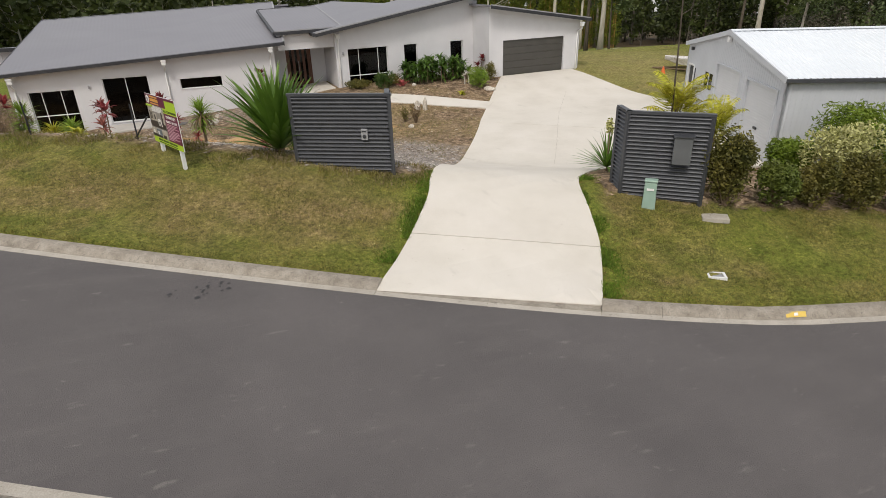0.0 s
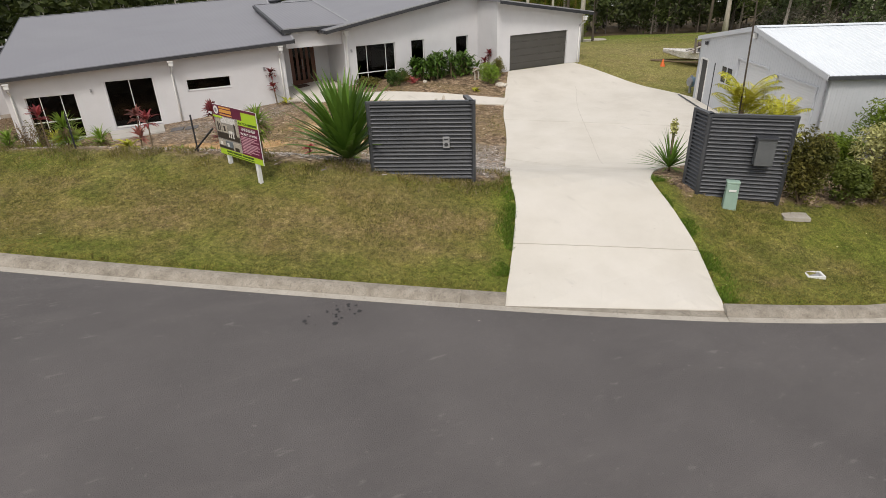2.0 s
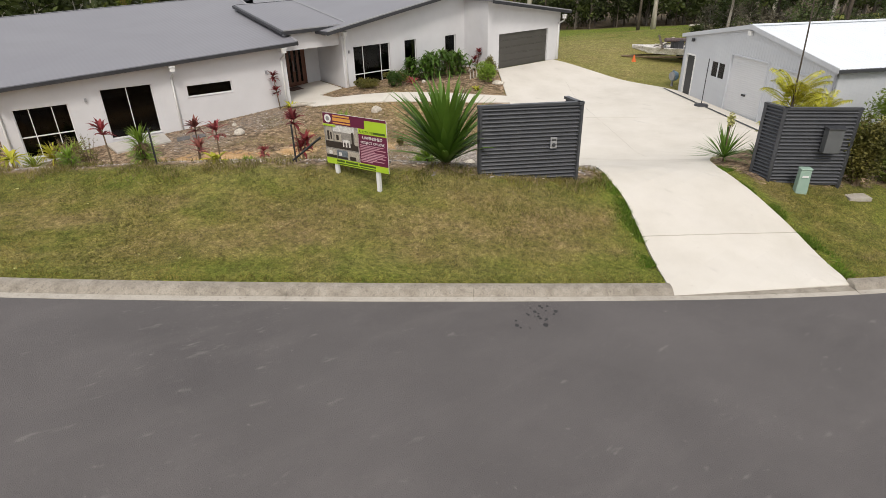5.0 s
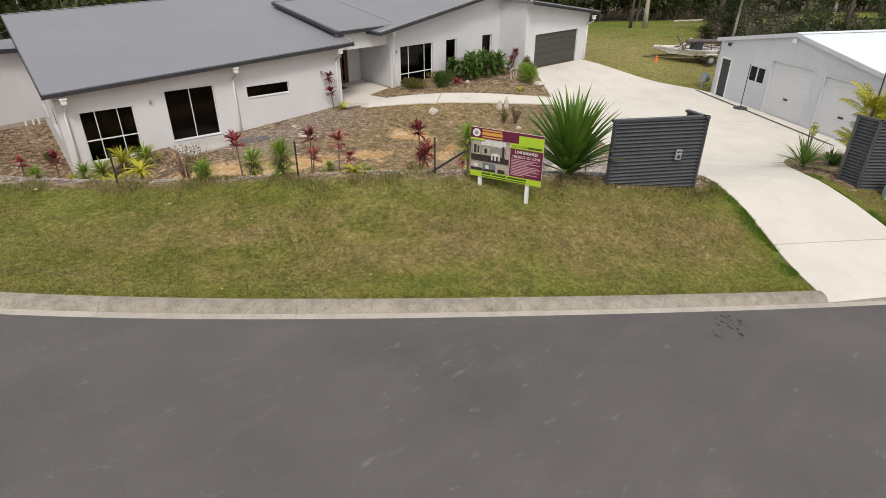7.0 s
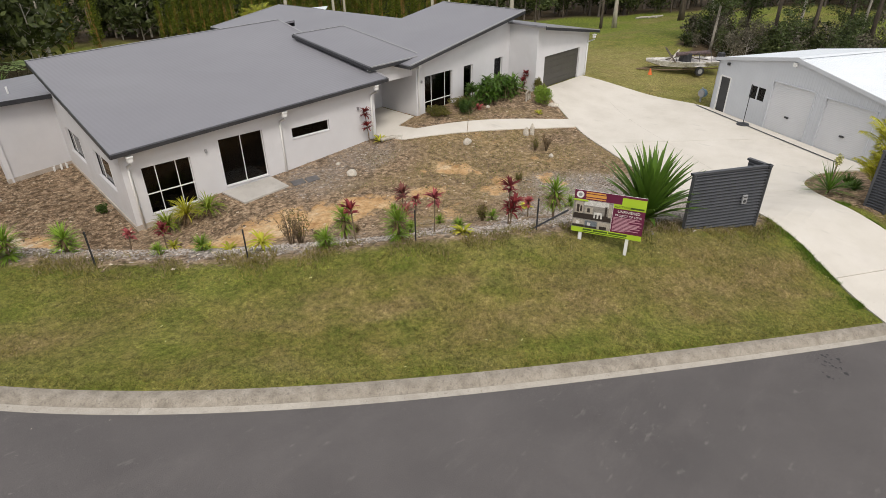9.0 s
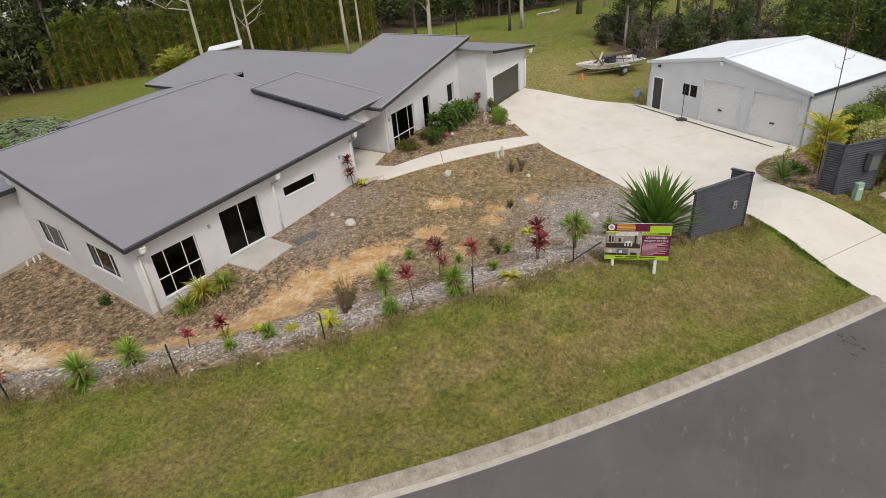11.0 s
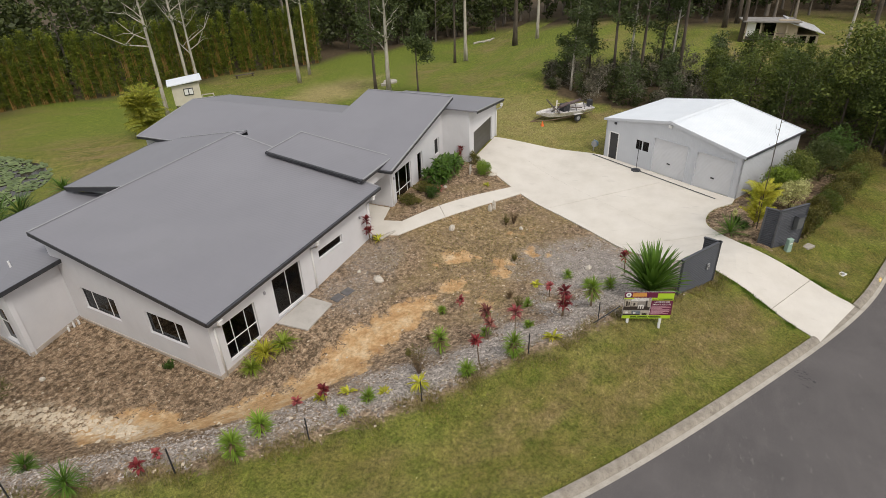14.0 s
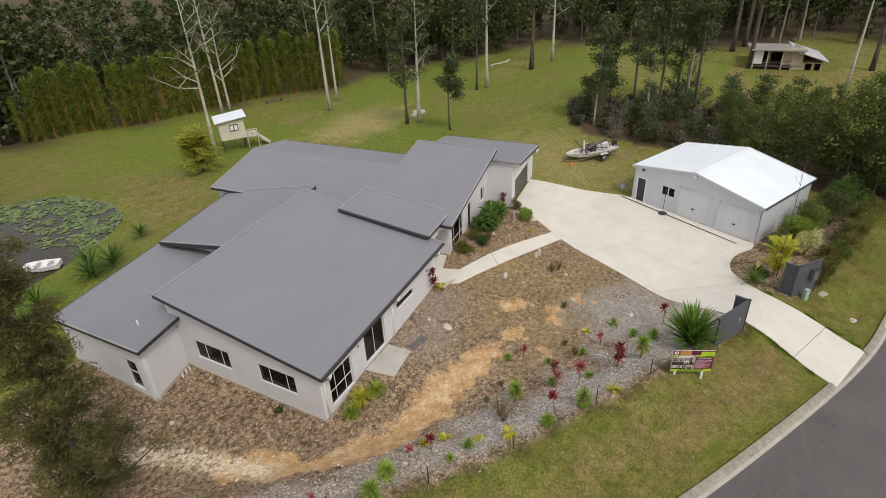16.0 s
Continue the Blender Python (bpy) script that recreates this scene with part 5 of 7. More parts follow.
# the big agave at the gateway: every leaf a piece
agave = thing("agave", "large bright green agave with long sword leaves", "plant")
av, af = blades(1, 2.05, 0.155, 0, 0.01, 0.28, (0, 0, 0), 6, 0.0, 3, 0.32, belly=0.3)
leaf_me = [Shape().add(av, af).mesh("leaf", LEAF_AGAVE, True)]
av2, af2 = blades(1, 1.75, 0.155, 0, 0.01, 0.35, (0, 0, 0), 6, 0.0, 3, 0.32, belly=0.3)
leaf_me.append(Shape().add(av2, af2).mesh("leaf", LEAF_AGAVE, True))
for k in range(112):
    f = k / 111
    up = math.radians(88 - 58 * f**0.95 + rng.uniform(-5, 5))
    ob = new("leaf", leaf_me[0] if f < 0.6 else leaf_me[1])
    ob.parent = agave
    s = rng.uniform(0.85, 1.1) * (1.0 + 0.1 * math.sin(f * 3))
    ob.matrix_local = Matrix.Translation((0, 0, 0.06 + 0.3 * (1 - f))) @ Matrix.Rotation(k * 2.39996 + rng.uniform(-0.2, 0.2), 4, "Z") @ Matrix.Translation((0.10, 0, 0)) @ Matrix.Rotation(-up, 4, "Y") @ Matrix.Scale(s, 4)
part("core", Shape().tube([(0, 0, -0.1), (0, 0, 0.3), (0, 0, 0.5)], [0.13, 0.11, 0.06], 10), STEM, agave)
set_down(agave, 5.3, 16.95, 0.4, 1.22)


def cards(centres, sizes, r, tilt=0.9, aspect=0.45):
    """Small leaf shapes, each a bent diamond, at the given centres."""
    n = len(centres)
    d = r.normal(size=(n, 3))
    d[:, 2] = d[:, 2] * 0.7 - 0.25
    d /= np.linalg.norm(d, axis=1, keepdims=True)
    s = np.cross(d, r.normal(size=(n, 3)))
    s /= np.linalg.norm(s, axis=1, keepdims=True) + 1e-9
    sizes = np.asarray(sizes)[:, None]
    a = centres - d * sizes * 0.5
    b = centres + s * sizes * aspect * 0.5
    c = centres + d * sizes * 0.5
    e = centres - s * sizes * aspect * 0.5
    return np.stack([a, b, c, e], 1).reshape(-1, 3), np.arange(4 * n).reshape(-1, 4)


def clump_points(r, blobs, per, hollow=0.55):
    """Points through the outer part of some uneven blobs (x, y, z, rx, ry, rz)."""
    out = []
    for x, y, z, rx, ry, rz in blobs:
        d = r.normal(size=(per, 3))
        d /= np.linalg.norm(d, axis=1, keepdims=True)
        q = d * (hollow + (1 - hollow) * r.random((per, 1)) ** 0.6) * (1 + 0.25 * np.sin(5 * d[:, :1] + x) * np.cos(4 * d[:, 1:2] + y))
        out.append(q * (rx, ry, rz) + (x, y, z))
    return np.concatenate(out)


def shrub(name, label, x, y, w, h, leaf, seed, size=0.09, per=420, blobs=7, aspect=0.45, group="", bare=0.1):
    r = np.random.default_rng(seed)
    t = thing(name, label, "shrub", group)
    bl = [(r.uniform(-0.32, 0.32) * w, r.uniform(-0.32, 0.32) * w, h * r.uniform(0.4, 0.78), w * r.uniform(0.2, 0.34), w * r.uniform(0.2, 0.34), h * r.uniform(0.2, 0.34)) for _ in range(blobs)]
    bl.append((0, 0, h * 0.42, w * 0.4, w * 0.4, h * 0.4))
    pts = clump_points(r, bl, per)
    pts[:, 2] = np.maximum(pts[:, 2], h * 0.04)
    v, f = cards(pts, size * r.uniform(0.6, 1.4, len(pts)), r, aspect=aspect)
    ob = new("foliage", quads("foliage", v, f, leaf))
    ob.parent = t
    st = Shape()
    for b in bl:
        st.tube([(0.05 * b[0], 0.05 * b[1], -0.05), (b[0] * 0.5, b[1] * 0.5, b[2] * 0.5), (b[0], b[1], b[2])], [0.03, 0.02, 0.008], 5)
    part("branches", st, STEM, t)
    return set_down(t, x, y, 0)


LEAF_TALL = foliage("loose_green_leaf", (0.085, 0.14, 0.014), (0.22, 0.29, 0.035))
HEDGE = "clipped bronze-green shrub with small leaves"
for i, (x, y, w, h) in enumerate([(15.25, 9.6, 1.35, 2.05), (16.5, 9.2, 1.05, 1.25), (17.6, 8.85, 1.15, 1.3), (18.7, 8.35, 1.4, 1.5), (19.9, 7.8, 1.5, 1.7), (21.2, 7.2, 1.6, 1.9), (22.6, 6.5, 1.7, 2.1), (24.1, 5.9, 1.8, 2.2), (25.7, 5.2, 1.9, 2.3), (27.4, 4.5, 1.9, 2.2)]):
    shrub("hedge_shrub", HEDGE, x, y, w, h, LEAF_HEDGE if i % 3 != 1 else LEAF_OLIVE, 200 + i, 0.10, 800 if i < 4 else 520, 9, group="shrubs along the verge")
shrub("variegated_shrub", "cream and green variegated shrub", 20.1, 9.7, 1.8, 2.0, LEAF_CREAM, 231, 0.11, 520, 7)
for i, (x, y, w, h) in enumerate([(21.8, 10.2, 2.3, 2.6), (23.8, 9.0, 2.5, 2.7), (25.9, 7.4, 2.6, 3.0), (28.2, 6.2, 2.6, 3.0), (20.2, 11.3, 1.4, 1.4)]):
    shrub("garden_shrub", "tall loose green shrub beside the shed", x, y, w, h, (LEAF_TALL, LEAF_OLIVE, LEAF_MID, LEAF_DEEP, LEAF_TALL)[i], 240 + i, 0.17, 620, 9, 0.25, "shrubs beside the shed")
# bed below the front windows
GINGER = "dense glossy green ginger clump below the windows"
gin = thing("ginger_clump", GINGER, "shrub")
sets = []
for k in range(80):
    bx, by = rng.uniform(-1.55, 1.6), rng.uniform(-0.7, 0.65)
    sets.append(blades(10, 0.5, 0.12, 10, 80, 1.1, (bx, by, rng.uniform(0.45, 1.15) * (1 - 0.2 * abs(bx))), 3, 0.02, 300 + k))
    sets.append(blades(7, 0.45, 0.11, 0, 60, 1.1, (bx, by, rng.uniform(0.1, 0.6)), 3, 0.02, 400 + k))
part("leaves", leaf_shape(*sets), foliage("ginger_leaf", (0.05, 0.115, 0.014), (0.13, 0.22, 0.035), 0.4), gin)
for k in range(80):
    v = sets[2 * k][0][1]
    part("cane", Shape().tube([(v[0], v[1], -0.05), (v[0], v[1], v[2])], 0.014, 5), STEM, gin)
set_down(gin, 17.26, 32.11, 0.05, 1.18)
cordyline("bronze cordyline at the garage corner", 20.05, 31.98, 1.35, LEAF_RED, 120, 2)
shrub("round_shrub", "small round deep green shrub by the path", 13.73, 31.41, 1.15, 0.95, LEAF_DEEP, 250, 0.08, 420, 6)
shrub("low_shrub", "low olive and bronze ground cover below the window", 12.72, 32.65, 1.5, 0.5, LEAF_HEDGE, 251, 0.09, 330, 7)
shrub("low_shrub", "low olive and bronze ground cover below the window", 14.5, 32.38, 1.3, 0.55, LEAF_HEDGE, 252, 0.09, 300, 6)
shrub("grass_shrub", "feathery green shrub beside the driveway", 18.77, 29.6, 1.3, 1.15, LEAF_GREEN, 253, 0.16, 420, 6, 0.16)
shrub("grass_shrub", "thin olive shrub beside the garage wall", 20.1, 30.86, 0.9, 1.0, LEAF_HEDGE, 254, 0.14, 260, 5, 0.15)
shrub("weed", "small grey-green weed at the house wall", -4.53, 37.04, 0.5, 0.55, LEAF_DEEP, 255, 0.09, 90, 4)


def dry_shrub(x, y, h, seed):
    r = np.random.default_rng(seed)
    t = thing("dry_shrub", "straggly half-bare brown shrub in gravel", "shrub", "dry shrubs")
    tips = []
    for k in range(24):
        a, s = r.uniform(0, 6.3), r.uniform(0.1, 0.38) * h
        tip = (math.cos(a) * s, math.sin(a) * s, h * r.uniform(0.55, 1.0))
        part("twig", Shape().tube([(0.03 * math.cos(a), 0.03 * math.sin(a), -0.03), (tip[0] * 0.45, tip[1] * 0.45, tip[2] * 0.55), tip], [0.012, 0.009, 0.003], 4), STEM, t)
        tips += [np.array(tip) * f for f in r.uniform(0.35, 1.0, 16)]
    v, f = cards(np.array(tips) + r.normal(0, 0.03, (len(tips), 3)), r.uniform(0.05, 0.12, len(tips)), r, aspect=0.3)
    ob = new("foliage", quads("foliage", v, f, LEAF_DRY if seed % 2 else LEAF_HEDGE))
    ob.parent = t
    set_down(t, x, y)


for i, (x, y, h) in enumerate([(-2.35, 25.25, 1.5), (-2.9, 24.9, 1.3), (4.2, 22.8, 0.7), (13.2, 25.7, 1.0), (12.8, 26.1, 0.8), (5.2, 23.6, 0.5), (-0.9, 26.4, 0.45), (0.7, 26.1, 0.4), (8.9, 24.4, 0.5)]):
    dry_shrub(x, y, h, 500 + i)


def palm(name, label, x, y, h, fronds, flen, leaf, seed, trunk=0.6, radius=0.09, low=5, bend=1.5, clump=0.0):
    r = np.random.default_rng(seed)
    t = thing(name, label, "palm")
    top = h * trunk
    part("trunk", Shape().tube([(0, 0, -0.1), (0.03, 0.02, top * 0.5), (0, 0, top)], [radius * 1.25, radius, radius * 0.8], 9), STEM, t)
    for k in range(fronds):
        a, e = k * 2.4 + r.uniform(-0.3, 0.3), math.radians(r.uniform(low, 86))
        a0, out0 = r.uniform(0, 6.28), clump * r.uniform(0, 1)
        sh, p, spine = Shape(), Vector((out0 * math.cos(a0), out0 * math.sin(a0), top * (1 if not clump else r.uniform(0.12, 1.0)))), []
        for i in range(9):
            ang = e - bend * (i / 8) ** 1.6
            spine.append(p.copy())
            p = p + Vector((math.cos(a) * math.cos(ang), math.sin(a) * math.cos(ang), math.sin(ang))) * flen / 8
        sh.tube(spine, [0.018] * 4 + [0.012] * 3 + [0.005] * 2, 4)
        side = Vector((-math.sin(a), math.cos(a), 0))
        for i in range(1, 8):
            d = (spine[i + 1] - spine[i]).normalized()
            for q in (0.0, 0.34, 0.67):
                b = spine[i] + (spine[i + 1] - spine[i]) * q
                L = flen * 0.30 * (1.1 - abs(i - 3) / 7)
                for s in (1, -1):
                    out = (side * s + d * 0.6 - Vector((0, 0, 0.35))).normalized()
                    m = b + out * L * 0.5
                    wide_ = 0.006 + 0.012 * flen
                    sh.add([b, m + d * wide_, b + out * L - Vector((0, 0, 0.05)), m - d * wide_], [(0, 1, 2, 3)])
        part("frond", sh, leaf, t)
    return set_down(t, x, y)


palm("golden_palm", "small palm with golden yellow-green fronds", 15.65, 12.05, 3.3, 34, 1.2, LEAF_LIME, 600, 0.66, 0.06, 45, 1.1, 0.18)
palm("golden_palm", "low palm with golden yellow-green fronds beside the shed", 16.9, 11.7, 2.7, 24, 1.05, LEAF_LIME, 602, 0.6, 0.05, 45, 1.1, 0.15)
palm("garden_palm", "bushy golden-green palm on the back lawn", 24.2, 68.8, 6.2, 150, 2.4, foliage("golden_cane_leaf", (0.16, 0.19, 0.018), (0.40, 0.38, 0.05)), 601, 0.58, 0.16, 15, 1.15, 0.7)
for i, (x, y, h) in enumerate([(14.4, 13.3, 1.4), (15.3, 12.6, 0.6), (16.2, 12.9, 0.7)]):
    rosette_plant("yucca", "stiff green yucca in the driveway bed" if i else "stiff green yucca with a cream flower spike", x, y, h, LEAF_AGAVE if i != 1 else LEAF_DEEP, 0.055, 80, 130 + i, 0.12, 5, 85, 0.25, False)
fl = thing("flower_spike", "cream flower spike of a yucca", "flower")
r_ = np.random.default_rng(5)
v, f = cards(clump_points(r_, [(0, 0, 0.45, 0.13, 0.13, 0.26)], 160, 0.2), np.full(160, 0.09), r_, aspect=0.8)
ob = new("petals", quads("petals", v, f, LEAF_CREAM))
ob.parent = fl
part("stalk", Shape().tube([(0, 0, -0.4), (0, 0, 0.6)], 0.02, 6), STEM, fl)
set_down(fl, 14.4, 13.3, 0, 1, 0.95)
# tall bare flower stalk behind the screen
stalk = thing("dead_flower_stalk", "tall thin bare flower stalk with stub branches", "plant")
sk = Shape().tube([(0, 0, -0.1), (0.0, 0.08, 2.0), (-0.06, 0.12, 4.0), (-0.14, 0.20, 6.4), (-0.24, 0.34, 8.8)], [0.03, 0.026, 0.022, 0.016, 0.007], 7)
part("stem", sk, BARK_DARK, stalk)
for k in range(11):
    z = 4.4 + 0.38 * k
    a = k * 2.2
    cx_, cy_ = -0.06 - 0.037 * (z - 4), 0.12 + 0.045 * (z - 4)
    part("branch", Shape().tube([(cx_, cy_, z), (cx_ + 0.3 * math.cos(a), cy_ + 0.3 * math.sin(a), z + 0.12), (cx_ + 0.42 * math.cos(a), cy_ + 0.42 * math.sin(a), z + 0.4)], [0.012, 0.009, 0.005], 5), BARK_DARK, stalk)
set_down(stalk, 15.4, 11.9)


# ---- trees ----
def limbs(r, h, first, spread, count, lean=0.06, base=0.25, fork=2):
    """A trunk with limbs; gives the shape and the tips of its branches."""
    sh, tips = Shape(), []
    sway = r.uniform(-lean, lean, 2) * h
    spine = [Vector((sway[0] * t * t + 0.12 * math.sin(3 * t + sway[1]), sway[1] * t * t, h * t - 0.15)) for t in np.linspace(0, 1, 8)]
    sh.tube(spine, [base * (1.25 if i == 0 else 1) * (1 - 0.85 * i / 7) for i in range(8)], 8)
    for k in range(count):
        t = first + (0.97 - first) * (k + r.uniform(0, 0.8)) / count
        i = min(6, int(t * 7))
        p = spine[i].lerp(spine[i + 1], t * 7 - i)
        a, L = r.uniform(0, 6.28), spread * r.uniform(0.55, 1.05) * (1.15 - 0.6 * t)
        d = Vector((math.cos(a), math.sin(a), r.uniform(0.25, 0.9))).normalized()
        rad = base * (1 - 0.85 * t) * 0.55
        mid = p + d * L * 0.5 + Vector((0, 0, r.uniform(-0.1, 0.15) * L))
        end = p + d * L + Vector((r.uniform(-0.2, 0.2) * L, r.uniform(-0.2, 0.2) * L, r.uniform(0.0, 0.3) * L))
        sh.tube([p, mid, end], [rad, rad * 0.6, rad * 0.2], 5, False)
        tips += [mid, end]
        for _ in range(fork):
            e2 = mid + Vector((r.uniform(-1, 1), r.uniform(-1, 1), r.uniform(0.0, 0.9))) * L * 0.5
            sh.tube([mid, (mid + e2) / 2 + Vector((0, 0, 0.05 * L)), e2], [rad * 0.5, rad * 0.35, rad * 0.12], 4, False)
            tips.append(e2)
    tips.append(spine[-1])
    return sh, tips


def tree(name, label, h, first, spread, count, bark, leaf, seed, per=60, blob=0.9, size=0.28, base=0.25, group="", lean=0.06, category="tree", aspect=0.4):
    r = np.random.default_rng(seed)
    sh, tips = limbs(r, h, first, spread, count, lean, base)
    t = thing(name, label, category, group)
    part("trunk", sh, bark, t, smooth=True)
    if per:
        pts = clump_points(r, [(p.x, p.y, p.z, blob * r.uniform(0.6, 1.2), blob * r.uniform(0.6, 1.2), blob * r.uniform(0.4, 0.8)) for p in tips], per, 0.2)
        v, f = cards(pts, size * r.uniform(0.6, 1.4, len(pts)), r, aspect=aspect)
        ob = new("crown", quads("crown", v, f, leaf))
        ob.parent = t
    return t


PALE = "tall pale-barked gum with bare crooked limbs"
spots = [(29.26, 71.29, 19, 0.42, 6.0, 13, 0.24), (49.55, 88.3, 21, 0.42, 6.5, 11, 0.26), (53.19, 89.99, 15, 0.3, 8, 11, 0.26), (51.72, 69.1, 22, 0.5, 4.5, 9, 0.27), (58.3, 71.9, 18, 0.55, 3.5, 8, 0.22)]
for i, (x, y, h, first, spread, count, base) in enumerate(spots):
    set_down(tree("gum_tree", PALE, h, first, spread, count, BARK_PALE, LEAF_GUM, 700 + i, 14 if i in (0, 2) else 30, 0.9, 0.3, base, "gums on the back lawn", 0.012), x, y, i)
for i, (x, y, h, first, spread, count, base, per) in enumerate([(44.7, 50.8, 15, 0.3, 3.2, 12, 0.3, 26), (43.9, 52.2, 13, 0.3, 2.8, 10, 0.22, 60), (41.0, 45.0, 8.5, 0.45, 2.0, 9, 0.12, 110), (65.0, 48.3, 19, 0.5, 3.5, 8, 0.3, 50), (63.5, 49.5, 15, 0.45, 3, 8, 0.2, 60),
                                                               (78.8, 44.8, 20, 0.5, 4, 9, 0.4, 60), (84.9, 42.5, 17, 0.45, 4, 9, 0.3, 60), (76.5, 11.0, 20, 0.45, 3.6, 9, 0.36, 60), (48.2, 24.6, 17, 0.35, 2.4, 14, 0.18, 70), (50.1, 23.2, 16, 0.3, 2.4, 14, 0.16, 80), (49.4, 22.0, 18, 0.4, 2.4, 12, 0.2, 70), (55.1, 20.4, 15, 0.3, 2.6, 13, 0.18, 90), (43.8, 28.4, 12, 0.25, 2.2, 13, 0.12, 90), (50.7, 27.7, 9, 0.3, 2.4, 12, 0.13, 70), (53.1, 18.0, 17, 0.5, 2.6, 10, 0.22, 50), (54.2, 19.0, 13, 0.45, 2.0, 10, 0.14, 60), (88.3, 13.1, 21, 0.5, 3.6, 9, 0.38, 50), (92.4, 11.1, 21, 0.5, 3.6, 9, 0.38, 50), (66.6, 0.2, 19, 0.55, 3.4, 8, 0.2, 30), (78.4, -4.8, 18, 0.4, 4.2, 10, 0.36, 40)]):
    set_down(tree("gum_tree", "slender grey-brown gum with sparse foliage", h, first, spread, count, BARK_DARK if i % 3 else BARK_PALE, LEAF_GUM, 720 + i, per, 0.9, 0.3, base, "gums on the back lawn", 0.04), x, y, i)
# feathery tree at the west corner
set_down(tree("casuarina", "feathery olive-green casuarina beside the house", 13.4, 0.05, 2.7, 76, BARK_DARK, foliage("casuarina_leaf", (0.042, 0.052, 0.012), (0.185, 0.165, 0.050)), 760, 230, 0.6, 0.2, 0.2, "", 0.02, aspect=0.17), -12.3, 41.4)


def forest(name, label, places, variants, leaf, bark, size_of, dense=1.0):
    """Many trees gathered into one wood: trunks in one mesh, leaves in another."""
    t = thing(name, label, "woods", kind="stuff")
    tv, tf, lv, lf, nt, nl = [], [], [], [], 0, 0
    protos = []
    for h, first, spread, count, per, blob, size, seed in variants:
        r = np.random.default_rng(seed)
        sh, tips = limbs(r, h, first, spread, count, 0.05, h * 0.013, 1)
        quadf = np.array([q for q in sh.f if len(q) == 4])
        pts = clump_points(r, [(p.x, p.y, p.z, blob * r.uniform(0.6, 1.3), blob * r.uniform(0.6, 1.3), blob * r.uniform(0.5, 0.9)) for p in tips], int(per * dense), 0.2)
        v, f = cards(pts, size / dense ** 0.4 * r.uniform(0.6, 1.5, len(pts)), r, aspect=0.5)
        protos.append((np.array([tuple(p) for p in sh.v]), quadf, v, f))
    r = np.random.default_rng(len(places))
    for k, (x, y) in enumerate(places):
        a, b, c, d = protos[k % len(protos)]
        w, s = r.uniform(0, 6.28), size_of(r, x, y)
        m = np.array([[math.cos(w), -math.sin(w), 0], [math.sin(w), math.cos(w), 0], [0, 0, 1]]) * s
        o = np.array([x, y, gz(x, y) - 0.1])
        tv.append(a @ m.T + o)
        tf.append(b + nt)
        lv.append(c @ m.T + o)
        lf.append(d + nl)
        nt, nl = nt + len(a), nl + len(c)
    for nm, v, f, mat in (("trunks", tv, tf, bark), ("foliage", lv, lf, leaf)):
        ob = new(nm, quads(nm, np.concatenate(v), np.concatenate(f), mat))
        ob.parent = t
    return t


def scatter(n, poly, seed, gap):
    """Places in a polygon that keep some distance."""
    r = np.random.default_rng(seed)
    xs, ys = [p[0] for p in poly], [p[1] for p in poly]
    out = []
    for _ in range(n * 12):
        p = (r.uniform(min(xs), max(xs)), r.uniform(min(ys), max(ys)))
        if bool(inside(poly, *p)) and all((p[0] - q[0]) ** 2 + (p[1] - q[1]) ** 2 > gap * gap for q in out):
            out.append(p)
            if len(out) == n:
                break
    return out


def creek_top(x, y):
    """Height of the trees along the creek, lower where the neighbouring house looks over them."""
    return max(3.0, 9.4 - 0.21 * (x - 30)) + 2.2 * float(ease((3 - y) / 6))


GUMS = [(19, 0.35, 4.6, 12, 46, 1.5, 0.6, 801), (22, 0.45, 4.8, 11, 46, 1.6, 0.6, 802), (16, 0.25, 4.4, 13, 46, 1.5, 0.6, 803), (13, 0.12, 4.4, 14, 46, 1.5, 0.55, 804), (9, 0.08, 3.8, 13, 46, 1.5, 0.5, 805), (24, 0.5, 4.2, 9, 46, 1.5, 0.6, 806)]
forest("north_woods", "dark dense gum forest behind the lawn", scatter(210, NORTH, 1, 3.4), GUMS, LEAF_MID, BARK_WOODS, lambda r, x, y: r.uniform(0.75, 1.15), 0.38)
forest("understorey", "dark thicket below the forest", scatter(230, NORTH, 2, 2.8), [GUMS[4], GUMS[3]], LEAF_DARK, BARK_DARK, lambda r, x, y: r.uniform(0.5, 0.95), 0.27)
forest("east_woods", "dark gum forest beyond the neighbouring house", scatter(90, EAST, 3, 4.0) + scatter(70, EAST, 31, 4.0), GUMS, LEAF_MID, BARK_WOODS, lambda r, x, y: r.uniform(0.7, 1.1), 0.28)
forest("creek_trees", "dense dark trees along the creek behind the shed", scatter(60, CREEK, 4, 2.8), [(11, 0.12, 3.6, 14, 60, 1.25, 0.34, 813), (9, 0.08, 3.4, 13, 60, 1.25, 0.32, 814), (8.5, 0.1, 3.4, 15, 60, 1.15, 0.30, 811)], LEAF_CREEK, BARK_DARK, lambda r, x, y: r.uniform(0.5, 1.02) * creek_top(x, y) / 10.5, 1.0)
forest("creek_crowns", "olive tree crowns along the creek behind the shed", scatter(38, CREEK, 5, 3.2), [(11, 0.12, 3.4, 14, 60, 1.2, 0.32, 815), (8.5, 0.1, 3.2, 15, 60, 1.1, 0.30, 812)], LEAF_OLIVE, BARK_DARK, lambda r, x, y: r.uniform(0.65, 1.18) * creek_top(x, y) / 10.5, 1.2)
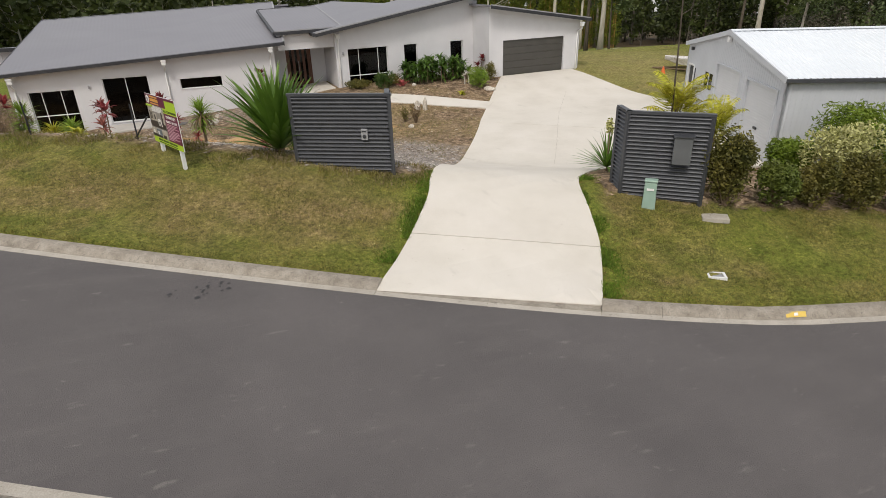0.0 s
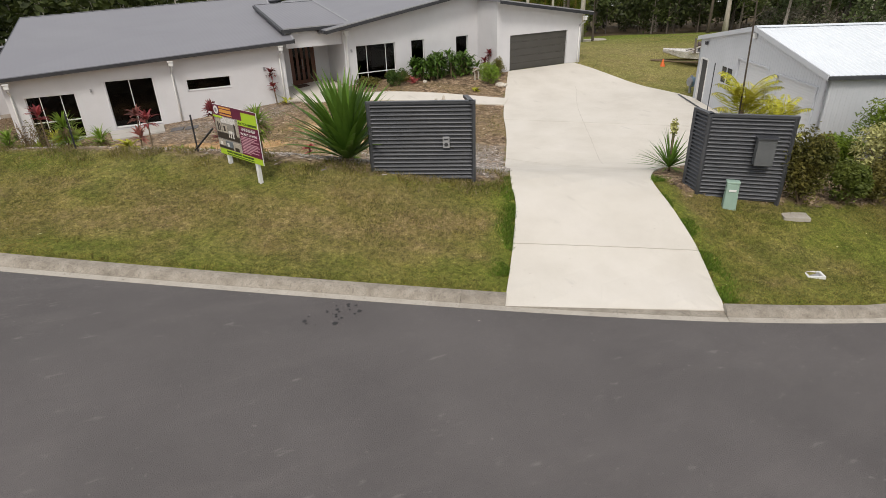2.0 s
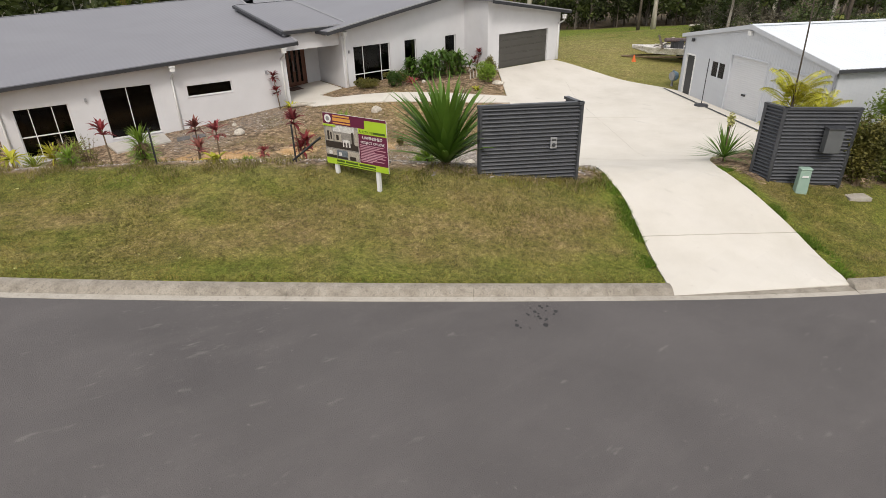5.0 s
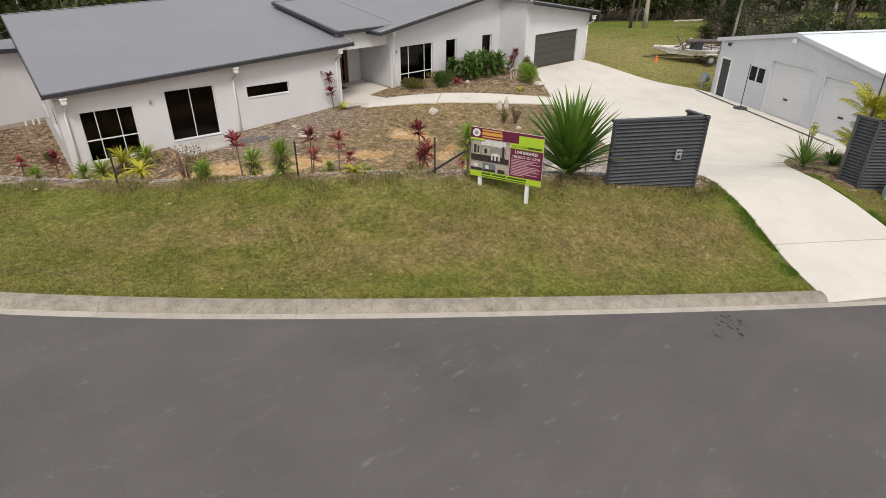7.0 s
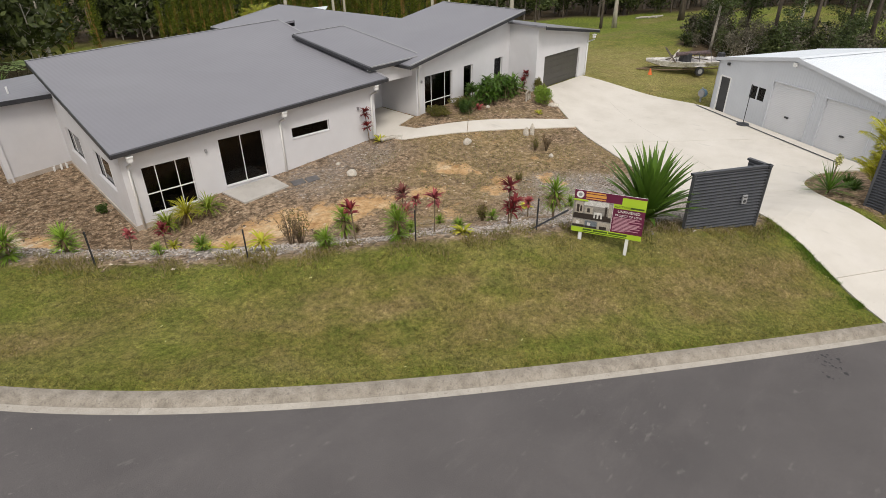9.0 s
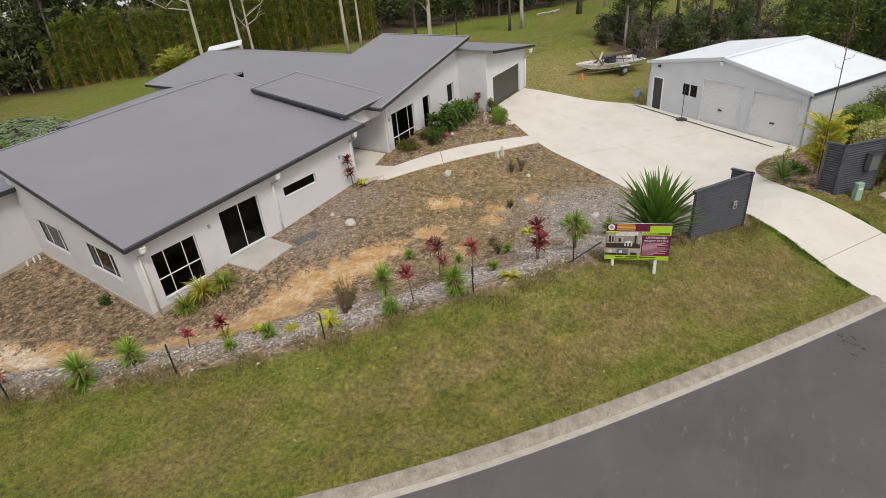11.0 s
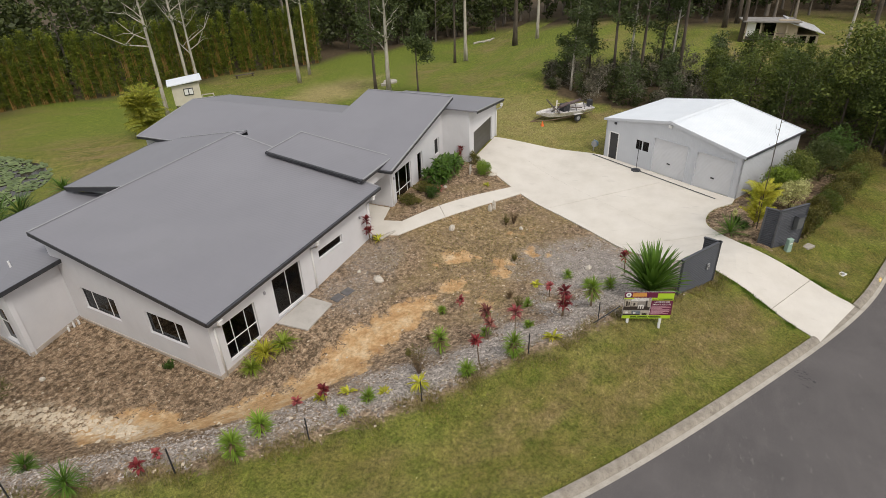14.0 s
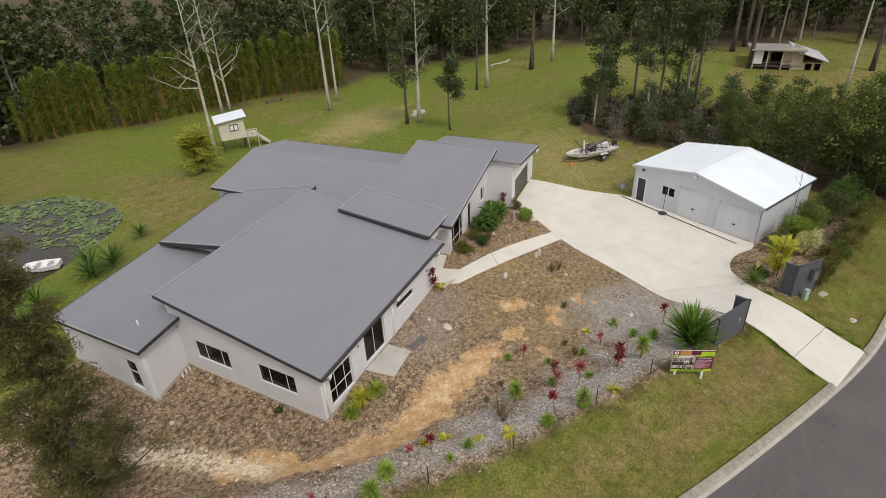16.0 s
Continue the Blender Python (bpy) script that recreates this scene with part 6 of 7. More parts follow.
forest("creek_undergrowth", "low dark undergrowth along the creek", scatter(60, SCRUB, 17, 1.2), [(1.5, 0.05, 1.0, 12, 16, 0.55, 0.24, 841), (2.2, 0.05, 1.2, 12, 16, 0.6, 0.24, 842)], LEAF_DARK, BARK_DARK, lambda r, x, y: r.uniform(0.5, 1.0))
forest("east_understorey", "dark undergrowth below the far gums", scatter(100, EAST, 33, 3.0), [GUMS[4], GUMS[3]], LEAF_DARK, BARK_DARK, lambda r, x, y: r.uniform(0.5, 0.95), 0.16)
POND_BACK = [(28, 118), (36, 114), (46, 112), (56, 130), (42, 142), (30, 134)]
WEST_WOODS = [(-60, 84), (-20, 85), (8, 86), (12, 96), (14, 112), (-60, 130)]
forest("pond_woods", "dark gum forest beyond the pond", scatter(110, WEST_WOODS, 35, 3.4) + scatter(40, POND_BACK, 36, 3.6), [GUMS[3], GUMS[4], GUMS[4], GUMS[0]], LEAF_DARK, BARK_PALE, lambda r, x, y: r.uniform(0.7, 1.1), 0.24)
forest("dry_scrub", "half-bare brown scrub along the creek", scatter(42, SCRUB, 16, 1.5), [(3.6, 0.05, 1.6, 18, 10, 0.6, 0.24, 831), (2.6, 0.05, 1.5, 18, 12, 0.6, 0.22, 832)], LEAF_TWIG, BARK_PALE, lambda r, x, y: r.uniform(0.4, 1.0))
forest("creek_scrub", "grey-green scrub along the creek", scatter(18, SCRUB, 6, 2.4), [(4.0, 0.1, 1.8, 14, 30, 0.7, 0.22, 821), (6.5, 0.3, 1.9, 13, 30, 0.8, 0.22, 822)], LEAF_GUM, BARK_DARK, lambda r, x, y: r.uniform(0.4, 1.0))

# bamboo screen: clumps one could count
bam = thing("bamboo_clump", "tall golden-caned bamboo clump with yellow-green leaves", "bamboo", "bamboo screen")
r_ = np.random.default_rng(77)
lp = []
for k in range(9):
    a, q = r_.uniform(0, 6.3), r_.uniform(0, 0.5)
    b = Vector((q * math.cos(a), q * math.sin(a), -0.1))
    top = b * r_.uniform(0.6, 1.3) + Vector((0, 0, r_.uniform(7.2, 9.6)))
    part("cane", Shape().tube([b, b.lerp(top, 0.5) + Vector((0, 0, 0.2)), top], [0.05, 0.035, 0.008], 5, False), CANE, bam)
# leaf sprays in tiers that narrow towards the drooping tip
for k in range(100):
    f = (k + r_.uniform(0, 1)) / 100
    a, rad = r_.uniform(0, 6.3), (0.95 - 0.42 * f - 0.35 * max(0, f - 0.8) * 5 * 0.6) * r_.uniform(0.45, 1.0) * (0.6 + 0.4 * min(1, f * 5))
    c = np.array((rad * math.cos(a), rad * math.sin(a), 0.75 + 8.7 * f))
    lp += [c + r_.normal(0, 1, 3) * (0.2, 0.2, 0.22) + (0, 0, -0.12 * j / 10) for j in range(32)]
v, f = cards(np.array(lp), r_.uniform(0.20, 0.40, len(lp)), r_, aspect=0.30)
ob = new("foliage", quads("foliage", v, f, LEAF_BAMBOO))
ob.parent = bam
line = [tuple(p) for p in spline([(33, 113), (36.34, 110.71), (39.81, 108.29), (42.77, 103.41), (49, 98), (56.49, 94.42), (63.01, 89.22), (70, 78.01)], 1.3)]
for k, (x, y) in enumerate(line):
    if k == 0:
        set_down(bam, x, y, 0.3, 0.75)
    else:
        copy_down(bam, x + rng.uniform(-0.4, 0.4), y + rng.uniform(-0.4, 0.4), k * 1.7, rng.uniform(0.98, 1.18) * (0.55 if k < 2 else 1.0))
for k in range(12):
    x = 30 - 3.4 * k
    y = 111 - 0.1 * k + 2 * math.sin(k) - max(0, (k - 8)) * 1.3
    copy_down(bam, x - 8, y, k * 1.1, rng.uniform(0.8, 1.25))
# flax along the back of the house
for i, (x, y, h) in enumerate([(-2.42, 58.82, 3.0), (1.6, 58.3, 2.4), (2.5, 59.5, 3.0), (3.3, 58.1, 2.6), (8.5, 61.0, 1.8), (-4.39, 57.91, 2.4), (-6.97, 57.04, 2.6)]):
    rosette_plant("flax", "tall arching green flax behind the house", x, y, h, LEAF_DEEP if i % 2 else LEAF_AGAVE, 0.1, 60, 150 + i, 0.1, 20, 88, 0.9, False, "flax behind the house")

# ---- the sale sign ----
def text_shape(words, height, m, material, parent, name="lettering", align="LEFT", label=""):
    """Raised letters in the built-in font, laid on a board's plane m (x along, y up)."""
    cu = bpy.data.curves.new(name, "FONT")
    cu.body, cu.size, cu.extrude, cu.align_x, cu.resolution_u = words, height, 0.002, align, 3
    tmp = new("tmp", cu)
    me = bpy.data.meshes.new_from_object(tmp.evaluated_get(bpy.context.evaluated_depsgraph_get()))
    bpy.data.objects.remove(tmp)
    me.transform(m)
    me.materials.append(material)
    ob = new(name, me)
    ob.parent = parent
    if label:
        ob["label"] = label
    return ob


MAROON = material("maroon_print", [(0.3, (0.115, 0.012, 0.045)), (0.7, (0.14, 0.016, 0.055))], 2, 0.4)
LIME = material("lime_print", [(0.3, (0.38, 0.55, 0.03)), (0.7, (0.42, 0.60, 0.04))], 2, 0.4)
GOLD = material("gold_print", [(0.3, (0.62, 0.30, 0.07)), (0.7, (0.70, 0.36, 0.09))], 2, 0.4)
PRINT_DARK = material("dark_green_print", [(0.3, (0.05, 0.09, 0.012)), (0.7, (0.06, 0.10, 0.015))], 2, 0.5)
PRINT_PINK = material("pale_pink_print", [(0.3, (0.50, 0.28, 0.33)), (0.7, (0.58, 0.34, 0.40))], 2, 0.5)
PRINT_GREY = [material("photo_print_" + k, [(0.3, c), (0.7, tuple(1.25 * v for v in c))], 9, 0.4, fine=0.3, bump_scale=25) for k, c in
              (("pale", (0.36, 0.32, 0.27)), ("mid", (0.24, 0.22, 0.20)), ("brown", (0.035, 0.026, 0.024)), ("blue", (0.13, 0.15, 0.17)), ("white", (0.56, 0.54, 0.52)))]
sign = thing("sale_sign", "maroon and lime auction sign on two white posts", "sign")
SW, SH = 1.97, 1.317
a, b = Vector((2.08, 17.87)), Vector((2.74, 16.02))
d = (b - a).normalized()
nrm = Vector((d.y, -d.x))
sm = Matrix(((d.x, 0, nrm.x, a.x), (d.y, 0, nrm.y, a.y), (0, 1, 0, 1.95), (0, 0, 0, 1)))
part("board", Shape().box(0, SW, 0, SH, -0.02, 0.0, sm), WHITE_PAINT, sign)


def printed(name, u0, u1, v0, v1, mat, lift=0.004, label=""):
    return part(name, Shape().box(u0, u1, v0, v1, 0.0006, lift, sm), mat, sign, label)


printed("header_panel", 0, SW, SH * 0.79, SH, MAROON)
printed("photo", 0, SW * 0.555, SH * 0.12, SH * 0.785, PRINT_GREY[1], label="printed photo of a room")
for k, (u0, u1, v0, v1, tone) in enumerate([(0.01, 0.545, 0.33, 0.46, 2), (0.15, 0.50, 0.66, 0.775, 4), (0.03, 0.14, 0.46, 0.76, 0), (0.05, 0.085, 0.48, 0.66, 2), (0.10, 0.125, 0.50, 0.64, 2), (0.17, 0.28, 0.47, 0.62, 0),
                                            (0.30, 0.42, 0.38, 0.52, 4), (0.32, 0.345, 0.38, 0.47, 2), (0.37, 0.395, 0.38, 0.47, 2), (0.45, 0.48, 0.44, 0.68, 2), (0.50, 0.545, 0.44, 0.74, 0), (0.20, 0.24, 0.50, 0.60, 2),
                                            (0.01, 0.18, 0.135, 0.30, 0), (0.19, 0.36, 0.135, 0.30, 3), (0.37, 0.545, 0.135, 0.30, 0), (0.01, 0.18, 0.135, 0.19, 2), (0.19, 0.36, 0.135, 0.18, 2), (0.22, 0.27, 0.19, 0.26, 4), (0.40, 0.50, 0.135, 0.21, 2), (0.06, 0.11, 0.20, 0.27, 4)]):
    printed("photo_patch", u0 * SW, u1 * SW, v0 * SH, v1 * SH, PRINT_GREY[tone], 0.006 + 0.0008 * k)
printed("text_panel", SW * 0.56, SW, SH * 0.12, SH * 0.69, MAROON)
printed("auction_strip", SW * 0.56, SW, SH * 0.69, SH * 0.79, LIME)
printed("lime_corner", SW * 0.67, SW, SH * 0.79, SH * 0.95, LIME, 0.007)
printed("caption_strip", 0, SW * 0.2, SH * 0.755, SH * 0.785, LIME, 0.03)
printed("footer_strip", 0, SW, 0, SH * 0.12, LIME)
disc = Shape().tube([sm @ Vector((0.16, SH * 0.895, 0.002)), sm @ Vector((0.16, SH * 0.895, 0.010))], 0.105, 22)
part("emblem", disc, WHITE_PAINT, sign, "plain white disc emblem")
part("emblem_ring", Shape().tube([sm @ Vector((0.16, SH * 0.895, 0.004)), sm @ Vector((0.16, SH * 0.895, 0.013))], 0.055, 18), FLASHING, sign)
for u0, u1, v0, v1 in ((0.32, 0.86, 0.945, 0.975), (0.32, 0.88, 0.865, 0.925), (0.32, 0.88, 0.815, 0.84)):
    printed("emblem_bar", u0, u1, SH * v0, SH * v1, GOLD, 0.008)
text_shape("AUCTION", 0.09, sm @ Matrix.Translation((SW * 0.575, SH * 0.712, 0.008)), PRINT_DARK, sign)
printed("text_bar", SW * 0.79, SW * 0.98, SH * 0.715, SH * 0.755, PRINT_DARK, 0.008)
text_shape("UNFINISHED", 0.108, sm @ Matrix.Translation((SW * 0.78, SH * 0.60, 0.010)), WHITE_PAINT, sign, align="CENTER")
text_shape("PROJECT OF LOVE", 0.088, sm @ Matrix.Translation((SW * 0.78, SH * 0.515, 0.010)), WHITE_PAINT, sign, align="CENTER")
for k in range(11):
    w_ = (0.36, 0.30, 0.39, 0.22, 0.37, 0.40, 0.34, 0.38, 0.25, 0.36, 0.18)[k]
    printed("text_bar", SW * 0.58, SW * (0.58 + w_), SH * (0.47 - 0.031 * k), SH * (0.485 - 0.031 * k), PRINT_PINK, 0.007)
for u0, u1, v0 in ((0.17, 0.3, 0.06), (0.32, 0.52, 0.06), (0.54, 0.8, 0.06), (0.17, 0.55, 0.018), (0.56, 0.8, 0.018)):
    printed("text_bar", SW * u0, SW * u1, SH * v0, SH * (v0 + (0.038 if v0 > 0.03 else 0.02)), PRINT_DARK, 0.008)
for u in (0.22, SW - 0.42):
    q = sm @ Vector((u, 0, 0))
    part("post", Shape().box(u, u + 0.09, -1.0, SH * 0.95, -0.11, -0.022, sm), WHITE_PAINT, sign, "white timber post")
brace = thing("timber_brace", "dark leaning timber brace behind the sign", "brace")
part("timber", Shape().tube([(1.5, 18.95, gz(1.5, 18.95) - 0.05), (2.0, 17.98, 2.6)], 0.03, 4), FASCIA, brace)

# star pickets along the bed
pick = thing("star_picket", "black steel star picket at the lawn edge", "fence post", "star pickets")
part("stake", Shape().box(-0.022, 0.022, -0.006, 0.006, -0.3, 1.0).box(-0.006, 0.006, -0.022, 0.022, -0.3, 0.998), FASCIA, pick)
set_down(pick, -1.35, 20.9)
for k, (x, y) in enumerate([(-5.0, 23.8), (-7.95, 26.55), (-10.75, 29.5), (-13.4, 33.0), (1.6, 18.75)]):
    copy_down(pick, x, y, k, 0.95 + 0.1 * (k % 3))

# ---- verge and drive furniture ----
PILLAR_GREEN = material("pale_green_plastic", [(0.3, (0.28, 0.40, 0.33)), (0.7, (0.33, 0.45, 0.38))], 3, 0.55)
sp = thing("service_pillar", "pale green plastic electricity pillar before the screen", "utility box")
rot = Matrix.Rotation(-0.8, 4, "Z")
part("body", Shape().add([rot @ Vector(p) for p in ((-0.17, -0.12, -0.1), (0.17, -0.12, -0.1), (0.17, 0.12, -0.1), (-0.17, 0.12, -0.1), (-0.15, -0.10, 0.68), (0.15, -0.10, 0.68), (0.15, 0.10, 0.68), (-0.15, 0.10, 0.68))], [(3, 2, 1, 0), (4, 5, 6, 7), (0, 1, 5, 4), (1, 2, 6, 5), (2, 3, 7, 6), (3, 0, 4, 7)]), PILLAR_GREEN, sp, bevel=0.02)
part("cap", Shape().box(-0.165, 0.165, -0.115, 0.115, 0.682, 0.74, rot), PILLAR_GREEN, sp, bevel=0.02)
part("label_bar", Shape().box(-0.09, 0.09, -0.125, -0.118, 0.47, 0.53, rot), WHITE_PAINT, sp)
set_down(sp, 13.45, 10.47)
pit = thing("water_meter_pit", "white framed water meter lid in the lawn", "pit lid")
part("frame", Shape().box(-0.2, 0.2, -0.14, -0.1, -0.05, 0.035).box(-0.2, 0.2, 0.1, 0.14, -0.05, 0.035).box(-0.2, -0.15, -0.1, 0.1, -0.05, 0.035).box(0.15, 0.2, -0.1, 0.1, -0.05, 0.035), WHITE_PAINT, pit)
part("lid", Shape().box(-0.15, 0.15, -0.1, 0.1, -0.05, 0.01), FLASHING, pit)
set_down(pit, 13.05, 7.77, -0.6, 1, 0.0)
lid = thing("pit_lid", "grey concrete pit lid in the lawn", "pit lid")
part("slab", Shape().box(-0.32, 0.32, -0.2, 0.2, -0.06, 0.05), KERB, lid, bevel=0.01)
set_down(lid, 14.6, 9.32, -0.7, 1, 0.0)
mk = thing("kerb_marker", "yellow painted marker on the kerb", "marking")
kx, ky = street(along(13.5, 6.23), 0.27)
part("paint", Shape().add([(*street(along(kx, ky) + u, s), float(road_z(kx)) + z + 0.006) for u in (-0.2, 0.2) for s, z in ((0.22, 0.077), (0.34, 0.138))], [(0, 2, 3, 1)]), material("yellow_paint", [(0.3, (0.62, 0.42, 0.08)), (0.7, (0.72, 0.52, 0.12))], 6, 0.7), mk)
part("bar", Shape().add([(*street(along(kx, ky) + u, s), float(road_z(kx)) + z + 0.010) for u in (-0.04, 0.04) for s, z in ((0.25, 0.093), (0.31, 0.125))], [(0, 2, 3, 1)]), WHITE_PAINT, mk)
pole = thing("pole_stand", "thin dark pole standing in a black base", "stand")
part("pole", Shape().tube([(0, 0, 0.05), (0, 0, 2.35)], 0.022, 8), FASCIA, pole)
part("base", Shape().tube([(0, 0, 0.03), (0, 0, 0.09), (0, 0, 0.14)], [0.36, 0.33, 0.1], 16), FASCIA, pole)
set_down(pole, 24.35, 19.48, 0, 1, 0.0)
reel = thing("hose_reel", "grey hose reel on a low post by the shed", "hose reel")
part("post", Shape().box(-0.05, 0.05, -0.05, 0.05, -0.1, 0.95), FLASHING, reel)
part("drum", Shape().tube([(-0.2, -0.02, 0.62), (0.12, -0.14, 0.62)], 0.24, 16), FLASHING, reel)
part("hose", Shape().tube([(-0.12, -0.05, 0.62), (0.05, -0.11, 0.62)], 0.27, 16), material("blue_grey_hose", [(0.3, (0.16, 0.25, 0.33)), (0.7, (0.2, 0.3, 0.38))], 5, 0.5), reel)
set_down(reel, 27.7, 23.2)
mat_ = thing("doormat", "dark brown doormat before the front door", "doormat")
part("mat", Shape().box(9.35, 10.75, 35.4, 36.2, 0.0, 0.125), material("coir_mat", [(0.3, (0.06, 0.03, 0.02)), (0.7, (0.10, 0.05, 0.035))], 20, 0.95), mat_)
for k, (x, y) in enumerate([(-4.15, 44.3), (-3.8, 44.35), (-3.55, 44.3)]):
    stub = thing("pipe_stub", "short white plastic pipe at the wall", "pipe", "pipe stubs")
    part("pipe", Shape().tube([(0, 0, -0.1), (0, 0, 0.25), (0.06, 0.0, 0.34)], 0.055, 9), WHITE_PAINT, stub)
    set_down(stub, x, y, k)

# stones, logs
ROCK = material("pale_sandstone", [(0.3, (0.40, 0.355, 0.29)), (0.7, (0.66, 0.61, 0.53))], 6, 0.9, 0.5, 25, fine=0.2)


def rock_shape(w, d_, h, seed):
    r = np.random.default_rng(seed)
    bm = bmesh.new()
    bmesh.ops.create_icosphere(bm, subdivisions=2, radius=0.5)
    for v in bm.verts:
        k = 1 + 0.22 * noise.noise(v.co * 2.3 + Vector((seed, 0, 0))) + r.uniform(-0.05, 0.05)
        v.co = Vector((v.co.x * w * k, v.co.y * d_ * k, max(-0.2, v.co.z * k) * h))
    sh = Shape()
    sh.add([tuple(v.co) for v in bm.verts], [tuple(v.index for v in f.verts) for f in bm.faces])
    bm.free()
    return sh


for k, (x, y, w_, d_, h_) in enumerate([(10.69, 28.92, 0.6, 0.35, 0.5), (4.38, 30.71, 0.75, 0.5, 0.35), (4.7, 32.11, 0.25, 0.2, 0.2), (14.07, 27.57, 0.35, 0.3, 0.8), (14.45, 27.44, 0.3, 0.25, 1.0), (19.13, 29.06, 0.7, 0.35, 0.35), (12.7, 25.08, 0.3, 0.25, 0.25), (-7.19, 42.17, 0.3, 0.25, 0.25), (9.21, 20.29, 0.4, 0.3, 0.4), (15.48, 31.32, 0.3, 0.25, 0.25)]):
    rk = part("rock", rock_shape(w_, d_, h_, 900 + k), ROCK)
    tagged(rk, "pale weathered sandstone rock lying in the garden bed", "rock", "garden rocks")
    set_down(rk, x, y, k * 1.1, 1, h_ * 0.12)
lg = part("log", Shape().tube([(-0.6, 0, 0.1), (0, 0.05, 0.12), (0.65, -0.03, 0.1)], [0.1, 0.11, 0.08], 9), BARK_PALE, smooth=True)
tagged(lg, "short pale split log beside the porch", "log")
set_down(lg, 8.41, 32.22, -0.3)
stm = thing("driftwood", "pale twisted driftwood with two upright stumps", "driftwood")
for k in range(3):
    part("branch", Shape().tube([(0.3 * k, 0, -0.05), (0.3 * k + 0.05, 0.05, 0.35), (0.3 * k - 0.1, 0.02, 0.62)], [0.05, 0.04, 0.025], 7), BARK_PALE, stm)
part("branch", Shape().tube([(-0.2, 0, 0.5), (0.3, 0.04, 0.62), (0.9, 0.0, 0.4)], [0.03, 0.05, 0.03], 7), BARK_PALE, stm)
set_down(stm, 18.31, 30.51, 0.2)

# oil drips on the road
oil = thing("oil_stains", "scattered dark oil drips on the asphalt", "stain", kind="stuff")
r_ = np.random.default_rng(12)
sh = Shape()
for k in range(26):
    cx, cy = r_.normal(2.6, 0.36), r_.normal(10.75, 0.2)
    if inward(cx, cy) > -0.15:
        continue
    rr = r_.uniform(0.012, 0.032) if k > 5 else r_.uniform(0.035, 0.06)
    zz = float(road_z(cx) + 0.02 + 0.05 * math.sin(math.pi * min(1, max(0, -inward(cx, cy) / ROAD_WIDTH)))) + 0.006
    ring = [(cx + rr * math.cos(w_) * (1 + 0.25 * math.sin(3 * w_ + k)), cy + rr * math.sin(w_) * (1 + 0.25 * math.sin(2 * w_)), zz) for w_ in np.linspace(0, 6.28, 13)[:-1]]
    sh.add(ring, [tuple(range(12))])
part("drips", sh, material("oil", [(0.3, (0.02, 0.018, 0.018)), (0.7, (0.03, 0.028, 0.028))], 6, 0.5), oil)

# ---- boat on its trailer ----
boat = thing("boat_trailer", "old aluminium boat on a rusty trailer on the lawn", "boat")
HULL = material("worn_aluminium", [(0.3, (0.30, 0.27, 0.25)), (0.45, (0.62, 0.60, 0.57)), (0.7, (0.80, 0.78, 0.76))], 3.5, 0.5, 0.2, 20, metallic=0.0, fine=0.25)
sec = [(-2.9, 0.95, 0.55, 0.95), (-1.5, 1.05, 0.5, 0.95), (0.3, 1.0, 0.5, 1.0), (1.8, 0.7, 0.6, 1.08), (2.9, 0.12, 0.95, 1.2)]
pts = []
for x, w_, lo, hi in sec:
    pts += [(x, -w_, hi), (x, -w_ * 0.75, lo + 0.08), (x, 0, lo), (x, w_ * 0.75, lo + 0.08), (x, w_, hi)]
hull = Shape().add(pts, [(i * 5 + k, i * 5 + k + 1, (i + 1) * 5 + k + 1, (i + 1) * 5 + k) for i in range(4) for k in range(4)] + [(0, 1, 2, 3, 4)])
hb = part("hull", hull, HULL, boat)
sol = hb.modifiers.new("skin", "SOLIDIFY")
sol.thickness = 0.04
part("deck", Shape().add([(x, s * w_ * 0.94, hi - 0.12) for x, w_, lo, hi in sec for s in (-1, 1)], [(2 * i, 2 * i + 2, 2 * i + 3, 2 * i + 1) for i in range(4)]), material("boat_deck", [(0.3, (0.22, 0.20, 0.19)), (0.7, (0.70, 0.67, 0.65))], 3, 0.7, fine=0.3), boat)
part("console", Shape().box(-0.5, 0.2, -0.35, 0.35, 0.85, 1.5), FASCIA, boat, bevel=0.05)
part("engine", Shape().box(-3.25, -2.8, -0.22, 0.22, 0.6, 1.45), FASCIA, boat, bevel=0.08)
part("canopy_roll", Shape().tube([(-2.4, -0.7, 1.35), (0.9, 0.65, 1.55)], 0.14, 9), material("dull_maroon_canvas", [(0.3, (0.08, 0.05, 0.05)), (0.7, (0.17, 0.13, 0.13))], 5, 0.9), boat)
for y in (-0.6, 0.6):
    part("rail", Shape().tube([(-2.9, y, 0.42), (1.6, y, 0.42), (3.6, 0, 0.45)], 0.05, 6), STEM, boat)
for s in (-1, 1):
    wh = part("wheel", Shape().tube([(-0.9, s * 1.05 - 0.1, 0.33), (-0.9, s * 1.05 + 0.1, 0.33)], 0.33, 18), FASCIA, boat)
    part("rim", Shape().tube([(-0.9, s * 1.05 - 0.11, 0.33), (-0.9, s * 1.05 + 0.11, 0.33)], 0.18, 14), FLASHING, wh)
    part("mudguard", Shape().box(-1.35, -0.45, s * 1.05 - 0.13, s * 1.05 + 0.13, 0.68, 0.72), HULL, boat)
part("jockey_wheel", Shape().tube([(3.4, 0.06, 0.12), (3.4, 0.14, 0.12)], 0.13, 12), FASCIA, boat)
